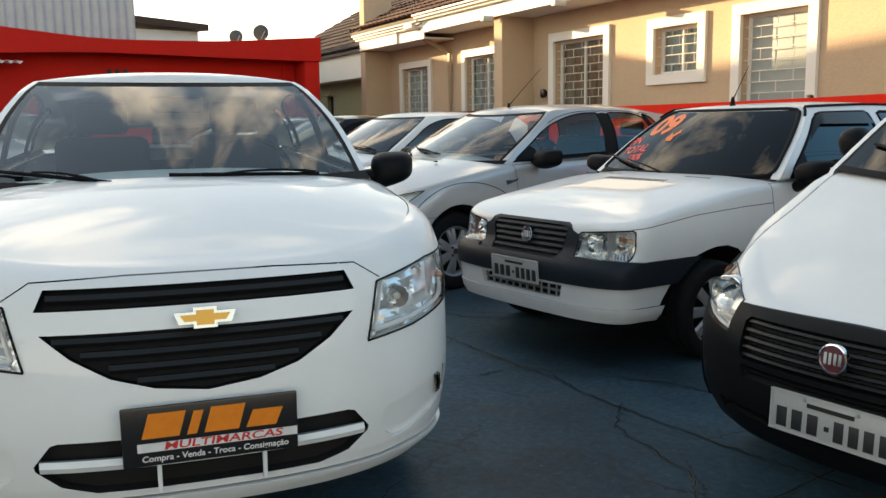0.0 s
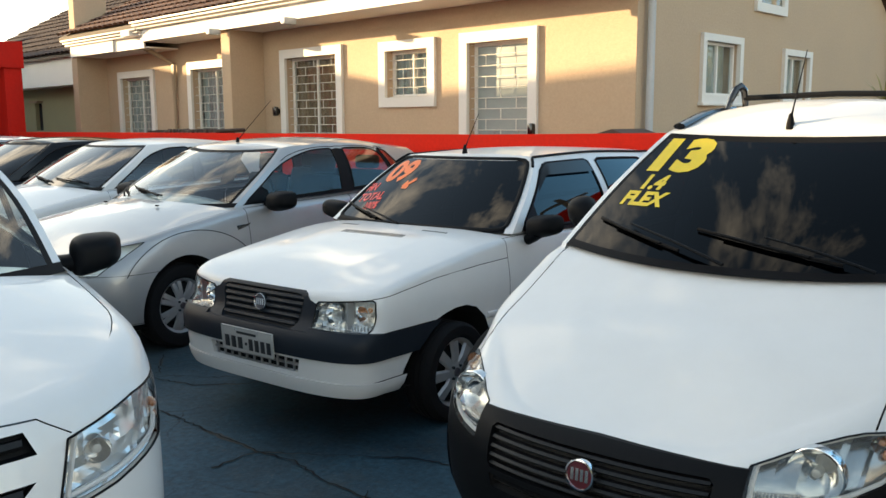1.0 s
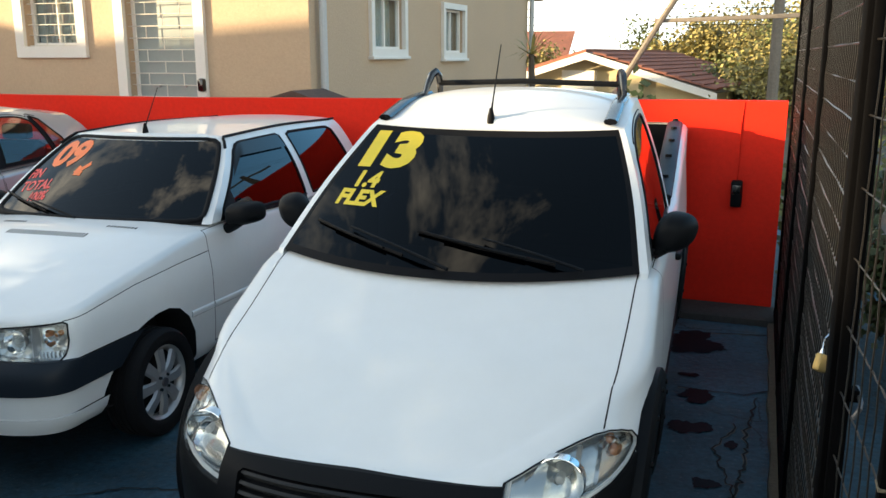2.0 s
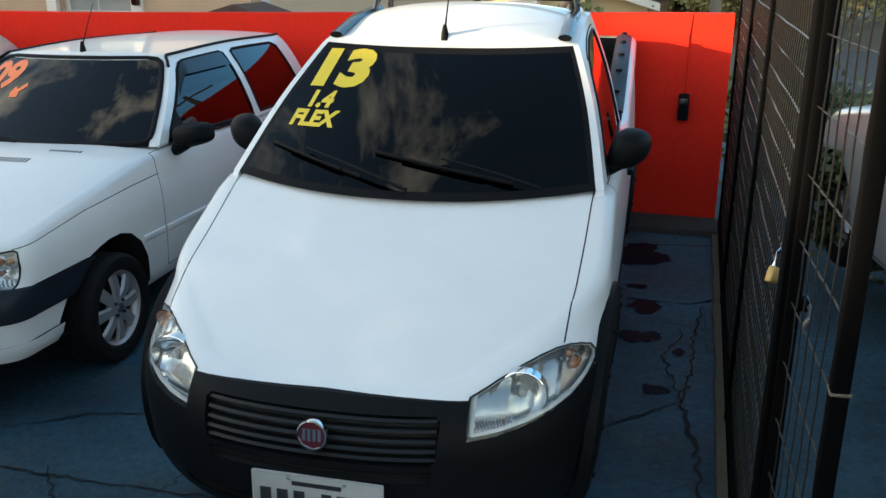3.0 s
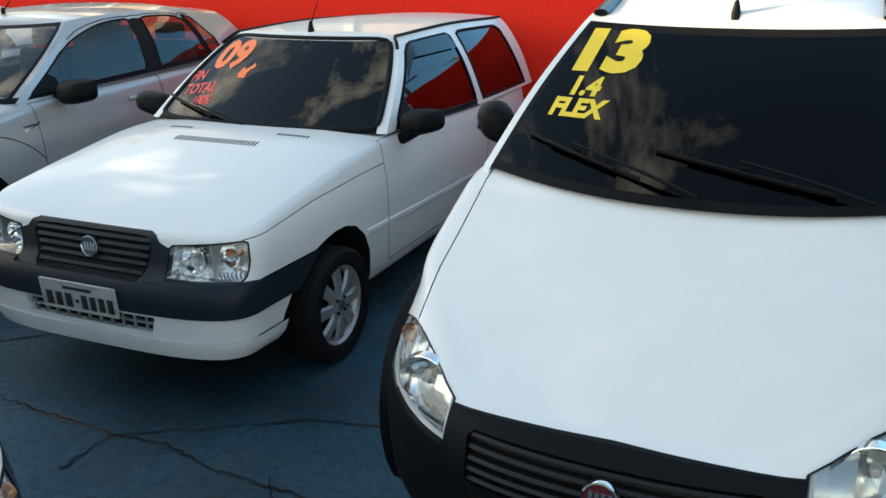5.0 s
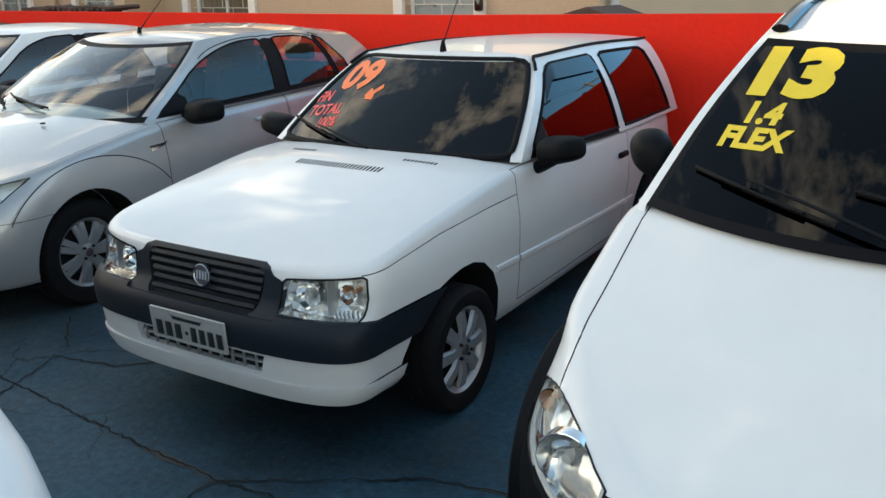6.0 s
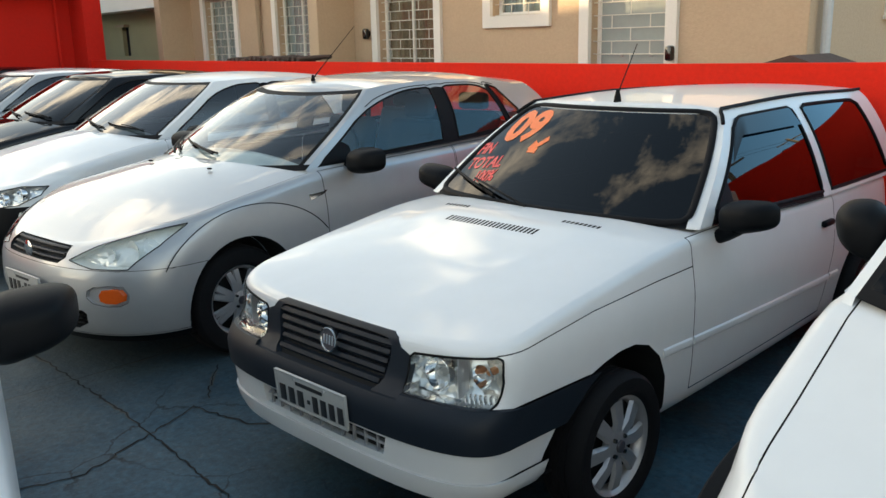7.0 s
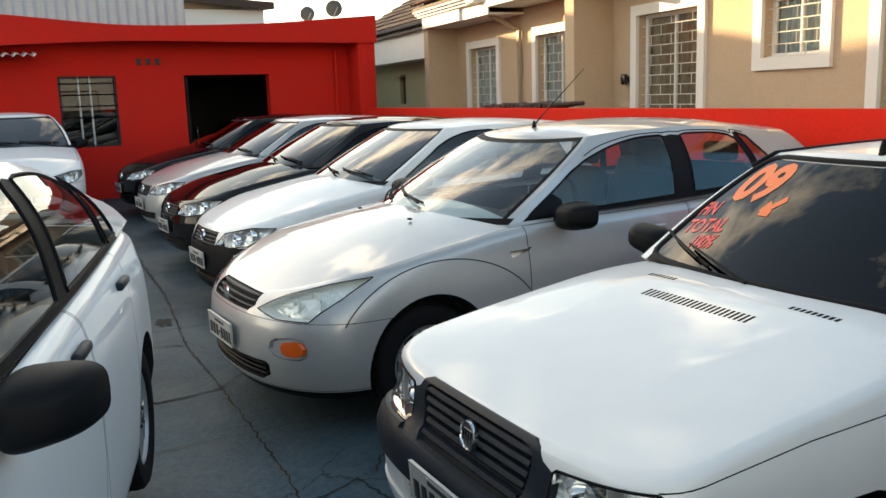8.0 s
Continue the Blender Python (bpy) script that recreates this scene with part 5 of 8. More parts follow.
    car, sh, cb, tree = build_car("pickup_truck", pose(-1.276, 2.945, 0, 0, 0, -3.0) @ Matrix.Diagonal((1.012, 1, 1, 1)), "white pickup with black plastic bumper and yellow windscreen price", with_paint(s), "pickup truck")
    badge_disc(car, 0.006, -0.002, 0.582, 0.047, BADGE_RED, -6)
    add_plate(car, 0.02, -0.028, 0.392, -3)
    for sgn in (1, -1):
        for y in (0.80, 3.50):
            add_flare(car, sh, y, 0.34, 0.36, 0.455, PLASTIC, sgn)
        add_mirror(car, (sgn * 0.735, 1.36, 1.165), (0.145, 0.10, 0.165), PLASTIC, sgn, 0.012, 12, True, 12, 0.80)
        handle(car, sh, 2.12, 0.92, sgn, PLASTIC)
        # bed rails with their bolts, and the long roof strips
        pts = [Vector((sgn * (sh.half[i][-1].x - 0.045), sh.half[i][-1].y, sh.half[i][-1].z + 0.012)) for i in range(17, 56) if sh.half[i][-1].y > 2.46]
        rail = part("bed_rail", tube(bmesh.new(), pts, 0.05, 8, flat=0.35), PLASTIC_GREY, car)
        for i in range(6):
            q = pts[int(i * (len(pts) - 1) / 5)]
            part("rail_knob", lathe(bmesh.new(), [(0.0, 0.03), (0.018, 0.028), (0.022, 0.0)], 10, "z", q), SEAL, rail)
        strip = [cb.point(("s", (1.15 + 1.15 * i / 8, 1.75 + 0.60 * i / 8), "p"), 0.985) for i in range(9)]
        part("roof_strip", tube(bmesh.new(), [Vector((sgn * (p.x - 0.062), p.y - 0.02, p.z + 0.030)) for p in strip], 0.030, 8, flat=0.5), GLOSS_BLACK, car)
        fx = 0.485 if sgn > 0 else -0.445
        loop = [Vector((sgn * 0.03 + fx, 2.20, 1.64)), Vector((sgn * 0.02 + fx, 2.23, 1.70)), Vector((sgn * 0.012 + fx, 2.26, 1.742)), Vector((fx, 2.29, 1.758)), Vector((fx - sgn * 0.008, 2.32, 1.738)), Vector((fx - sgn * 0.008, 2.34, 1.68)), Vector((fx - sgn * 0.008, 2.35, 1.60))]
        part("roof_bar_foot", tube(bmesh.new(), loop, [0.012, 0.016, 0.019, 0.020, 0.018, 0.016, 0.014], 8), GLOSS_BLACK, car, "black roof bar foot")
    part("roof_bar", tube(bmesh.new(), [(-0.44, 2.33, 1.70), (0, 2.33, 1.712), (0.475, 2.33, 1.70)], 0.014, 8), PLASTIC, car, "black cross bar behind the roof")
    # bed: floor and inner walls
    bm = bmesh.new()
    box(bm, (1.36, 1.80, 0.03), (0, 3.42, 0.60))
    for sgn in (1, -1):
        slab(bm, [Vector((sgn * 0.69, y, z)) for y, z in ((2.5, 0.6), (4.33, 0.6), (4.33, 1.36), (4.1, 1.355), (3.3, 1.25), (2.6, 1.10), (2.5, 1.07))], 0.03, (1, 0, 0))
    box(bm, (1.36, 0.03, 0.46), (0, 2.50, 0.84))
    box(bm, (1.36, 0.03, 0.76), (0, 4.32, 0.98))
    part("load_bed", bm, PLASTIC, car, "black lined load bed")
    add_wiper(car, tree, (0.033, 1.058), (-0.42, 1.158), (-0.16, 1.092), (-0.59, 1.172))
    add_wiper(car, tree, (0.51, 1.07), (0.13, 1.15), (0.41, 1.09), (-0.135, 1.166))
    add_antenna(car, cb, 1.68, 0.36, 62, 0.0, 0.045)
    add_lettering(car, tree, "13", -0.432, 1.430, 0.172, STICKER_YELLOW, 1.66, 0.12, 0, bold=0.06, label="yellow figures on the glass")
    add_lettering(car, tree, "1.4", -0.462, 1.322, 0.074, STICKER_YELLOW, 1.3, 0.15, bold=0.05)
    add_lettering(car, tree, "FLEX", -0.463, 1.258, 0.070, STICKER_YELLOW, 1.3, 0.15, bold=0.05)
    part("inner_mirror", rbox((0.22, 0.03, 0.065), (0.02, 1.80, 1.44), 0.012), CABIN_LIGHT, car)
    return car


def focus():
    s = dict(
        paint=SILVER, glass_f=GLASS_CLEAR, glass_s=GLASS_SIDE, L=4.15, corner_f=0.52, corner_r=0.35, n=2.35, taper_f=0.05, taper_r=0.07, edge=0.05,
        front=[(0.18, 0.12), (0.26, 0.06), (0.42, 0.035), (0.55, 0.045), (0.62, 0.075), (0.70, 0.15), (0.78, 0.26)],
        rear=[(0.2, 0.06), (0.5, 0.0), (0.8, 0.08), (1.05, 0.16)],
        width=[(0.15, 0.77), (0.28, 0.82), (0.5, 0.85), (0.7, 0.85), (0.9, 0.825), (1.05, 0.80)],
        top=[(0, 0.655), (0.14, 0.69), (0.35, 0.765), (0.65, 0.84), (1.05, 0.905), (1.45, 0.955), (2.2, 0.97), (3.5, 1.0), (4.17, 1.03)],
        bottom=[(0, 0.20), (0.3, 0.19), (1.1, 0.22), (3.0, 0.22), (4.17, 0.3)],
        hub=0.86, wheelbase=2.615, wheel=0.305, rim=0.20, arch=0.35, arch_up=0.02, track=0.735, spokes=7, rim_style="twin",
        bonnet_to=1.46, gap_from=0.45, crown=lambda y: 0.02 + 0.07 * min(max(y - 0.1, 0), 0.9), crown_n=2.2, roof_crown=0.05, deck_from=3.85,
        seat_z=0.92, dash_z=0.95, seat_back=1.35, waist_mat=SILVER, frame_seam=True,
        cabin=dict(wb=0.788, wr=0.60, waist=[(1.0, 0.955), (1.5, 0.965), (4.0, 1.04)], roof=[(1.9, 1.365), (2.3, 1.405), (2.8, 1.415), (3.3, 1.395), (3.7, 1.35)], round={1: (0.75, 0.34, 0.04, 0.02), 3: (0.05, 0.02, 0.45, 0.10), 5: (0, 0, 1.0, 0.5)},
                   breaks=[(1.38, 2.10, "p"), (1.46, 2.165, "g"), (2.58, 2.64, "k"), (2.74, 2.78, "g"), (3.36, 3.22, "k"), (3.41, 3.27, "g"), (3.58, 3.42, "p"), (3.99, 3.83, "p")],
                   painted_edge=True, ws_bow=(0.30, 0.17), rw_bow=(0.10, 0.08), ws_bulge=0.02, bulge=0.022),
    )
    s["cuts"] = [
        dict(name="headlight", axis="y", both=True, poly=[(0.36, 0.628), (0.52, 0.598), (0.69, 0.598), (0.75, 0.70), (0.772, 0.795), (0.66, 0.765), (0.48, 0.70)], mat=REFLECTOR_OLD, reflector=REFLECTOR_OLD, steep=0.25, back=0.95, lean=0.008, frame=0.003, lens=LENS_OLD, wall=REFLECTOR_OLD,
             bowls=[(0.64, 0.675, 0.055, "dish"), (0.55, 0.655, 0.035, "dish")], label="hazy almond-shaped headlight"),
        dict(name="grille", axis="y", poly=sym([(0.28, 0.605), (0.325, 0.635), (0.30, 0.685)]), mat=DARK, depth=-0.03, slats=(0.622, 0.672, 3, 0.29), slat_h=0.006, slat_mat=PLASTIC_GREY, label="slim dark grille"),
        dict(name="indicator", axis="y", both=True, poly=[(0.575, 0.438), (0.60, 0.426), (0.645, 0.424), (0.675, 0.438), (0.68, 0.468), (0.665, 0.494), (0.625, 0.500), (0.585, 0.494), (0.57, 0.468)], mat=AMBER, depth=0.004, back=0.7, label="orange indicator lamp in the bumper"),
        dict(name="indicator_recess", axis="y", both=True, poly=[(0.50, 0.452), (0.53, 0.424), (0.60, 0.410), (0.66, 0.410), (0.694, 0.432), (0.70, 0.47), (0.68, 0.508), (0.62, 0.515), (0.54, 0.505), (0.507, 0.485)], mat=SILVER, depth=-0.016, back=0.7),
        dict(name="lower_intake", axis="y", poly=sym([(0.40, 0.275), (0.47, 0.31), (0.48, 0.36), (0.46, 0.375)]), mat=DARK, depth=-0.04, slats=(0.30, 0.355, 3, 0.43), slat_h=0.007, slat_mat=PLASTIC),
        dict(name="bumper", axis="y", poly=[(-0.95, 0.245), (0.95, 0.245), (0.95, 0.592), (-0.95, 0.592)], mat=SILVER, gap=0.003, back=0.62, lean=0.012, label="silver front bumper"),
        dict(name="bumper_lip", axis="y", poly=[(-0.95, 0.10), (0.95, 0.10), (0.95, 0.238), (-0.95, 0.238)], mat=PLASTIC, depth=-0.0, back=0.62, lean=0.012),
        dict(name="side_repeater", axis="x", both=True, poly=[(1.34, 0.80), (1.44, 0.825), (1.46, 0.84), (1.33, 0.835)], mat=CHROME, depth=0.003, lean=0.2),
        door_cut(1.46, 2.62, 0.27), door_cut(2.68, 3.40, 0.27),
    ]
    car, sh, cb, tree = build_car("hatchback_car", pose(-6.0, 3.64, 0, 0, 0, 2.0), "silver five-door hatchback with hazy headlights and orange bumper indicators", with_paint(s))
    part("badge", lathe(bmesh.new(), [(0.0, -0.008), (0.03, -0.007), (0.045, 0.0)], 20, "y", (0, 0.065, 0.65)), CHROME, car, "small oval chrome badge")
    add_plate(car, 0.0, 0.018, 0.46, 2)
    for sgn in (1, -1):
        add_mirror(car, (sgn * 0.755, 1.66, 1.0), (0.25, 0.12, 0.15), PLASTIC, sgn, 0.085)
        handle(car, sh, 2.36, 0.86, sgn, SILVER)
        handle(car, sh, 3.16, 0.88, sgn, SILVER)
        # black corner panel that carries the mirror
        c0, c1 = (1.46, 2.165), (1.72, 2.19)
        p = [cb.point(("s", c0, "g"), 0.05), cb.point(("s", c1, "g"), 0.05), cb.point(("s", (1.60, 2.18), "g"), 0.24), cb.point(("s", c0, "g"), 0.32)]
        sail = bmesh.new()
        slab(sail, [Vector((sgn * (q.x + 0.004), q.y, q.z)) for q in p], 0.006, (sgn, 0, 0))
        part("mirror_panel", sail, PLASTIC, car)
        # seam of the arched wing above the front wheel
        bm = bmesh.new()
        pts = []
        for i in range(22):
            a = radians(156 - 126 * i / 21)
            yy, zz = 0.93 + 0.60 * math.cos(a), 0.40 + 0.44 * math.sin(a)
            pts.append(Vector((sgn * (sh.w(zz) * sh.side_scale(yy) + 0.0005), yy, zz)))
        part("wing_seam", tube(bm, pts, 0.003, 5), SEAL, car)
        part("washer_nozzle", rbox((0.03, 0.02, 0.01), (sgn * 0.32, 1.02, 0.985), 0.004), SEAL, car)
    add_wiper(car, tree, (0.10, 1.02), (-0.25, 1.06), (0.12, 1.03), (-0.45, 1.075))
    add_wiper(car, tree, (-0.32, 1.00), (-0.52, 1.05), (-0.30, 1.015), (-0.66, 1.06))
    add_antenna(car, cb, 2.12, 0.55, 42, 0.0, 0.035)
    return car


def small_chevy(name, m, label, paint, glass_mat, bumper_black, gold):
    s = dict(
        paint=paint, glass_f=glass_mat, glass_s=glass_mat, L=3.78, corner_f=0.48, corner_r=0.3, n=2.4, taper_f=0.05, taper_r=0.07, edge=0.05,
        front=[(0.18, 0.08), (0.26, 0.02), (0.40, 0.0), (0.52, 0.01), (0.62, 0.04), (0.70, 0.10), (0.78, 0.22)],
        rear=[(0.2, 0.06), (0.5, 0.0), (0.8, 0.08), (1.05, 0.16)],
        width=[(0.15, 0.73), (0.28, 0.785), (0.5, 0.81), (0.7, 0.815), (0.9, 0.79), (1.05, 0.765)],
        top=[(0, 0.675), (0.14, 0.71), (0.35, 0.775), (0.65, 0.845), (1.05, 0.915), (1.35, 0.955), (2.2, 0.97), (3.78, 1.02)],
        bottom=[(0, 0.20), (0.3, 0.19), (1.1, 0.22), (3.0, 0.22), (3.78, 0.3)],
        hub=0.76, wheelbase=2.443, wheel=0.285, rim=0.18, arch=0.33, arch_up=0.02, track=0.69, spokes=8, rim_style="fan",
        bonnet_to=1.36, gap_from=0.4, crown=lambda y: 0.02 + 0.06 * min(max(y - 0.1, 0), 0.9), crown_n=2.2, roof_crown=0.05, deck_from=3.5,
        seat_z=0.90, dash_z=0.95, seat_back=1.3,
        cabin=dict(wb=0.755, wr=0.58, waist=[(0.9, 0.955), (1.4, 0.965), (3.7, 1.03)], roof=[(1.8, 1.37), (2.5, 1.39), (3.4, 1.35)],
                   round={1: (0.6, 0.25, 0.04, 0.02), 3: (0.05, 0.02, 0.5, 0.2)}, breaks=[(1.32, 2.02, "p"), (1.44, 2.10, "g"), (2.42, 2.46, "k"), (2.54, 2.56, "g"), (3.20, 3.02, "p"), (3.60, 3.40, "p")],
                   painted_edge=True, ws_bow=(0.26, 0.15), rw_bow=(0.08, 0.06), ws_bulge=0.02, bulge=0.02),
    )
    bmat = PLASTIC if bumper_black else paint
    s["cuts"] = [
        dict(name="headlight", axis="y", both=True, poly=[(0.33, 0.575), (0.50, 0.565), (0.66, 0.59), (0.745, 0.655), (0.75, 0.715), (0.62, 0.715), (0.40, 0.665)], mat=REFLECTOR, back=0.8, lean=0.01, frame=0.004, wall=CHROME,
             bowls=[(0.50, 0.62, 0.048, "bowl"), (0.62, 0.655, 0.045, "bowl")], label="clear headlight"),
        dict(name="grille", axis="y", poly=sym([(0.26, 0.545), (0.31, 0.58), (0.30, 0.665)]), mat=DARK, depth=-0.03, slats=(0.565, 0.645, 4, 0.28), slat_h=0.007, slat_mat=PLASTIC_GREY),
        dict(name="lower_intake", axis="y", poly=sym([(0.42, 0.27), (0.46, 0.345)]), mat=DARK, depth=-0.04, slats=(0.29, 0.33, 2, 0.42), slat_h=0.007, slat_mat=PLASTIC),
        dict(name="bumper", axis="y", poly=[(-0.95, 0.10), (0.95, 0.10), (0.95, 0.60), (0.60, 0.57), (-0.60, 0.57), (-0.95, 0.60)], mat=bmat, depth=0.006 if bumper_black else 0.0, gap=0.0 if bumper_black else 0.003, back=0.52, lean=0.012),
        door_cut(1.38, 2.46, 0.27), door_cut(2.52, 3.22, 0.27),
    ]
    car, sh, cb, tree = build_car(name, m, label, with_paint(s))
    badge_disc(car, 0.0, 0.045, 0.61, 0.048, GOLD if gold else BADGE_GREY)
    add_plate(car, 0.0, -0.02, 0.44, 2)
    for sgn in (1, -1):
        add_mirror(car, (sgn * 0.73, 1.58, 0.995), (0.18, 0.09, 0.12), PLASTIC, sgn, 0.06)
        handle(car, sh, 2.32, 0.86, sgn, PLASTIC)
    add_wiper(car, tree, (0.10, 1.02), (-0.22, 1.06), (0.12, 1.03), (-0.42, 1.07))
    add_wiper(car, tree, (0.56, 1.01), (0.30, 1.05), (0.55, 1.02), (0.10, 1.06))
    return car


def onix():
    s = dict(
        paint=WHITE, glass_f=GLASS_CLEAR, glass_s=GLASS_SIDE, L=3.93, corner_f=0.55, corner_r=0.35, n=2.5, taper_f=0.04, taper_r=0.06, edge=0.06,
        front=[(0.12, 0.20), (0.17, 0.07), (0.25, 0.02), (0.42, 0.0), (0.58, 0.015), (0.72, 0.045), (0.80, 0.08), (0.86, 0.15), (0.92, 0.24)],
        rear=[(0.2, 0.06), (0.5, 0.0), (0.8, 0.06), (1.1, 0.16)],
        width=[(0.12, 0.76), (0.25, 0.82), (0.45, 0.845), (0.7, 0.85), (0.85, 0.845), (1.0, 0.815), (1.15, 0.79)],
        top=[(0, 0.825), (0.12, 0.84), (0.3, 0.875), (0.6, 0.92), (0.95, 0.96), (1.15, 0.978), (1.4, 0.99), (2.2, 1.02), (3.93, 1.08)],
        bottom=[(0, 0.165), (0.3, 0.17), (1.1, 0.2), (3.0, 0.2), (3.93, 0.28)],
        hub=0.80, wheelbase=2.53, wheel=0.295, rim=0.195, arch=0.335, arch_up=0.02, track=0.745, spokes=8, rim_style="broad",
        bonnet_to=1.24, gap_from=0.5,
        seams=[("y", [(-0.515, 0.76), (-0.44, 0.808), (-0.2, 0.816), (0.2, 0.816), (0.44, 0.808), (0.515, 0.76)], 0.0035)], crown=lambda y: 0.012 + 0.06 * min(max(y - 0.1, 0), 0.9), crown_n=2.6, roof_crown=0.05, deck_from=3.6,
        seat_z=0.98, dash_z=0.97, seat_back=1.25, surround=SEAL, waist_mat=TAUPE,
        cabin=dict(wb=0.785, wr=0.635, waist=[(0.8, 0.985), (1.2, 0.993), (2.2, 1.03), (3.6, 1.085)], roof=[(1.7, 1.405), (2.1, 1.43), (2.5, 1.42), (2.9, 1.37), (3.2, 1.30), (3.44, 1.22)],
                   round={1: (0.6, 0.22, 0.04, 0.02), 3: (0.05, 0.02, 0.5, 0.15)}, breaks=[(1.18, 1.96, "p"), (1.32, 2.06, "g"), (2.16, 2.26, "k"), (2.29, 2.37, "g"), (2.98, 2.92, "k"), (3.03, 2.96, "g"), (3.22, 3.06, "p"), (3.60, 3.36, "p")],
                   painted_edge=True, ws_bow=(0.26, 0.11), rw_bow=(0.08, 0.06), ws_bulge=0.02, bulge=0.022),
    )
    s["cuts"] = [
        dict(name="headlight", axis="y", both=True, poly=[(0.462, 0.582), (0.62, 0.602), (0.79, 0.64), (0.838, 0.72), (0.842, 0.80), (0.70, 0.79), (0.505, 0.748)], mat=REFLECTOR, back=0.9, lean=0.008, frame=0.0035, wall=CHROME, guide=0.13, facet=(0.055, 0.04), steep=0.30,
             bowls=[(0.585, 0.685, 0.034, "bowl"), (0.805, 0.70, 0.013, "bulb"), (0.80, 0.675, 0.012, "bulb")], label="clear swept-back headlight"),
        dict(name="upper_grille", axis="y", poly=sym([(0.43, 0.735), (0.405, 0.79)]), mat=PLASTIC, depth=-0.03, slats=(0.762, 0.762, 1, 0.40), slat_h=0.013, slat_in=0.006, slat_mat=PLASTIC_SLAT, label="narrow black upper grille"),
        dict(name="lower_grille", axis="y", poly=[(0.0, 0.505), (0.14, 0.522), (0.25, 0.555), (0.345, 0.61), (0.42, 0.675), (-0.42, 0.675), (-0.345, 0.61), (-0.25, 0.555), (-0.14, 0.522)], mat=PLASTIC, depth=-0.03,
             slats=(0.540, 0.652, 4, lambda z: 0.13 + (z - 0.512) * 1.85), slat_h=0.0125, slat_in=0.006, slat_mat=PLASTIC_SLAT, label="black slatted lower grille"),
        dict(name="bumper_intake", axis="y", poly=sym([(0.30, 0.238), (0.39, 0.262), (0.452, 0.312), (0.455, 0.326), (0.41, 0.384), (0.39, 0.390)]), mat=DARK, depth=-0.05, slats=(0.322, 0.322, 1, 0.44), slat_h=0.016, slat_in=-0.004, slat_mat=WHITE, label="lower bumper intake with a white bar"),
        dict(name="fog_slot", axis="y", both=True, poly=[(0.722, 0.345), (0.748, 0.345), (0.742, 0.405), (0.718, 0.408)], mat=DARK, depth=-0.03, back=0.6),
        dict(name="fog_recess", axis="y", both=True, poly=[(0.50, 0.352), (0.52, 0.372), (0.60, 0.390), (0.69, 0.412), (0.762, 0.430), (0.775, 0.415), (0.768, 0.345), (0.70, 0.305), (0.60, 0.268), (0.545, 0.262), (0.515, 0.285), (0.50, 0.318)], mat=WHITE, depth=-0.020, back=0.6, lean=0.01),
        dict(name="bumper_lip", axis="y", poly=[(-0.95, 0.05), (0.95, 0.05), (0.95, 0.225), (0.60, 0.225), (0.5, 0.215), (-0.5, 0.215), (-0.60, 0.225), (-0.95, 0.225)], mat=WHITE, depth=0.014, back=0.5, lean=0.012),
        door_cut(1.28, 2.20, 0.27), door_cut(2.26, 3.02, 0.27),
    ]
    # the lot's ground rises here towards the street
    car, sh, cb, tree = build_car("hatchback_car", pose(-2.15, 1.37, 0.075, 0, 0, 73.0), "white five-door hatchback with a dealer board in place of its plate", with_paint(s))
    bm = bmesh.new()
    def cross(bm, w, arm, mid, high, front, deep):
        outline = [(-w + 0.012, -arm), (-mid, -arm), (-mid, -high), (mid, -high), (mid, -arm), (w - 0.012, -arm), (w, arm), (mid, arm), (mid, high), (-mid, high), (-mid, arm), (-w, arm)]
        return slab(bm, [Vector((x, front, z)) for x, z in outline], deep, (0, 1, 0))
    b = part("badge", cross(bm, 0.081, 0.016, 0.031, 0.028, -0.006, 0.014), REFLECTOR_DIM, car, "gold cross badge with a chrome rim", smooth=0)
    b.matrix_basis = pose(0, 0.008, 0.705, -12)
    part("badge_face", cross(bmesh.new(), 0.066, 0.009, 0.023, 0.020, -0.010, 0.006), GOLD, b, smooth=0)
    add_plate(car, 0.0, -0.03, 0.405, 3, 0, True)
    part("plate_bracket", rbox((0.012, 0.02, 0.13), (-0.14, 0.0, 0.30), 0.003), WHITE, car)
    part("plate_bracket", rbox((0.012, 0.02, 0.13), (0.14, 0.0, 0.30), 0.003), WHITE, car)
    for sgn in (1, -1):
        add_mirror(car, (sgn * 0.785, 1.40, 1.015), (0.192, 0.11, 0.152), PLASTIC, sgn, 0.056)
        handle(car, sh, 2.10, 0.93, sgn, PLASTIC_GREY)
        handle(car, sh, 2.92, 0.95, sgn, PLASTIC_GREY)
    add_wiper(car, tree, (0.50, 1.015), (0.15, 1.022), (0.52, 1.015), (-0.05, 1.03))
    add_wiper(car, tree, (-0.30, 1.01), (-0.52, 1.04), (-0.25, 1.01), (-0.68, 1.055))
    part("inner_mirror", rbox((0.24, 0.04, 0.075), (0.02, 1.95, 1.32), 0.015), CABIN, car)
    return car


strada()
uno()
focus()
onix()
small_chevy("hatchback_car", pose(-8.38, 4.1, 0, 0, 0, 2), "white hatchback with black bumper and gold round badge", WHITE, GLASS_MID, True, True)
small_chevy("sedan_car", pose(-10.5, 4.25, 0, 0, 0, 2), "black compact car with dark windows", BLACK_PAINT, GLASS_DARK, False, False)
small_chevy("hatchback_car", pose(-12.8, 4.4, 0, 0, 0, 2), "silver hatchback reflecting the red building", SILVER, GLASS_MID, False, False)
small_chevy("hatchback_car", pose(-15.2, 4.5, 0, 0, 0, 2), "black hatchback beside the red building", BLACK_PAINT, GLASS_DARK, False, False)
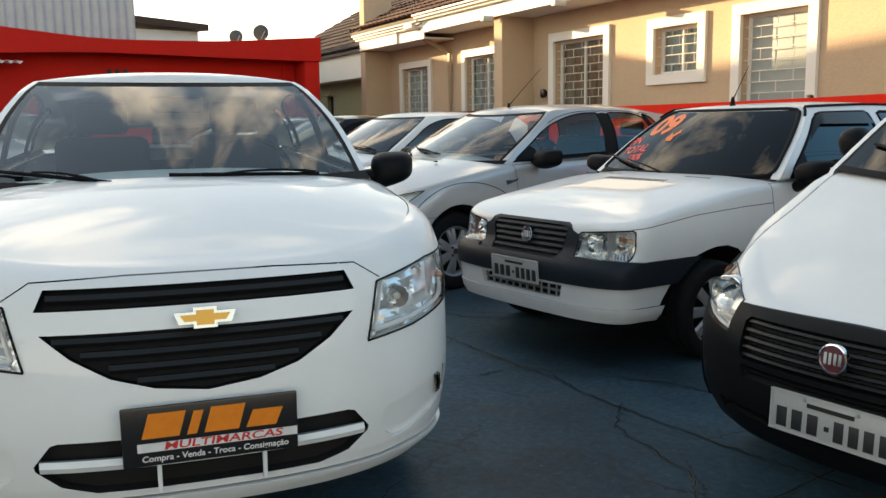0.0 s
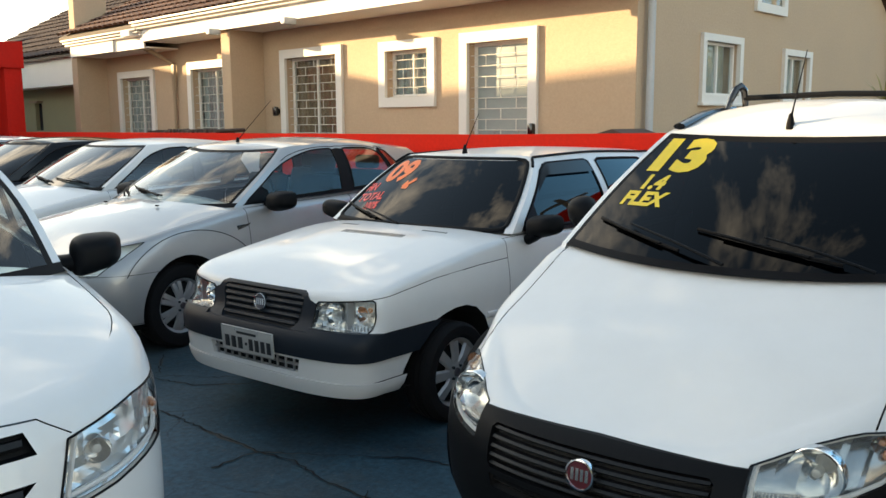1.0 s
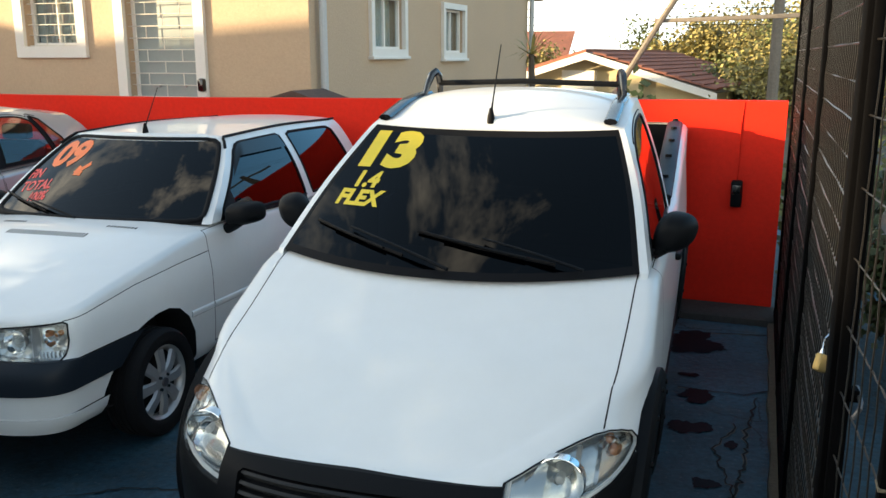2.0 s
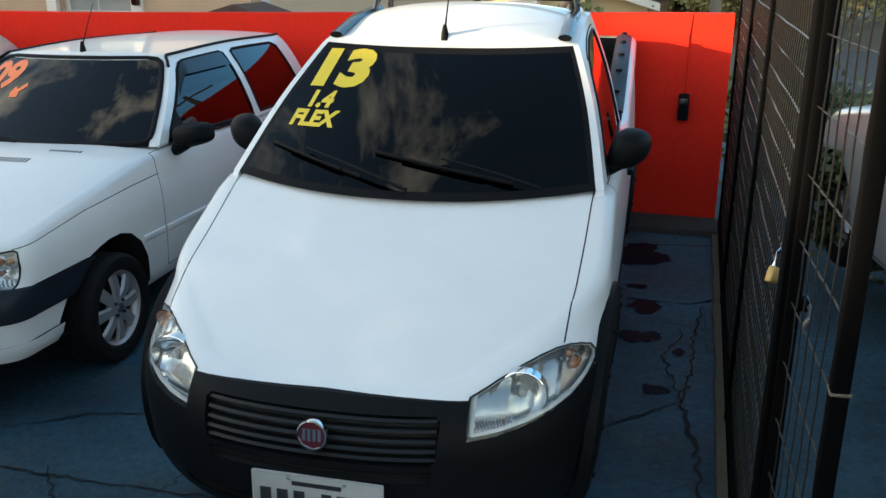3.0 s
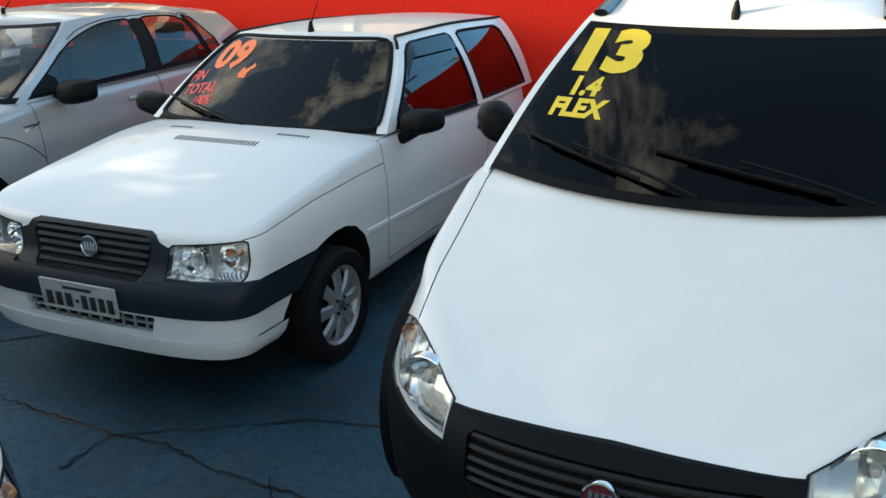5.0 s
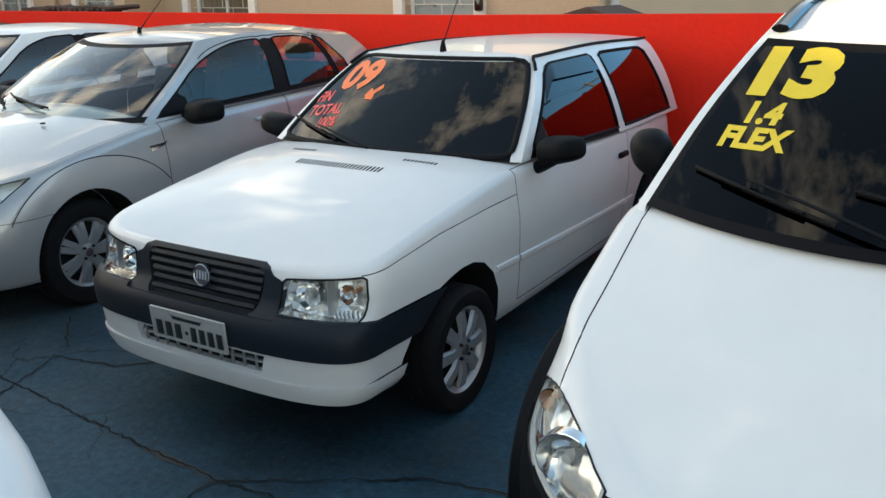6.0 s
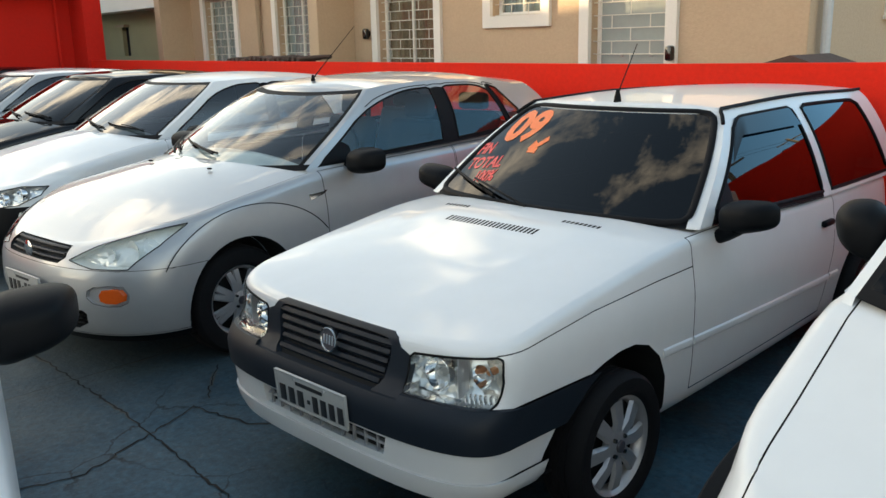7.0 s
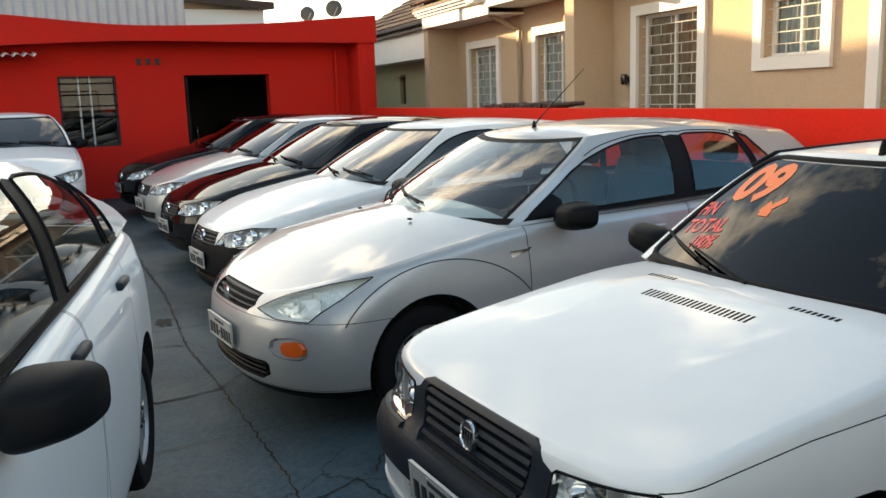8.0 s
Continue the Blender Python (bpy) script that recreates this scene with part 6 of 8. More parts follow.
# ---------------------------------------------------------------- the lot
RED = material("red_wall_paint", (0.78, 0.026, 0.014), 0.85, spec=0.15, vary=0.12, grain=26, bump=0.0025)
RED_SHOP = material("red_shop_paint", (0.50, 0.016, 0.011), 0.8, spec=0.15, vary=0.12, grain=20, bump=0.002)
BEIGE = material("beige_render", (0.50, 0.365, 0.25), 0.92, vary=0.10, grain=34, bump=0.006, stain=0.8)
CREAM = material("cream_wall", (0.52, 0.44, 0.28), 0.9, vary=0.12, grain=30, bump=0.003)
# cream darkened to olive, with the old house's shade put into it
OLIVE_SHADED = material("olive_render", (0.36, 0.33, 0.19), 0.9, vary=0.12, grain=30, bump=0.003)
TRIM = material("white_trim", (0.74, 0.71, 0.66), 0.7, vary=0.06, grain=40, bump=0.001)
IRON_WHITE = material("white_bars", (0.66, 0.63, 0.56), 0.5, vary=0.1)
ROOF_TILE = material("clay_tile", (0.17, 0.085, 0.055), 0.85, vary=0.4, grain=14, bump=0.004, stain=2.5, rand=0.25)
ROOF_DARK = material("old_clay_tile", (0.065, 0.040, 0.032), 0.9, vary=0.4, grain=14, bump=0.004, rand=0.3)
ROOF_RED = material("red_clay_tile", (0.26, 0.095, 0.06), 0.85, vary=0.35, grain=10, bump=0.003, rand=0.2)
STEEL = material("grey_cladding", (0.33, 0.36, 0.38), 0.5, metal=0.35, vary=0.12, grain=3)
BLACK_IRON = material("black_iron", (0.0016, 0.0016, 0.0019), 0.7, spec=0.03, vary=0.3, grain=60, bump=0.0006)
WIRE = material("gloss_black_wire", (0.010, 0.0085, 0.007), 0.42, spec=0.30, vary=0.3, grain=60)
KERB = material("worn_concrete", (0.085, 0.070, 0.048), 0.9, vary=0.35, grain=30, bump=0.004)
KERB_DARK = material("damp_concrete", (0.034, 0.032, 0.031), 0.85, vary=0.4, grain=30, bump=0.004)
ASPHALT = material("asphalt", (0.055, 0.055, 0.056), 0.9, vary=0.25, grain=120, bump=0.003)
EARTH = material("dry_earth", (0.12, 0.095, 0.06), 0.95, vary=0.4, grain=20, bump=0.01)
CRACK = material("crack_dirt", (0.005, 0.005, 0.005), 0.95, vary=0.4, grain=60)
CRACK_RIM = material("bared_concrete", (0.075, 0.074, 0.066), 0.9, vary=0.35, grain=60)
STAIN = material("damp_patch", (0.007, 0.010, 0.014), 0.5, spec=0.04, vary=0.35, grain=20)
DARK_GLASS = glass("house_glass", (0.85, 0.88, 0.88), 1.5)
CURTAIN = material("pale_curtain", (0.44, 0.50, 0.50), 0.9, vary=0.15, grain=30)
FROSTED = material("frosted_glass", (0.30, 0.345, 0.335), 0.32, coat=0.25, vary=0.10, grain=9, stain=1.2, coat_rough=0.12)
CURTAIN_BROWN = material("brown_curtain", (0.34, 0.24, 0.16), 0.9, vary=0.3, grain=14)
PLASTER_WHITE = material("white_plaster", (0.78, 0.76, 0.72), 0.85, vary=0.06, grain=30)
PIPE = material("grey_pipe", (0.42, 0.44, 0.45), 0.45, vary=0.1)
PIPE_BROWN = material("painted_pipe", (0.36, 0.26, 0.17), 0.6, vary=0.1)
PIPE_DARK = material("dull_steel", (0.10, 0.10, 0.105), 0.5, metal=0.7, vary=0.2)
BRASS = material("brass", (0.33, 0.23, 0.09), 0.5, metal=0.7, vary=0.15)
WOOD_GREY = material("weathered_pole", (0.20, 0.17, 0.14), 0.9, vary=0.3, grain=25, bump=0.003)
DISH = material("weathered_dish", (0.075, 0.068, 0.06), 0.7, vary=0.25, grain=10)
BARK = material("bark", (0.085, 0.065, 0.048), 0.95, vary=0.4, grain=25, bump=0.01)


def leaf_material(name, colour):
    m = material(name, colour, 0.6, vary=0.35, grain=3, stain=0.6)
    t = m.node_tree
    b = t.nodes["Principled BSDF"]
    b.inputs["Subsurface Weight"].default_value = 0.0
    geo = t.nodes.new("ShaderNodeNewGeometry")
    span = t.nodes.new("ShaderNodeMapRange")
    span.inputs["To Min"].default_value, span.inputs["To Max"].default_value = 0.55, 1.5
    t.links.new(geo.outputs["Random Per Island"], span.inputs["Value"])
    mul = t.nodes.new("ShaderNodeMixRGB")
    mul.blend_type = "MULTIPLY"
    mul.inputs[0].default_value = 1
    old = b.inputs["Base Color"].links[0].from_socket
    t.links.new(old, mul.inputs[1])
    t.links.new(span.outputs[0], mul.inputs[2])
    t.links.new(mul.outputs[0], b.inputs["Base Color"])
    return m


LEAF = leaf_material("leaves", (0.11, 0.125, 0.030))
LEAF_DARK = leaf_material("dark_leaves", (0.045, 0.060, 0.018))
LEAF_WARM = leaf_material("yellowish_leaves", (0.22, 0.18, 0.055))


def painted_floor():
    """Blue floor paint, worn through to concrete in patches, with dirt and broad dark stains."""
    m = material("blue_floor_paint", (0.020, 0.068, 0.100), 0.68, spec=0.34, vary=0.75, grain=26, bump=0.0045, stain=0.7)
    t = m.node_tree
    b = t.nodes["Principled BSDF"]
    co = t.nodes.new("ShaderNodeTexCoord")
    worn = node(t, "ShaderNodeTexNoise", Scale=2.3, Detail=9.0, Roughness=0.72)
    t.links.new(co.outputs["Object"], worn.inputs["Vector"])
    ramp = t.nodes.new("ShaderNodeValToRGB")
    ramp.color_ramp.elements[0].position, ramp.color_ramp.elements[1].position = 0.52, 0.68
    ramp.color_ramp.elements[1].color = (0.60, 0.60, 0.60, 1)
    t.links.new(worn.outputs["Fac"], ramp.inputs[0])
    mix = t.nodes.new("ShaderNodeMixRGB")
    mix.inputs[2].default_value = (0.062, 0.072, 0.070, 1)
    old = b.inputs["Base Color"].links[0].from_socket
    # wheels have worn the aisle between the cars greyer
    sep = t.nodes.new("ShaderNodeSeparateXYZ")
    t.links.new(co.outputs["Object"], sep.inputs[0])
    aisle = node(t, "ShaderNodeMapRange")
    aisle.inputs["From Min"].default_value, aisle.inputs["From Max"].default_value = -3.2, -6.5
    aisle.inputs["To Min"].default_value, aisle.inputs["To Max"].default_value = 0.0, 0.75
    t.links.new(sep.outputs["X"], aisle.inputs["Value"])
    wear = t.nodes.new("ShaderNodeMath")
    wear.operation = "MAXIMUM"
    scuff = t.nodes.new("ShaderNodeMath")
    scuff.operation = "MULTIPLY"
    t.links.new(aisle.outputs[0], scuff.inputs[0])
    broad = node(t, "ShaderNodeTexNoise", Scale=1.1, Detail=8.0, Roughness=0.7)
    t.links.new(co.outputs["Object"], broad.inputs["Vector"])
    spread = node(t, "ShaderNodeMapRange")
    spread.inputs["From Min"].default_value, spread.inputs["From Max"].default_value = 0.36, 0.56
    t.links.new(broad.outputs["Fac"], spread.inputs["Value"])
    t.links.new(spread.outputs[0], scuff.inputs[1])
    t.links.new(ramp.outputs[0], wear.inputs[0])
    t.links.new(scuff.outputs[0], wear.inputs[1])
    t.links.new(wear.outputs[0], mix.inputs[0])
    t.links.new(old, mix.inputs[1])
    dirt = node(t, "ShaderNodeTexNoise", Scale=0.55, Detail=6.0, Roughness=0.6)
    t.links.new(co.outputs["Object"], dirt.inputs["Vector"])
    span = node(t, "ShaderNodeMapRange")
    span.inputs["From Min"].default_value, span.inputs["From Max"].default_value = 0.38, 0.62
    span.inputs["To Min"].default_value, span.inputs["To Max"].default_value = 0.42, 1.28
    t.links.new(dirt.outputs["Fac"], span.inputs["Value"])
    mul = t.nodes.new("ShaderNodeMixRGB")
    mul.blend_type = "MULTIPLY"
    mul.inputs[0].default_value = 1
    t.links.new(mix.outputs[0], mul.inputs[1])
    t.links.new(span.outputs[0], mul.inputs[2])
    # fine crazing in the concrete, here and there
    bend = node(t, "ShaderNodeTexNoise", Scale=3.0, Detail=5.0, Roughness=0.6)
    t.links.new(co.outputs["Object"], bend.inputs["Vector"])
    shift = t.nodes.new("ShaderNodeMixRGB")
    shift.blend_type = "ADD"
    shift.inputs[0].default_value = 0.22
    t.links.new(co.outputs["Object"], shift.inputs[1])
    t.links.new(bend.outputs["Color"], shift.inputs[2])
    cells = t.nodes.new("ShaderNodeTexVoronoi")
    cells.feature = "DISTANCE_TO_EDGE"
    cells.inputs["Scale"].default_value = 1.25
    t.links.new(shift.outputs[0], cells.inputs["Vector"])
    line = node(t, "ShaderNodeMapRange")
    line.inputs["From Min"].default_value, line.inputs["From Max"].default_value = 0.002, 0.008
    line.inputs["To Min"].default_value, line.inputs["To Max"].default_value = 0.30, 1.0
    t.links.new(cells.outputs["Distance"], line.inputs["Value"])
    some = node(t, "ShaderNodeTexNoise", Scale=0.9, Detail=3.0, Roughness=0.5)
    t.links.new(co.outputs["Object"], some.inputs["Vector"])
    pick = node(t, "ShaderNodeMapRange")
    pick.inputs["From Min"].default_value, pick.inputs["From Max"].default_value = 0.46, 0.56
    t.links.new(some.outputs["Fac"], pick.inputs["Value"])
    crazed = t.nodes.new("ShaderNodeMixRGB")
    crazed.blend_type = "MULTIPLY"
    t.links.new(pick.outputs[0], crazed.inputs[0])
    t.links.new(mul.outputs[0], crazed.inputs[1])
    t.links.new(line.outputs[0], crazed.inputs[2])
    # pale grit and scuffs
    grit = node(t, "ShaderNodeTexNoise", Scale=38.0, Detail=6.0, Roughness=0.75)
    t.links.new(co.outputs["Object"], grit.inputs["Vector"])
    dust = node(t, "ShaderNodeMapRange")
    dust.inputs["From Min"].default_value, dust.inputs["From Max"].default_value = 0.58, 0.70
    dust.inputs["To Max"].default_value = 0.65
    t.links.new(grit.outputs["Fac"], dust.inputs["Value"])
    pale = t.nodes.new("ShaderNodeMixRGB")
    pale.inputs[2].default_value = (0.12, 0.14, 0.15, 1)
    t.links.new(dust.outputs[0], pale.inputs[0])
    t.links.new(crazed.outputs[0], pale.inputs[1])
    t.links.new(pale.outputs[0], b.inputs["Base Color"])
    return m


BLUE_FLOOR = painted_floor()


def floor_z(x, y):
    """The lot's floor: level by the wall, rising a little towards the street side."""
    t = min(max((3.0 - y) / 2.2, 0), 1)
    return 0.08 * t * t * (3 - 2 * t)


def build_ground():
    bm = bmesh.new()
    box(bm, (900, 900, 0.1), (0, 0, -0.09))
    tagged(part("ground", bm, EARTH), "bare earth and verge beyond the lot", "ground", kind="structure")
    bm = bmesh.new()
    xs = [-34 + i * 0.5 for i in range(85)]
    ys = [-12 + i * 0.5 for i in range(47)]
    grid(bm, [[Vector((x, y, floor_z(x, y) + 0.004 * noise.noise(Vector((x * 0.8, y * 0.8, 0))))) for x in xs] for y in ys])
    floor = tagged(part("floor", bm, BLUE_FLOOR), "cracked concrete floor with worn blue paint", "floor", kind="structure")
    # expansion joints and cracks with their bared edges
    rnd = random.Random(5)

    def line(points, width, jag, name="crack"):
        pts = []
        for (x0, y0), (x1, y1) in zip(points, points[1:]):
            n = max(2, int(math.hypot(x1 - x0, y1 - y0) / 0.03))
            for i in range(n):
                t = i / n
                pts.append((x0 + (x1 - x0) * t + rnd.uniform(-jag, jag), y0 + (y1 - y0) * t + rnd.uniform(-jag, jag)))
        pts.append(points[-1])
        for mat_of, wd, up, nm in ((CRACK_RIM, 2.6, 0.003, "worn_edge"), (CRACK, 1.0, 0.0055, name)):
            bmc = bmesh.new()
            rows = []
            for i, (x, y) in enumerate(pts):
                a, b = pts[max(i - 1, 0)], pts[min(i + 1, len(pts) - 1)]
                dx, dy = b[0] - a[0], b[1] - a[1]
                d = math.hypot(dx, dy) or 1
                k = wd * width * 0.95 * (0.35 + 0.65 * abs(noise.noise(Vector((x * 5, y * 5, up * 900))) * 2))
                if mat_of is CRACK_RIM:
                    k *= max(0.05, noise.noise(Vector((x * 1.9, y * 1.9, 7))) + 0.25) * 1.6
                k = max(k, 0.0008)
                nx, ny = -dy / d * k, dx / d * k
                z = floor_z(x, y) + up
                rows.append([Vector((x + nx, y + ny, z)), Vector((x - nx, y - ny, z))])
            grid(bmc, rows)
            part(nm, bmc, mat_of, floor, smooth=0)

    line([(-9.2, 3.95), (-7.37, 3.74), (-6.0, 3.71), (-4.96, 3.66), (-4.07, 3.56), (-3.31, 3.49), (-3.07, 3.51), (-2.79, 3.43), (-2.05, 3.38), (-1.2, 3.40), (-0.3, 3.3)], 0.007, 0.010)
    line([(-16.5, 4.1), (-13, 3.9), (-11, 4.05), (-9.2, 3.95)], 0.009, 0.02)
    line([(-3.31, 3.22), (-3.31, 3.48), (-3.06, 3.62), (-2.62, 3.87), (-2.14, 3.95), (-1.9, 4.1)], 0.006, 0.012)
    line([(-4.82, 3.92), (-4.45, 3.98), (-4.2, 4.2), (-4.1, 4.8)], 0.006, 0.012)
    line([(-4.82, 3.92), (-4.69, 3.62), (-4.56, 3.27), (-4.7, 2.8)], 0.005, 0.012)
    line([(-6.62, 3.96), (-6.35, 3.71), (-6.31, 3.35), (-6.7, 3.0)], 0.006, 0.014)
    line([(-4.85, 4.01), (-5.2, 4.3)], 0.006, 0.014)
    line([(-2.56, 3.46), (-2.35, 3.2), (-1.85, 3.05), (-1.4, 2.6), (-1.5, 2.0)], 0.005, 0.012)
    line([(0.12, 5.61), (0.02, 5.1), (-0.02, 4.7), (-0.08, 4.43), (-0.06, 3.93), (-0.10, 3.5), (-0.05, 2.9)], 0.009, 0.015)
    line([(-0.02, 5.2), (-0.14, 4.9), (-0.08, 4.43), (-0.40, 4.17), (-0.9, 4.12)], 0.007, 0.014)
    line([(0.24, 5.75), (0.05, 5.62), (-0.3, 5.66)], 0.008, 0.012)
    line([(0.34, 6.75), (0.0, 6.72), (-0.5, 6.7)], 0.006, 0.008)
    line([(-7.4, 3.74), (-7.6, 3.3), (-7.2, 2.9)], 0.007, 0.016)
    for x in (-10.6, -7.9, -5.6, -1.55, 1.4):
        line([(x, -6), (x + 0.05, 0), (x, 3.4), (x + 0.04, 7)], 0.004, 0.003, "joint")
    # dried spills near the wall
    for x, y, r, s in ((-0.20, 6.50, 0.34, 1.0), (-0.22, 5.87, 0.09, 0.7), (-0.20, 5.56, 0.15, 1.0), (-0.24, 5.12, 0.15, 0.9), (-0.21, 4.52, 0.085, 0.8), (-0.06, 4.95, 0.05, 1.2), (-8.15, 3.74, 0.2, 0.5), (-9.8, 3.3, 0.3, 0.6)):
        bmc = bmesh.new()
        mid = bmc.verts.new((x, y, floor_z(x, y) + 0.005))
        ring = []
        for i in range(72):
            a = 2 * math.pi * i / 72
            k = r * 0.8 * (0.8 + 0.65 * noise.noise(Vector((math.cos(a) * 0.9 + x * 7, math.sin(a) * 0.9 + y * 7, 1))) + 0.30 * noise.noise(Vector((math.cos(a) * 3 + x * 7, math.sin(a) * 3, 5))) + 0.16 * noise.noise(Vector((math.cos(a) * 8 + x * 7, math.sin(a) * 8, 9))))
            ring.append(bmc.verts.new((x + k * math.cos(a), y + k * s * math.sin(a), floor_z(x, y) + 0.005)))
        for i in range(72):
            bmc.faces.new((mid, ring[i], ring[(i + 1) % 72]))
        part("spill", bmc, STAIN, floor, "dark damp patch that mirrors the red wall", smooth=0)


build_ground()
FACE = pose(0, 7.25, 0, 0, 0, -7.46)      # the line of the red wall: along it, behind it, up


def at_face(ob, m=None):
    ob.matrix_basis = FACE @ (m or Matrix.Identity(4))
    return ob


def wall_top(u):
    return 1.53 - 0.06 * min(max(-u / 5, 0), 1) - 0.01 * min(max((-u - 5) / 13, 0), 1)


def build_red_wall():
    bm = bmesh.new()
    us = [0.36 - i * 0.5 for i in range(39)]
    for v, flip in ((0.0, False), (0.15, True)):
        rows = [[Vector((u, v + 0.004 * noise.noise(Vector((u, z, v))), z * wall_top(u))) for z in [k / 8 for k in range(9)]] for u in us]
        grid(bm, rows if flip else rows[::-1])
    grid(bm, [[Vector((u, 0.0, wall_top(u))), Vector((u, 0.15, wall_top(u)))] for u in us])
    grid(bm, [[Vector((us[0], 0.0, 0)), Vector((us[0], 0.15, 0))], [Vector((us[0], 0.0, wall_top(us[0]))), Vector((us[0], 0.15, wall_top(us[0])))]])
    wall = at_face(tagged(part("wall_north", bm, RED), "low rendered wall painted bright red", "wall", kind="structure"))
    bm = bmesh.new()
    rows = []
    for i in range(40):
        u = 0.5 - i * 0.48
        e = 0.02 * noise.noise(Vector((u * 2, 3, 1)))
        rows.append([Vector((u, -0.27 + e, 0.0)), Vector((u, -0.26 + e, 0.045)), Vector((u, -0.24 + e, 0.06)), Vector((u, -0.002, 0.075 + e * 0.3))])
    grid(bm, rows[::-1])
    at_face(tagged(part("kerb", bm, [KERB_DARK]), "damp worn concrete kerb along the red wall", "kerb", kind="structure"))
    # key box with its cable
    boxy = at_face(thing("key_box", Matrix.Identity(4), "small black plastic box on the red wall", "box"), pose(0.07, -0.03, 0.885))
    part("box_body", rbox((0.075, 0.055, 0.19), (0, 0, 0), 0.012), PLASTIC, boxy)
    part("box_cover", rbox((0.06, 0.02, 0.07), (0, -0.028, 0.03), 0.006), GLOSS_BLACK, boxy)
    part("cable", tube(bmesh.new(), [(0.0, 0.026, 0.09), (0.005, 0.026, 0.3), (0.0, 0.026, 0.5), (0.012, 0.03, 0.64)], 0.004, 5), RED, boxy)


build_red_wall()

# ---------------------------------------------------------------- the beige row house behind the wall


def frame_ring(bm, u0, u1, z0, z1, w, v, d):
    """A flat raised border round an opening."""
    box(bm, (u1 - u0, d, w), ((u0 + u1) / 2, v, z1 - w / 2))
    box(bm, (u1 - u0, d, w), ((u0 + u1) / 2, v, z0 + w / 2))
    for u in (u0 + w / 2, u1 - w / 2):
        box(bm, (w, d, z1 - z0 - 2 * w), (u, v, (z0 + z1) / 2))


def wall_with_holes(bm, u0, u1, z0, z1, v, depth, holes):
    """A wall in the plane v, depth thick towards +v, with rectangular openings that go through it."""
    us = sorted({u0, u1, *[h[0] for h in holes], *[h[1] for h in holes]})
    zs = sorted({z0, z1, *[h[2] for h in holes], *[h[3] for h in holes]})
    for a, b in zip(us, us[1:]):
        for c, d in zip(zs, zs[1:]):
            um, zm = (a + b) / 2, (c + d) / 2
            if any(h[0] < um < h[1] and h[2] < zm < h[3] for h in holes):
                continue
            for vv, flip in ((v, True), (v + depth, False)):
                q = [(a, vv, c), (a, vv, d), (b, vv, d), (b, vv, c)]
                bm.faces.new([bm.verts.new(p) for p in (q[::-1] if flip else q)])
    for h in holes:
        a, b, c, d = h
        for q in ([(a, v, c), (b, v, c), (b, v + depth, c), (a, v + depth, c)], [(a, v, d), (a, v + depth, d), (b, v + depth, d), (b, v, d)],
                  [(a, v, c), (a, v + depth, c), (a, v + depth, d), (a, v, d)], [(b, v, c), (b, v, d), (b, v + depth, d), (b, v + depth, c)]):
            bm.faces.new([bm.verts.new(p) for p in q])
    weld(bm)


def add_window(parent, u0, u1, z0, z1, v, curtain, bars="brick", trim=0.13, rows_n=10, cols=4, frosted=False):
    """A window: white border, sash, panes, curtain and security bars; the opening is u0..u1, z0..z1. A frosted one has a single plain sheet."""
    bm = bmesh.new()
    frame_ring(bm, u0 - trim, u1 + trim, z0 - trim, z1 + trim, trim, v - 0.02, 0.06)
    win = part("window", bm, TRIM, parent, "white plaster window border")
    bm = bmesh.new()
    frame_ring(bm, u0, u1, z0, z1, 0.045, v + 0.14, 0.05)
    mid = (u0 + u1) / 2
    if not frosted:
        box(bm, (0.024, 0.05, z1 - z0 - 0.09), (mid, v + 0.14, (z0 + z1) / 2))
    part("window_frame", bm, PLASTER_WHITE, win)
    for a, b in ([(u0 + 0.04, u1 - 0.04)] if frosted else [(u0 + 0.04, mid - 0.02), (mid + 0.02, u1 - 0.04)]):
        part("pane", box(bmesh.new(), (b - a, 0.006, z1 - z0 - 0.08), ((a + b) / 2, v + 0.14, (z0 + z1) / 2)), FROSTED if frosted else DARK_GLASS, win)
    if frosted:
        # two bolts through the sheet
        for u in (mid - 0.18, mid + 0.22):
            part("bolt", lathe(bmesh.new(), [(0.0, -0.02), (0.018, -0.016), (0.020, 0.0)], 12, "y", (u, v + 0.135, z0 + 0.98)), RIM, win, "small steel bolt")
    bm = bmesh.new()
    rows = []
    n = 60
    for i in range(n + 1):
        u = u0 + (u1 - u0) * i / n
        w = v + 0.19 + (0 if frosted else 0.012 * math.sin(i * 1.1) + 0.006 * math.sin(i * 2.7))
        rows.append([Vector((u, w, z0)), Vector((u, w + 0.01, z1))])
    grid(bm, rows)
    part("curtain", bm, curtain, win)
    # near-black sheet in place of the shade in the room
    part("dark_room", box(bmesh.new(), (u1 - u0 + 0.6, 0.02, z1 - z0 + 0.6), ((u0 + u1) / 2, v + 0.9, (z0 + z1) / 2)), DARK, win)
    if bars:
        h = (z1 - z0) / rows_n
        for k in range(rows_n + 1):
            z = z0 + h * k * 0.985 + 0.01
            part("security_bar", tube(bmesh.new(), [(u0, v + 0.05, z), (u1, v + 0.05, z)], 0.0058, 5), IRON_WHITE, win)
            if k < rows_n:
                m = cols
                for j in range(m):
                    u = u0 + (u1 - u0) * ((j + (0.5 if k % 2 else 1.0)) / m)
                    if u < u1 - 0.02:
                        part("security_bar", tube(bmesh.new(), [(u, v + 0.05, z), (u, v + 0.05, z + h * 0.985)], 0.0058, 5), IRON_WHITE, win)
    return win


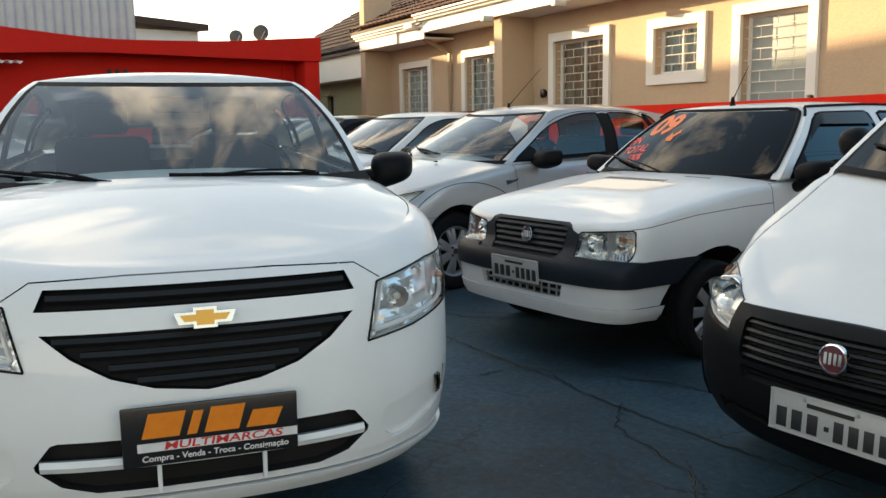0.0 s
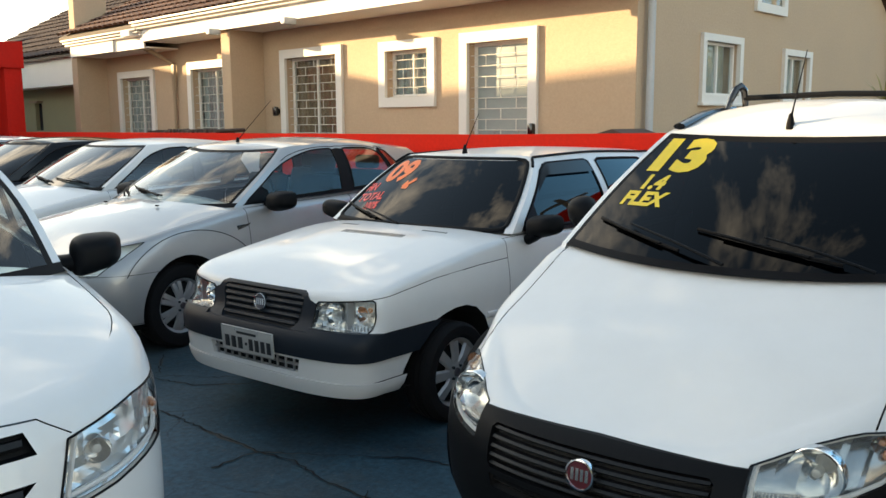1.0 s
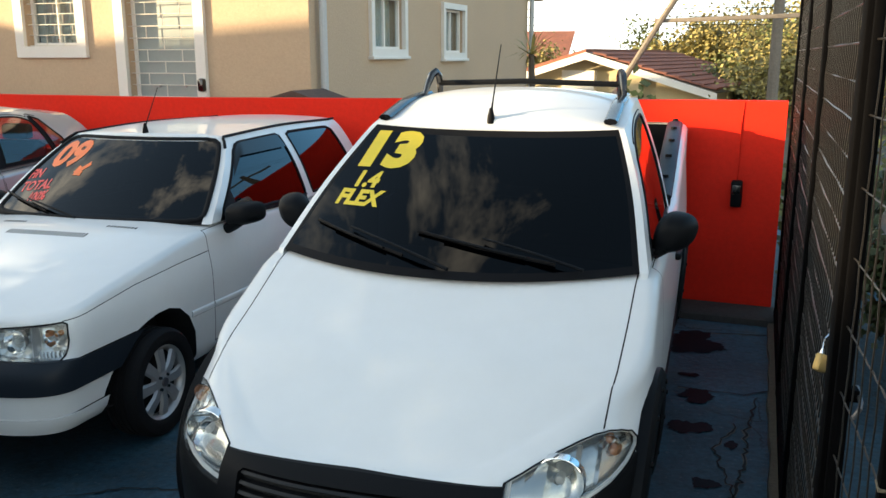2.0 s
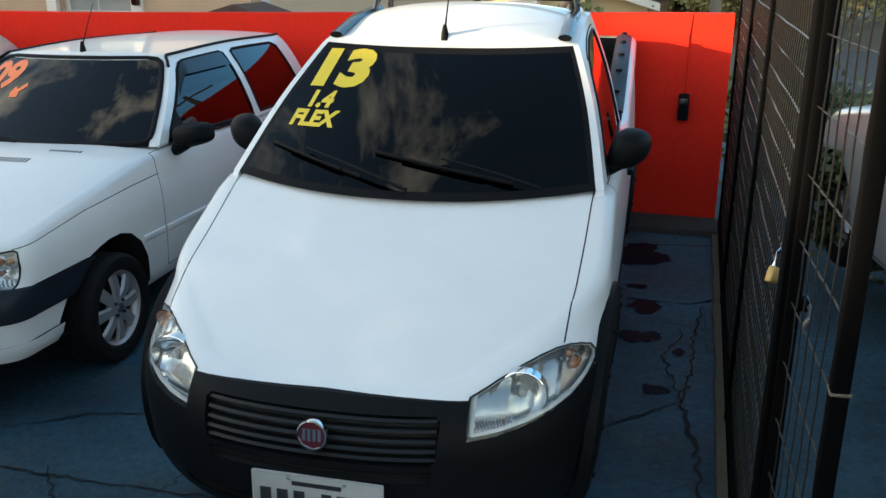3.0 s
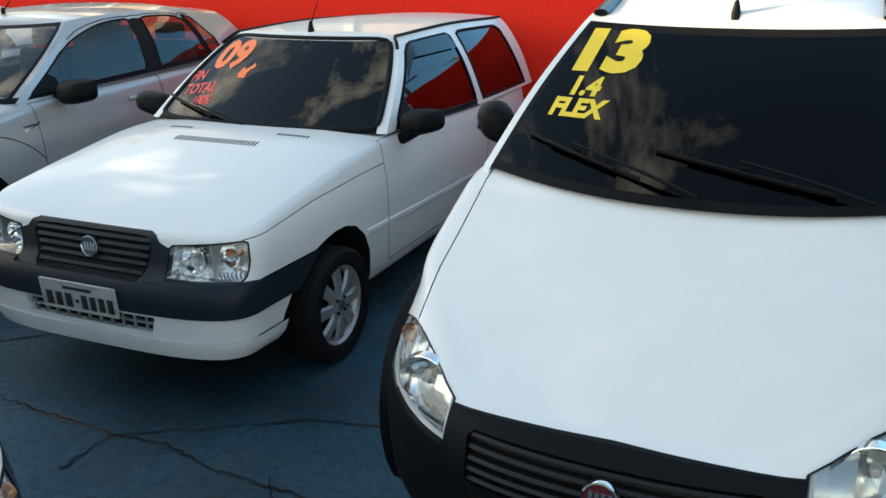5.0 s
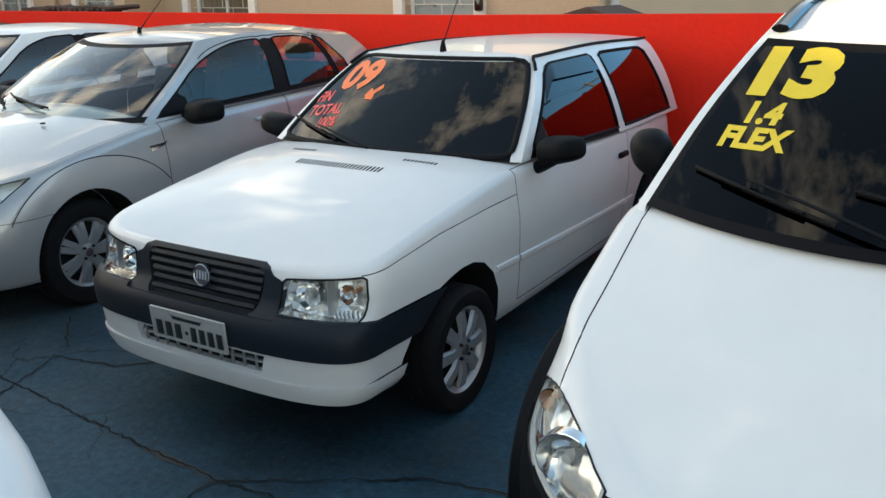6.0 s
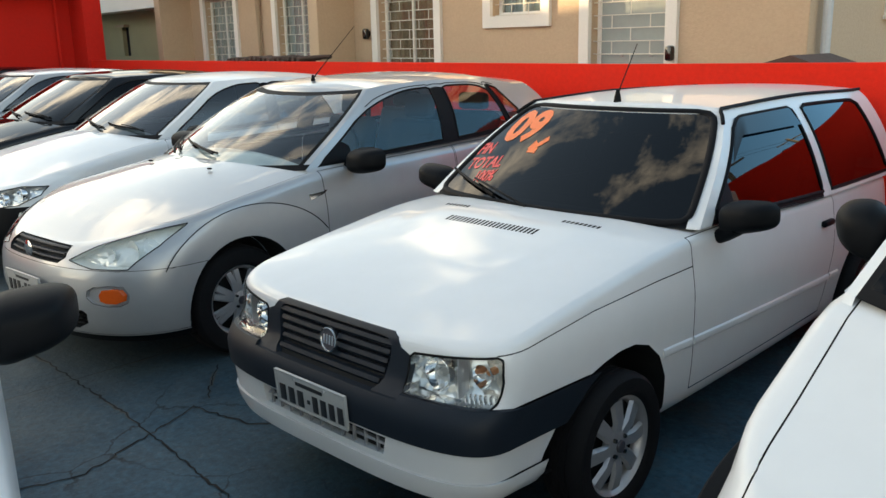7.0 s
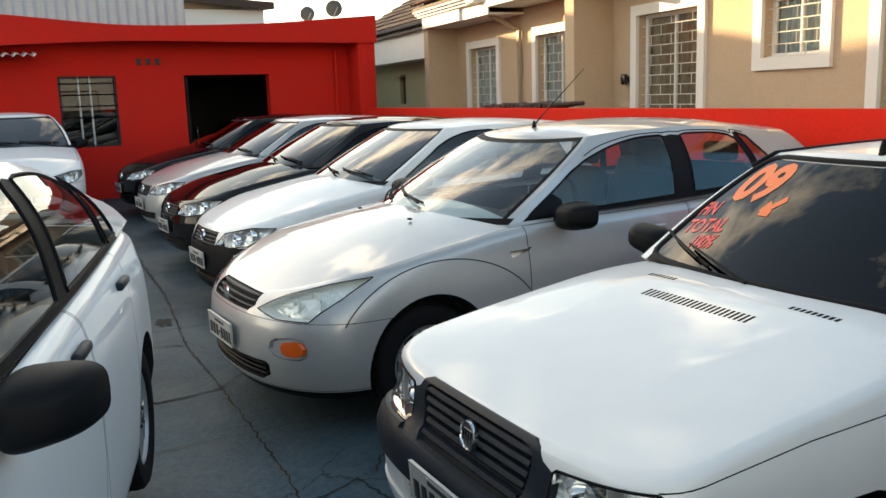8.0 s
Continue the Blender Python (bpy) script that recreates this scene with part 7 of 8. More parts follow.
def tile_roof(parent, u0, u1, v0, z0, v1, z1, mat, step_u=0.22, step_v=0.34, label=""):
    """A roof slope of overlapping curved tiles: columns of half-round tiles in courses."""
    n_u, length = int((u1 - u0) / step_u), math.hypot(v1 - v0, z1 - z0)
    n_v = int(length / step_v)
    dv, dz = (v1 - v0) / length, (z1 - z0) / length
    bm = bmesh.new()
    for j in range(n_v):
        for i in range(n_u):
            s0, s1 = j * step_v, (j + 1.12) * step_v
            rows = []
            for s, lift in ((s0, 0.035), (s1, 0.0)):
                row = []
                for k in range(5):
                    t = k / 4
                    a = math.pi * t
                    u = u0 + (i + 0.5) * step_u - math.cos(a) * step_u * 0.5
                    hgt = math.sin(a) * 0.06 + lift + 0.006 * noise.noise(Vector((i * 1.7, j * 1.3, 0)))
                    row.append(Vector((u, v0 + dv * s - dz * hgt, z0 + dz * s + dv * hgt)))
                rows.append(row)
            grid(bm, rows)
    ob = part("roof_tiles", bm, mat, parent, label, smooth=60)
    ob["kind"] = "stuff"
    bm = bmesh.new()
    slab(bm, [Vector((u0, v0, z0 - 0.02)), Vector((u1, v0, z0 - 0.02)), Vector((u1, v1, z1 - 0.02)), Vector((u0, v1, z1 - 0.02))], 0.05, (0, dz, -dv))
    part("roof_deck", bm, WOOD_GREY, parent)


def build_house():
    house = at_face(thing("row_house", Matrix.Identity(4), "beige rendered row house with white window borders and barred windows", "house"))
    V = 2.25
    wins = [(-11.36, -10.02, 0.5, 2.66, CURTAIN_BROWN, 16, 3), (-8.88, -8.00, 1.96, 2.625, CURTAIN, 5, 3), (-7.25, -6.21, 0.5, 2.635, CURTAIN, 15, 2),
            (-17.32, -16.02, 0.6, 2.56, CURTAIN, 13, 4), (-14.40, -13.12, 0.6, 2.62, CURTAIN, 13, 4)]
    bm = bmesh.new()
    wall_with_holes(bm, -18.02, -4.68, -0.1, 3.6, V, 0.22, [w[:4] for w in wins])
    part("front_wall", bm, BEIGE, house, smooth=0)
    for u0, u1, z0, z1, cur, rn, cl in wins:
        add_window(house, u0, u1, z0, z1, V, cur, "brick", 0.14, rn, cl, u0 == -7.25)
    # projecting party walls
    bm = bmesh.new()
    box(bm, (0.27, 0.72, 3.5), (-12.155, V - 0.30, 1.70), 0.01)
    part("party_wall", bm, BEIGE, house, smooth=0)
    bm = bmesh.new()
    box(bm, (0.27, 0.72, 4.6), (-18.15, V - 0.30, 2.25), 0.01)
    part("party_wall", bm, BEIGE, house, smooth=0)
    # gable side, with its two small windows and the one above
    gw = [(3.82, 4.76, 1.92, 2.60), (6.28, 7.12, 1.88, 2.54)]
    bm = bmesh.new()
    wall_with_holes(bm, V + 0.003, 10.85, -0.1, 3.35, 0, 0.22, gw)
    for dd in (0.0, 0.22):
        q = [(V + 0.003, dd, 3.35), (10.85, dd, 3.35), (6.55, dd, 6.0)]
        bm.faces.new([bm.verts.new(p) for p in q])
    gable = part("gable_wall", bm, BEIGE, house, smooth=0)
    gable.matrix_basis = pose(-4.68, 0, 0, 0, 0, 90)
    for a, b, c, d in gw:
        bm = bmesh.new()
        frame_ring(bm, a - 0.09, b + 0.09, c - 0.09, d + 0.09, 0.09, -0.02, 0.06)
        win = part("window", bm, TRIM, house, "white bordered gable window")
        win.matrix_basis = pose(-4.68, 0, 0, 0, 0, 90)
        bm = bmesh.new()
        frame_ring(bm, a, b, c, d, 0.035, 0.07, 0.05)
        box(bm, (0.035, 0.04, d - c), ((a + b) / 2, 0.07, (c + d) / 2))
        part("window_frame", bm, PLASTER_WHITE, win)
        part("pane", box(bmesh.new(), (b - a, 0.006, d - c), ((a + b) / 2, 0.08, (c + d) / 2)), DARK_GLASS, win)
        part("blind", box(bmesh.new(), (b - a, 0.01, d - c), ((a + b) / 2, 0.20, (c + d) / 2)), CURTAIN, win, "pale blind behind the panes")
        part("window_sill", box(bmesh.new(), (b - a + 0.22, 0.10, 0.04), ((a + b) / 2, -0.03, c - 0.11), 0.006), TRIM, win)
    bm = bmesh.new()
    frame_ring(bm, 5.2, 6.2, 3.08, 4.2, 0.12, -0.02, 0.06)
    win = part("window", bm, TRIM, house)
    win.matrix_basis = pose(-4.68, 0, 0, 0, 0, 90)
    part("pane", box(bmesh.new(), (0.8, 0.01, 0.9), (5.7, -0.012, 3.64)), DARK_GLASS, win)
    bm = bmesh.new()
    box(bm, (13.2, 0.2, 3.5), (-11.35, 10.75, 1.65))
    part("back_wall", bm, BEIGE, house)
    # downpipes
    part("downpipe", tube(bmesh.new(), [(-4.60, V + 0.18, 0.0), (-4.60, V + 0.18, 3.4)], 0.045, 10), PIPE, house, "grey downpipe at the corner")
    part("downpipe", tube(bmesh.new(), [(-15.0, V - 0.06, 0.0), (-15.0, V - 0.06, 2.75), (-15.25, V - 0.45, 3.02), (-15.3, V - 0.62, 3.12), (-15.3, V - 0.62, 3.3)], 0.05, 10), PIPE_BROWN, house, "painted downpipe with a bend under the eave")
    # eaves: fascia, soffit and moulded gutter, stepping down over the far unit
    for u0, u1, v_e, z_e in ((-14.9, -4.4, 1.50, 3.13), (-18.2, -14.9, 1.56, 3.02)):
        bm = bmesh.new()
        box(bm, (u1 - u0, 0.03, 0.26), ((u0 + u1) / 2, v_e, z_e + 0.13))
        part("fascia", bm, PLASTER_WHITE, house, "white fascia board")
        part("soffit", box(bmesh.new(), (u1 - u0, V - v_e, 0.03), ((u0 + u1) / 2, (v_e + V) / 2 + 0.01, z_e + 0.02)), PLASTER_WHITE, house)
        for k, (dv, dz) in enumerate(((-0.06, 0.24), (-0.11, 0.285), (-0.16, 0.33))):
            part("gutter", box(bmesh.new(), (u1 - u0 + 0.1, 0.10, 0.035), ((u0 + u1) / 2, v_e + dv, z_e + dz), 0.008), TRIM, house)
    part("gable_panel", box(bmesh.new(), (2.0, 0.04, 0.44), (-17.1, 1.52, 3.24)), PLASTER_WHITE, house, "white panel under the far eave")
    part("gutter_outlet", rbox((0.36, 0.30, 0.12), (-15.25, 1.50, 3.30), 0.01), PLASTER_WHITE, house)
    # brackets of the roof's rafters
    for u in (-12.2, -10.1, -6.2):
        part("bracket", rbox((0.12, 0.22, 0.10), (u, 1.40, 3.10), 0.02), PIPE, house)
    tile_roof(house, -18.3, -4.4, 1.35, 3.44, 6.55, 6.05, ROOF_TILE, label="clay roof tiles")
    bm = bmesh.new()
    slab(bm, [Vector((-18.3, 11.0, 3.34)), Vector((-4.45, 11.0, 3.34)), Vector((-4.45, 6.55, 6.1)), Vector((-18.3, 6.55, 6.1))], 0.08, (0, 0, 1))
    part("back_roof", bm, ROOF_TILE, house)
    part("eave_box", box(bmesh.new(), (0.5, 0.5, 0.38), (-4.75, 11.1, 3.12)), BEIGE, house)
    part("far_downpipe", tube(bmesh.new(), [(-4.58, 10.8, 0), (-4.58, 10.8, 3.2)], 0.05, 8), PIPE, house)
    # motion lamps beside the doors
    for u, z in ((-11.62, 1.80), (-6.12, 1.50)):
        lampy = at_face(thing("wall_sensor", Matrix.Identity(4), "small black sensor lamp beside a barred door", "lamp"), pose(u, V - 0.07, z))
        part("sensor_body", rbox((0.09, 0.09, 0.16), (0, 0, 0), 0.03), GLOSS_BLACK, lampy)
        part("sensor_base", rbox((0.06, 0.05, 0.08), (0, 0.045, 0.0), 0.01), PLASTIC, lampy)


build_house()


def build_behind_wall():
    # stacked roof tiles and a small pitched cover showing over the wall
    pile = at_face(thing("tile_pile", Matrix.Identity(4), "stack of dark weathered roof tiles behind the wall", "tiles"), pose(-12.1, 0.9, 0))
    rnd = random.Random(3)
    part("pile_base", rbox((2.3, 0.6, 1.42), (0, 0, 0.71), 0.02), KERB_DARK, pile)
    for i in range(16):
        u = -1.05 + i * 0.14
        part("roof_tile", tube(bmesh.new(), [(u, -0.25, 1.44 + rnd.uniform(0, 0.05)), (u + 0.03, 0.25, 1.45 + rnd.uniform(0, 0.05))], 0.06, 8, flat=0.5), ROOF_DARK, pile)
    cover = at_face(thing("meter_cover", Matrix.Identity(4), "small brown pitched cover behind the wall", "cover"), pose(-4.0, 1.0, 0))
    part("cover_post", rbox((0.3, 0.3, 1.42), (0, 0, 0.71), 0.01), KERB, cover)
    bm = bmesh.new()
    slab(bm, [Vector((-0.36, -0.3, 1.42)), Vector((0.34, -0.3, 1.42)), Vector((0.02, -0.3, 1.52))], 0.6, (0, 1, 0))
    part("cover_roof", bm, ROOF_DARK, cover, smooth=0)


build_behind_wall()

# ---------------------------------------------------------------- the red shop, and what stands round it


def build_shop():
    shop = thing("shop_building", pose(-18.0, 0, 0, 0, 0, 90), "single-storey red shop with a dark doorway and a barred window", "building")
    # local x runs along the front (world y), local y backwards (world -x)
    holes = [(6.2, 7.82, 0.0, 2.17), (4.04, 5.0, 0.94, 2.18)]
    bm = bmesh.new()
    wall_with_holes(bm, -4.0, 9.84, -0.1, 2.95, 0, 0.2, holes)
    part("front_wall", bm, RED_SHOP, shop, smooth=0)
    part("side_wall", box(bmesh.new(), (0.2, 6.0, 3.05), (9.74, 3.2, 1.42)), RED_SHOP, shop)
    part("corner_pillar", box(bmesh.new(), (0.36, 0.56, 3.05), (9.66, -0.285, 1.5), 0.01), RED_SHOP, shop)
    # room faces near-black: the unlit shop inside is put into their colour
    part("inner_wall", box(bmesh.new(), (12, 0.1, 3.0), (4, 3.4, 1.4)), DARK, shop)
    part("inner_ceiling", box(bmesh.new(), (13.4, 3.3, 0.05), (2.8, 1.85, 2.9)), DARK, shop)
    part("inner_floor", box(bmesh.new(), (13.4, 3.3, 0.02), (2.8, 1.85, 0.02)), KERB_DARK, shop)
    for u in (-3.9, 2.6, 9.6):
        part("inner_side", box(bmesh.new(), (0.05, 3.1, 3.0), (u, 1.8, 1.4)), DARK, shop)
    # slab over the front, sagging a little in the middle
    slab_top = curve_fn([(-4, 3.40), (0.5, 3.34), (3.25, 3.16), (5.4, 3.01), (7.4, 3.06), (9.1, 3.19), (9.86, 3.25)])
    slab_low = curve_fn([(-4, 2.55), (1.6, 2.60), (3.2, 2.675), (5.4, 2.75), (7.4, 2.73), (9.86, 2.72)])
    bm = bmesh.new()
    rows = []
    for i in range(29):
        x = -4.0 + 13.86 * i / 28
        top, low = slab_top(x), slab_low(x)
        rows.append([Vector((x, 0.1, low + 0.02)), Vector((x, -0.62, low)), Vector((x, -0.62, top)), Vector((x, 0.35, top + 0.02)), Vector((x, 6.0, top - 0.1))])
    grid(bm, rows[::-1])
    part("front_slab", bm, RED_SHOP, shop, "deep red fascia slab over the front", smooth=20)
    # window: panes and bars
    u0, u1, z0, z1 = holes[1]
    bm = bmesh.new()
    frame_ring(bm, u0, u1, z0, z1, 0.04, 0.06, 0.05)
    win = part("window", bm, PLASTIC_GREY, shop, "barred shop window")
    part("pane", box(bmesh.new(), (u1 - u0, 0.006, z1 - z0), ((u0 + u1) / 2, 0.09, (z0 + z1) / 2)), glass("shop_glass", (0.25, 0.26, 0.25), 1.4), win)
    for k in range(4):
        z = z0 + (z1 - z0) * (0.42 + 0.16 * k)
        part("window_bar", tube(bmesh.new(), [(u0, 0.03, z), (u1, 0.03, z)], 0.012, 5), BLACK_IRON, win)
    for u in (u0 + 0.33, u0 + 0.52):
        part("window_bar", tube(bmesh.new(), [(u, 0.05, z0), (u, 0.05, z1)], 0.018, 5), PIPE, win)
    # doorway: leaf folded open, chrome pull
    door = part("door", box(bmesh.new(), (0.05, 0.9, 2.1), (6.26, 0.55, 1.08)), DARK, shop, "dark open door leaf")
    part("door_pull", tube(bmesh.new(), [(6.36, -0.04, 0.84), (6.36, -0.09, 0.86), (6.36, -0.09, 1.2), (6.36, -0.04, 1.22)], 0.014, 6), CHROME, door)
    # house number as plain bars
    for i in range(3):
        part("number_mark", box(bmesh.new(), (0.085, 0.02, 0.12), (5.42 + i * 0.16, -0.012, 2.42), 0.004), KERB_DARK, shop)
    part("drain_pipe", tube(bmesh.new(), [(9.2, -0.05, 0), (9.2, -0.05, 2.6)], 0.04, 8), RED_SHOP, shop)
    # fluted edge of a shed roof beside it
    bm = bmesh.new()
    grid(bm, [[Vector((-3.05 + i * 0.05, -0.9, 2.50 + 0.03 * math.sin(i * 2.1))), Vector((-3.05 + i * 0.05, -0.05, 2.58 + 0.03 * math.sin(i * 2.1)))] for i in range(136)])
    part("canopy_sheet", bm, PLASTER_WHITE, shop, "fluted sheet canopy")
    # things up on the roof
    for x, z, r in ((13.69, 4.61, 0.28), (12.75, 4.42, 0.24)):
        dish = thing("satellite_dish", pose(-29.0, x, z), "grey round satellite dish on the white house's roof", "dish", "dishes on the roof")
        d = part("dish_bowl", lathe(bmesh.new(), [(0.0, 0.10), (r * 0.5, 0.075), (r * 0.85, 0.02), (r, -0.02), (r * 0.98, -0.01), (r * 0.5, 0.06), (0.0, 0.085)], 24, "x"), DISH, dish)
        d.matrix_basis = pose(0, 0, 0, 0, 15, -12)
        part("dish_mast", tube(bmesh.new(), [(-0.05, 0, 3.78 - z), (-0.05, 0, 0)], 0.02, 6), PIPE, dish)
        part("dish_arm", tube(bmesh.new(), [(0.0, 0, -0.2), (0.32, 0, 0.02)], 0.01, 6), PIPE, dish)


build_shop()


def build_neighbours():
    # tall sheet-metal shed beyond the shop
    shed = thing("metal_shed", pose(-22.2, 0, 0), "tall shed clad in grey corrugated sheet", "shed")
    bm = bmesh.new()
    n = 380
    split = -0.2   # the shed's near top, out of view, is lowered so sun reaches the wall
    rows = []
    for i in range(n + 1):
        x, y = 0.025 * math.sin(i * 1.57), -16 + 19.6 * i / n
        rows.append([Vector((x, y, 0)), Vector((x, y, 5.3 if y > split else 5.10))])
    grid(bm, rows[::-1])
    part("front_cladding", bm, STEEL, shed, smooth=60)
    part("shed_body", box(box(bmesh.new(), (7.0, 3.7, 5.25), (-3.6, 1.70, 2.62)), (7.0, 15.75, 5.08), (-3.6, -8.05, 2.54)), STEEL, shed)
    bm = bmesh.new()
    grid(bm, [[Vector((0.03 + 0.025 * math.sin(i * 1.57), 3.6 + 3.65 * i / 70, 0)), Vector((0.03 + 0.025 * math.sin(i * 1.57), 3.6 + 3.65 * i / 70, 4.6))] for i in range(71)][::-1])
    part("annex_cladding", bm, STEEL, shed, smooth=60)
    part("annex_body", box(bmesh.new(), (3.0, 3.6, 4.55), (-1.6, 5.42, 2.27)), STEEL, shed)
    part("shed_roof", box(bmesh.new(), (7.6, 4.0, 0.12), (-3.6, 1.80, 5.36), 0.02), STEEL, shed)
    part("shed_roof", box(bmesh.new(), (7.6, 15.9, 0.10), (-3.6, -8.16, 5.14), 0.02), STEEL, shed)
    # old house with a dark hipped tile roof
    old = at_face(thing("old_house", Matrix.Identity(4), "old cream house with a dark tile roof beside the row house", "house"), pose(-24.6, 4.4, 0))
    bm = bmesh.new()
    wall_with_holes(bm, -4.4, 6.0, -0.1, 3.2, -1.2, 0.2, [(-0.15, 0.35, 1.45, 2.2)])
    part("front_wall", bm, OLIVE_SHADED, old, smooth=0)
    part("eave_band", box(bmesh.new(), (10.4, 0.5, 0.75), (0.8, -1.5, 2.95)), TRIM, old)
    part("window", box(bmesh.new(), (0.5, 0.02, 0.75), (0.1, -1.08, 1.825)), DARK, old, "small dark window")
    part("window_shade", box(bmesh.new(), (0.62, 0.16, 0.05), (0.1, -1.27, 2.24)), PIPE_BROWN, old)
    part("side_wall", box(bmesh.new(), (0.2, 6, 3.2), (6.0, 1.8, 1.5)), CREAM, old)
    tile_roof(old, -4.8, 6.4, -1.9, 3.30, 2.2, 5.6, ROOF_DARK, 0.24, 0.4, "old dark clay tiles")
    bm = bmesh.new()
    slab(bm, [Vector((-4.8, 6.2, 3.3)), Vector((6.4, 6.2, 3.3)), Vector((6.4, 2.2, 5.62)), Vector((-4.8, 2.2, 5.62))], 0.06, (0, 0, 1))
    part("back_roof", bm, ROOF_DARK, old)
    # white house further off behind the shop, deepened unseen to shade the old house
    far = thing("white_house", pose(-27.0, 7.2, 0), "white house with an old tile roof behind the shop", "house")
    part("wall", box(bmesh.new(), (6, 5.65, 4.3), (-3, 0.62, 2.15)), PLASTER_WHITE, far)
    # hidden block added to shade the old house's wall; the dishes stand on it
    part("shade_block", box(bmesh.new(), (6, 4.0, 3.8), (-3.1, 5.45, 1.9)), PLASTER_WHITE, far)
    bm = bmesh.new()
    slab(bm, [Vector((0.4, -3.4, 4.75)), Vector((0.4, 3.65, 4.30)), Vector((-6.2, 3.65, 4.7)), Vector((-6.2, -3.4, 5.4))], 0.2, (0, 0, 1))
    part("roof", bm, ROOF_DARK, far)
    # house added out of view behind the viewpoint, to block sky and be mirrored
    south = thing("unseen_house", pose(-2, -17, 0), "plain plastered house, added unseen behind the viewpoint", "house")
    part("wall", box(bmesh.new(), (16, 7, 3.4), (0, 0, 1.7)), CREAM, south)
    bm = bmesh.new()
    slab(bm, [Vector((-8.5, 4.0, 3.3)), Vector((8.5, 4.0, 3.3)), Vector((8.5, 0, 5.0)), Vector((-8.5, 0, 5.0))], 0.1, (0, 0, 1))
    slab(bm, [Vector((-8.5, -4.0, 3.3)), Vector((8.5, -4.0, 3.3)), Vector((8.5, 0, 5.0)), Vector((-8.5, 0, 5.0))], 0.1, (0, 0, 1))
    part("roof", bm, ROOF_TILE, south)
    part("door", box(bmesh.new(), (0.9, 0.06, 2.1), (1.5, 3.52, 1.05)), WOOD_GREY, south)
    for x in (-5, -2, 5):
        part("window", box(bmesh.new(), (1.2, 0.06, 1.1), (x, 3.52, 1.6)), DARK_GLASS, south)
    bm = bmesh.new()
    box(bm, (120, 7.0, 0.05), (0, -8.4, 0.065))
    tagged(part("road", bm, ASPHALT), "grey asphalt street beside the lot", "road", kind="structure")


build_neighbours()


def build_side_street():
    bm = bmesh.new()
    box(bm, (44, 7.0, 0.05), (24, 15.5, -0.005), 0, pose(0, 0, 0, 0, 0, -7))
    tagged(part("road", bm, ASPHALT), "grey asphalt side street beyond the fence", "road", kind="structure")


build_side_street()
# ---------------------------------------------------------------- the fence, and what shows beyond it


def mesh_panel(parent, a, b, z0, z1, step_h, step_v, wave=0.002, wire=0.0023):
    """Woven wire between two feet a and b (plan points): single wires as parts."""
    d = Vector((b[0] - a[0], b[1] - a[1], 0))
    n = int(d.length / step_v)
    side = Vector((-d.y, d.x, 0)).normalized()
    for i in range(1, n):
        p = Vector((a[0], a[1], 0)) + d * (i / n)
        pts = [p + Vector((0, 0, z0 + (z1 - z0) * k / 28)) + side * wave * (1 if k % 2 else -1) for k in range(29)]
        part("mesh_wire", tube(bmesh.new(), pts, wire, 4), WIRE, parent, smooth=60)
    m = int((z1 - z0) / step_h)
    for j in range(1, m):
        z = z0 + (z1 - z0) * j / m
        pts = [Vector((a[0], a[1], z)) + d * (k / 12) + side * wave * (1 if k % 2 else -1) for k in range(13)]
        part("mesh_wire", tube(bmesh.new(), pts, wire, 4), WIRE, parent, smooth=60)


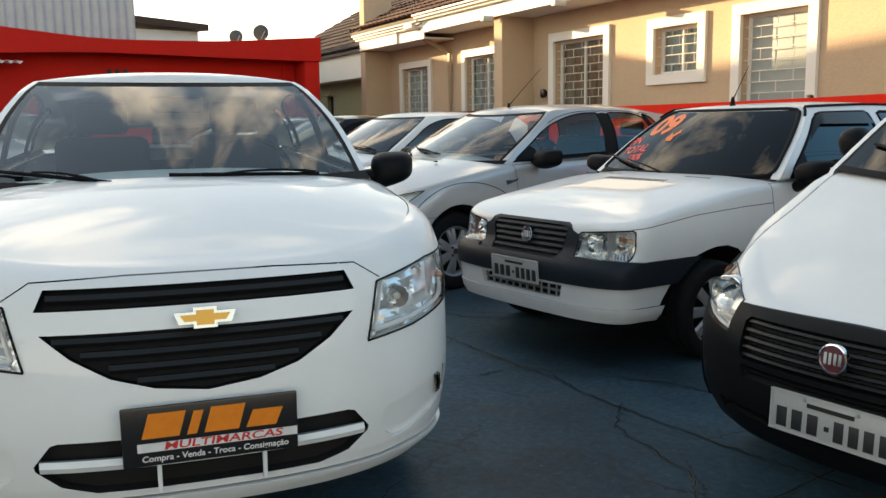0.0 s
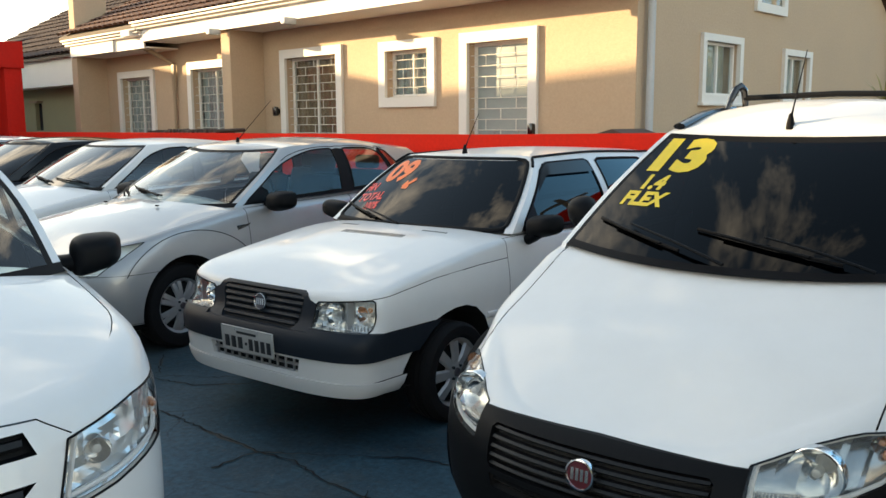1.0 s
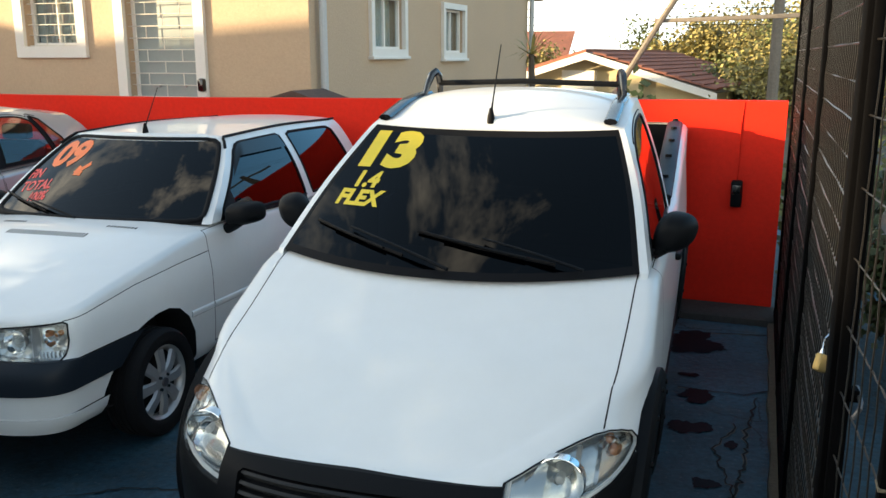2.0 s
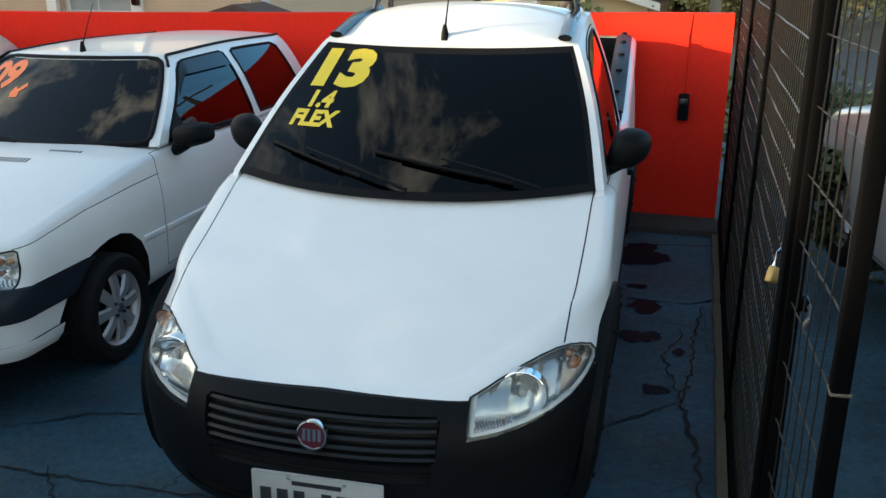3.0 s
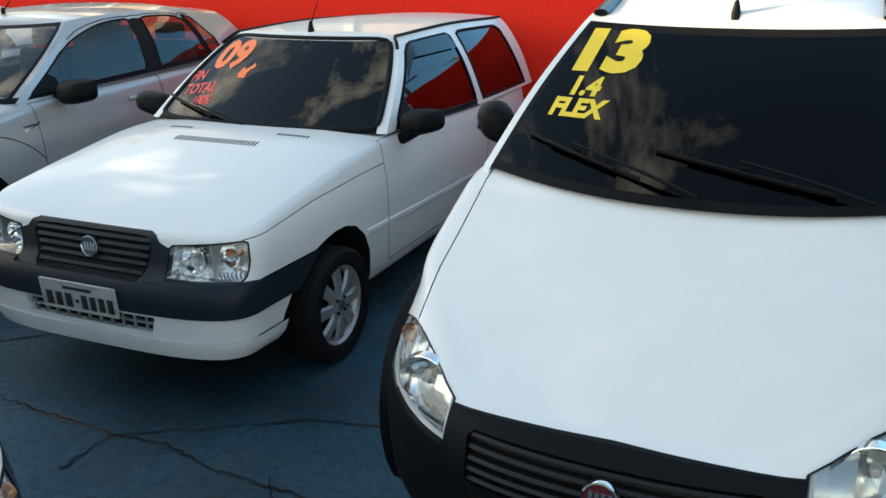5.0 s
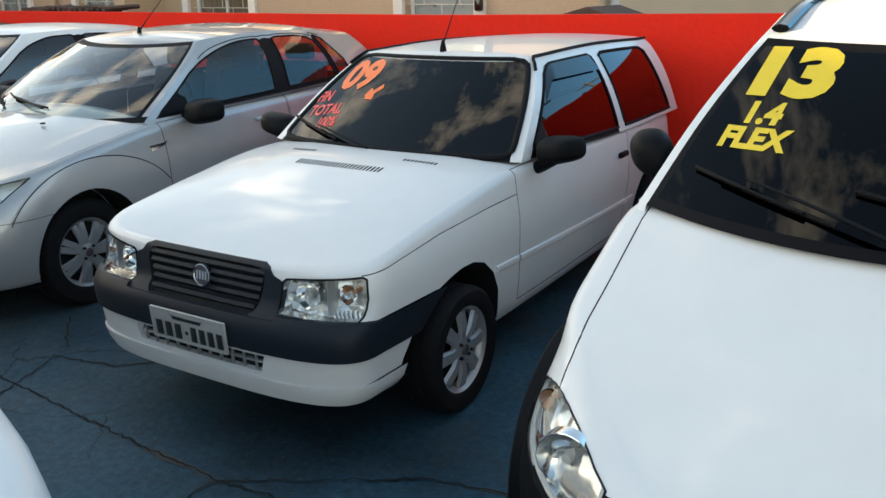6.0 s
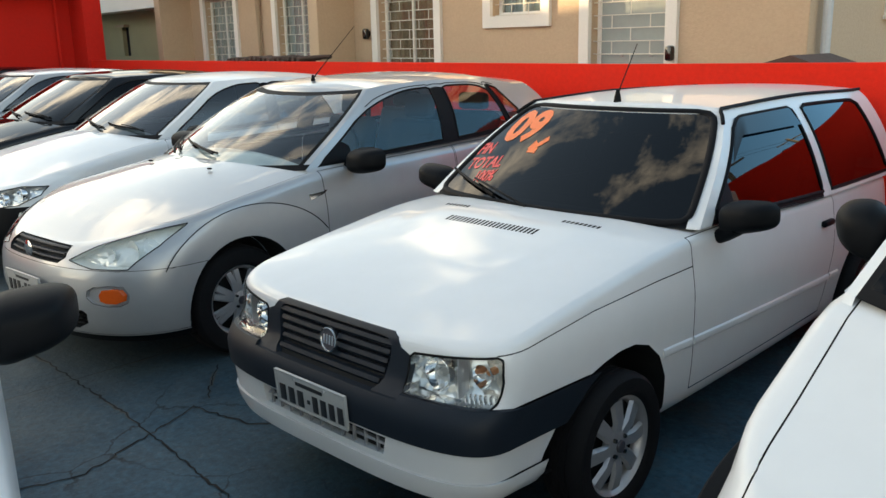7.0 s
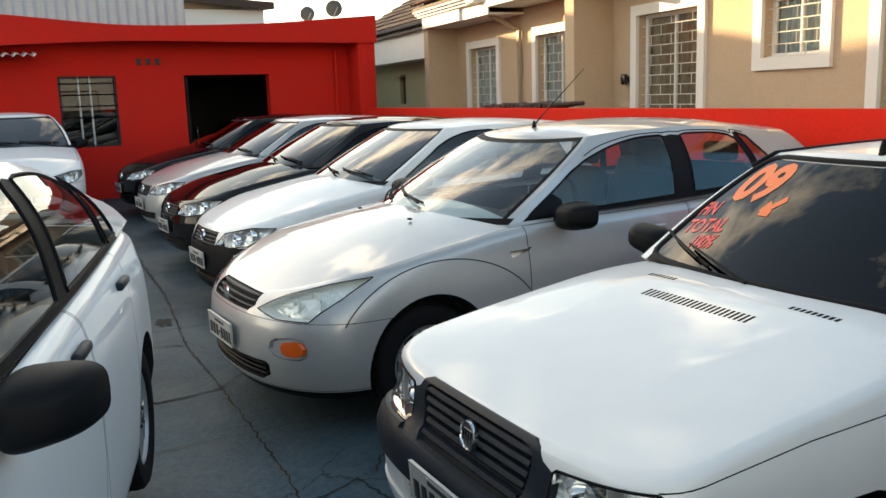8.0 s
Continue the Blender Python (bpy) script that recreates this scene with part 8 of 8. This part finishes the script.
def build_fence():
    far, near = (0.375, 7.02), (-0.03, 3.05)
    fence = thing("wire_fence", Matrix.Identity(4), "black iron fence with woven wire panels on a low kerb", "fence")
    top = 2.22

    def on(t):
        return far[0] + (near[0] - far[0]) * t, far[1] + (near[1] - far[1]) * t
    for t in (0.0, 0.36, 0.70):
        x, y = on(t)
        part("post", rbox((0.034, 0.034, top - 0.02), (x, y, top / 2), 0.003), BLACK_IRON, fence)
    part("gate_post", rbox((0.052, 0.052, 2.5), (-0.018, 3.0, 1.25), 0.005), BLACK_IRON, fence, "thick black gate post")
    for z in (0.10, top):
        part("rail", tube(bmesh.new(), [(*far, z), (*near, z)], 0.022, 8), BLACK_IRON, fence)
    part("flat_rail", box(bmesh.new(), (0.10, 3.9, 0.02), (0.18, 5.05, top + 0.03), 0.003, pose(0, 0, 0, 0, 0, -5.8)), PIPE, fence)
    mesh_panel(fence, far, near, 0.10, top, 0.085, 0.055, wire=0.0029)
    bm = bmesh.new()
    rows = []
    for i in range(50):
        x, y = on(i / 49 * 1.02)
        e = 0.015 * noise.noise(Vector((y * 3, 0, 4)))
        rows.append([Vector((x - 0.055 + e, y, 0.0)), Vector((x - 0.05 + e, y, 0.03)), Vector((x + 0.05, y, 0.04)), Vector((x + 0.06, y, 0.0))])
    grid(bm, rows[::-1])
    tagged(part("fence_kerb", bm, KERB), "worn yellowish concrete kerb under the fence", "kerb", kind="structure")
    # gate leaf, shut in line with the fence
    gate = thing("iron_gate", Matrix.Identity(4), "black iron gate leaf with wide wire mesh", "gate")
    a, b = (-0.022, 2.955), (-0.040, 2.42)
    for q, w in ((a, 0.022), (b, 0.034)):
        part("gate_upright", rbox((w, w, 2.4), (q[0], q[1], 1.24), 0.005, pose(0, 0, 0, 0, 0, -5)), BLACK_IRON, gate)
    for z in (0.12, 2.35):
        part("gate_rail", tube(bmesh.new(), [(*a, z), (*b, z)], 0.022, 8), BLACK_IRON, gate)
    mesh_panel(gate, a, b, 0.12, 2.35, 0.15, 0.075, 0.001)
    part("weld_collar", rbox((0.040, 0.040, 0.007), (b[0], b[1], 1.105), 0.003, pose(0, 0, 0, 3, -2, -5)), KERB, gate, "pale weld collar")
    part("bolt", tube(bmesh.new(), [(0.03, 3.03, 1.06), (0.02, 2.93, 1.06), (0.012, 2.90, 1.055), (0.0, 2.90, 1.03)], 0.006, 8), PIPE_DARK, gate, "steel bolt with a bent end")
    part("bolt_guide", rbox((0.024, 0.04, 0.03), (0.012, 2.98, 1.06), 0.004), BLACK_IRON, gate)
    lock = thing("padlock", pose(-0.035, 3.10, 1.12, 0, 25, 50), "small brass padlock hanging on the fence", "padlock")
    part("lock_body", rbox((0.042, 0.02, 0.045), (0, 0, -0.03), 0.006), BRASS, lock)
    part("shackle", tube(bmesh.new(), [(-0.015, 0, -0.008), (-0.016, 0, 0.03), (0, 0, 0.048), (0.016, 0, 0.03), (0.015, 0, 0.012)], 0.0042, 6), CHROME, lock)


build_fence()


def build_strut():
    # a leaning strut and a cross beam over the wall's end
    s = thing("gate_strut", Matrix.Identity(4), "weathered leaning strut with a cross beam above the wall", "beam")
    part("leaning_strut", tube(bmesh.new(), [(-0.98, 7.60, 1.30), (-0.52, 7.42, 2.07), (-0.30, 7.38, 2.42), (0.1, 7.3, 3.1)], 0.022, 8), WOOD_GREY, s)
    part("cross_beam", box(bmesh.new(), (1.0, 0.03, 0.03), (-0.06, 7.40, 2.09), 0.004, pose(0, 0, 0, 0, -1.5, -4)), WOOD_GREY, s)
    part("strut_foot", rbox((0.08, 0.08, 1.3), (-0.98, 7.6, 0.65), 0.005), WOOD_GREY, s)


build_strut()


def tree(name, at, height, crown_r, label, mat, seed, trunk=0.16, leaves=2200, size=0.16, squash=0.9, bare=0.35):
    """A tapered trunk with limbs, and a crown of many small leaves in uneven clumps."""
    rnd = random.Random(seed)
    t = thing(name, pose(*at), label, "tree", "trees beyond the wall")
    bm = bmesh.new()
    pts = [Vector((0.12 * math.sin(i * 0.9 + seed), 0.12 * math.cos(i * 1.3 + seed), height * 0.72 * i / 8)) for i in range(9)]
    tube(bm, pts, [trunk * (1 - 0.75 * i / 8) for i in range(9)], 9)
    tips = []
    for k in range(11):
        h = bare + (0.9 - bare) * rnd.random()
        base = pts[min(int(h * 8), 8)]
        a = rnd.uniform(0, 2 * math.pi)
        out = crown_r * rnd.uniform(0.45, 0.95)
        tip = base + Vector((math.cos(a) * out, math.sin(a) * out, height * rnd.uniform(0.05, 0.30)))
        mid = base.lerp(tip, 0.5) + Vector((0, 0, 0.08 * height))
        tube(bm, [base, mid, tip], [trunk * 0.35, trunk * 0.2, trunk * 0.06], 6)
        tips += [mid.lerp(tip, 0.5), tip, base.lerp(mid, 0.8)]
    part("trunk", bm, BARK, t)
    top = pts[-1] + Vector((0, 0, height * 0.16))
    tips += [top, pts[-1], pts[-2]]
    verts, faces = [], []
    for i in range(leaves):
        c = rnd.choice(tips)
        r = crown_r * 0.36
        p = c + Vector((rnd.gauss(0, r * 0.5), rnd.gauss(0, r * 0.5), rnd.gauss(0, r * 0.42 * squash)))
        s = size * rnd.uniform(0.6, 1.4)
        d = Vector((rnd.gauss(0, 1), rnd.gauss(0, 1), rnd.gauss(0, 0.7))).normalized()
        e = d.orthogonal().normalized() * s * 0.4
        n = len(verts)
        verts += [p, p + d * s * 0.5 + e, p + d * s, p + d * s * 0.5 - e]
        faces.append((n, n + 1, n + 2, n + 3))
    mesh = bpy.data.meshes.new("crown")
    mesh.from_pydata([tuple(v) for v in verts], [], faces)
    mesh.materials.append(mat)
    crown = new("crown", mesh)
    crown.parent = t
    crown["kind"] = "stuff"


def build_distance():
    # ground falls away beyond the wall; a gabled house, trees and poles
    far = thing("gabled_house", pose(-2.6, 27.0, -1.2, 0, 0, -14), "cream gabled house with a red tile roof beyond the wall", "house")
    bm = bmesh.new()
    outline = [Vector((-3.1, 0, 0)), Vector((3.3, 0, 0)), Vector((3.3, 0, 2.2)), Vector((0.0, 0, 3.0)), Vector((-3.1, 0, 2.2))]
    slab(bm, outline, 9.0, (0, 1, 0))
    part("wall", bm, CREAM, far, smooth=0)
    part("pilaster", box(bmesh.new(), (1.0, 0.25, 2.6), (-0.35, -0.12, 1.3)), TRIM, far)
    part("pilaster", box(bmesh.new(), (0.9, 0.25, 2.4), (1.1, -0.12, 1.2)), CREAM, far)
    tile_roof(far, -0.6, 9.4, -3.7, 2.02, 0.0, 3.08, ROOF_RED, 0.24, 0.36, "red clay tiles")
    # the slopes lie across the house: turn them to its sides
    for ob in [o for o in far.children if o.name.split(".")[0] in ("roof_tiles", "roof_deck")]:
        ob.matrix_basis = pose(0, 0, 0.06, 0, 0, 90) @ Matrix.Diagonal((1, 1, 1, 1))
    bm = bmesh.new()
    slab(bm, [Vector((-3.6, -0.6, 2.06)), Vector((-3.6, 9.4, 2.06)), Vector((0, 9.4, 3.12)), Vector((0, -0.6, 3.12))], 0.10, (0, 0, 1))
    part("roof_slope", bm, ROOF_RED, far)
    bm = bmesh.new()
    for x1, z1 in ((-3.6, 2.02), (3.75, 2.02)):
        slab(bm, [Vector((0, -0.66, 3.12)), Vector((x1, -0.66, z1)), Vector((x1, -0.66, z1 - 0.2)), Vector((0, -0.66, 2.92))], 0.05, (0, 1, 0))
    part("barge_board", bm, PLASTER_WHITE, far, smooth=0)
    house2 = thing("distant_house", pose(-9.5, 52, -3.7), "distant pale house among trees", "house")
    part("wall", box(bmesh.new(), (7, 6, 5.5), (0, 0, 2.75)), PLASTER_WHITE, house2)
    bm = bmesh.new()
    slab(bm, [Vector((-3.8, -3.4, 5.4)), Vector((3.8, -3.4, 5.4)), Vector((3.8, 0, 6.8)), Vector((-3.8, 0, 6.8))], 0.1, (0, 0, 1))
    part("roof", bm, ROOF_RED, house2)
    specs = [((1.7, 20.5, -0.8), 4.3, 1.4, 1), ((1.9, 17.0, -0.8), 4.6, 1.6, 2), ((3.2, 19.0, -0.8), 5.2, 1.9, 4), ((4.6, 15.5, -0.5), 4.8, 1.8, 5),
             ((2.2, 26, -1), 6.0, 2.2, 6), ((0.3, 27, -1), 5.4, 1.7, 2), ((6.5, 21, -0.8), 6.0, 2.2, 7), ((-6.5, 46, -2.6), 5.0, 2.4, 8), ((-1.5, 44, -2), 5.4, 2.8, 9), ((3.0, 42, -2), 6.4, 3.2, 10), ((8, 34, -1), 7, 3, 11), ((5.6, 11.0, -0.1), 4.0, 1.5, 12), ((-14, 60, -3), 6.0, 3.5, 13)]
    for at, h, r, sd in specs:
        if at[1] < 30:
            # the near ones stand a good way down the slope
            x, y, z = at
            h = 1.87 + (z + h - 1.87) * (0.7 if sd in (1, 2, 6) else 1.4) + 1.6
            at, r = (-0.5 + (x + 0.5) * 1.5, 0.9 + (y - 0.9) * 1.5, -1.6), r * 1.4
        tree("tree", at, h, r, "leafy tree with olive-green crown" if sd % 2 else "tree with yellowish green leaves", LEAF if sd % 2 else LEAF_WARM, sd, 0.14 + 0.02 * (sd % 3), 11000, 0.11 if at[1] < 40 else 0.17, 0.9, 0.25)
    tree("shrub", (-0.75, 9.0, 0.1), 1.7, 0.42, "thin leafy shrub behind the red wall", LEAF, 31, 0.025, 260, 0.09, 1.0, 0.3)
    tree("shrub", (0.75, 8.6, 0.0), 1.2, 0.7, "dense hedge beside the fence", LEAF, 32, 0.03, 1500, 0.08, 1.0, 0.1)
    for x, y, h, sd in ((0.98, 6.2, 1.2, 33), (1.02, 7.0, 1.4, 34), (1.06, 7.8, 1.3, 35)):
        tree("shrub", (x, y, 0.0), h, 0.30, "dark leafy shrub growing beside the fence", LEAF_DARK, sd, 0.02, 1300, 0.05, 1.2, 0.05)
    # a spiky palm by the house's corner
    palm = thing("small_palm", pose(-2.32, 13.2, 0.0), "small spiky palm beside the row house", "palm", "palms")
    part("trunk", tube(bmesh.new(), [(0.1, 0, 0), (0.05, 0, 1.0), (0.0, 0, 1.85)], [0.06, 0.045, 0.04], 8), BARK, palm)
    rnd = random.Random(8)
    for i in range(34):
        a, e = rnd.uniform(0, 6.283), rnd.uniform(-0.2, 1.35)
        ln = rnd.uniform(0.35, 0.55)
        d = Vector((math.cos(a) * math.cos(e), math.sin(a) * math.cos(e), math.sin(e)))
        p0 = Vector((0, 0, 1.85))
        p2 = p0 + d * ln - Vector((0, 0, 0.12 * ln))
        side = d.cross(Vector((0, 0, 1))).normalized() * 0.014
        bm = bmesh.new()
        grid(bm, [[p0 - side, p0 + side], [p0.lerp(p2, 0.6) + Vector((0, 0, 0.04)) - side, p0.lerp(p2, 0.6) + Vector((0, 0, 0.04)) + side], [p2 - side * 0.1, p2 + side * 0.1]])
        part("frond", bm, LEAF_WARM, palm)
    for x, y, h in ((1.25, 16.2, 4.0), (2.05, 14.6, 4.6), (6.0, 30, 8.0)):
        pole = thing("utility_pole", pose(x, y, -0.6), "weathered wooden utility pole with cross arm", "pole", "poles")
        part("pole_shaft", tube(bmesh.new(), [(0, 0, 0), (0, 0, h)], [0.10, 0.085], 10), WOOD_GREY, pole)
        part("cross_arm", box(bmesh.new(), (1.6, 0.08, 0.1), (0, 0, h - 0.3)), WOOD_GREY, pole)
    for k in range(4):
        z = 2.9 + 0.28 * k
        wire = thing("overhead_wire", Matrix.Identity(4), "thin black overhead cable across the street", "cable", "cables")
        pts = [Vector((-30 + 60 * i / 20, 30 + 6 * (i / 20), z + 0.5 - 0.9 * math.sin(math.pi * i / 20) * 0.6)) for i in range(21)]
        part("cable", tube(bmesh.new(), pts, 0.012, 4), SEAL, wire)
    for x, z, sag in ((4.0, 5.9, 0.35), (4.3, 6.6, 0.5)):
        wire = thing("overhead_wire", Matrix.Identity(4), "thin black overhead cable along the side street", "cable", "cables")
        part("cable", tube(bmesh.new(), [Vector((x + 0.02 * i, -14 + 3 * i, z - sag * math.sin(math.pi * (i % 10) / 10))) for i in range(21)], 0.014, 4), SEAL, wire)


build_distance()

# ---------------------------------------------------------------- two cars further off
small_chevy("hatchback_car", pose(1.66, 7.0, 0.13, 0, 0, 184) @ Matrix.Scale(1.1, 4), "silver car standing beyond the iron gate", SILVER, GLASS_MID, False, False)
small_chevy("pickup_truck", pose(-13.75, 3.05, 0.03, 0, 0, 88) @ Matrix.Scale(1.09, 4), "white car parked in front of the red shop", WHITE, GLASS_MID, False, False)
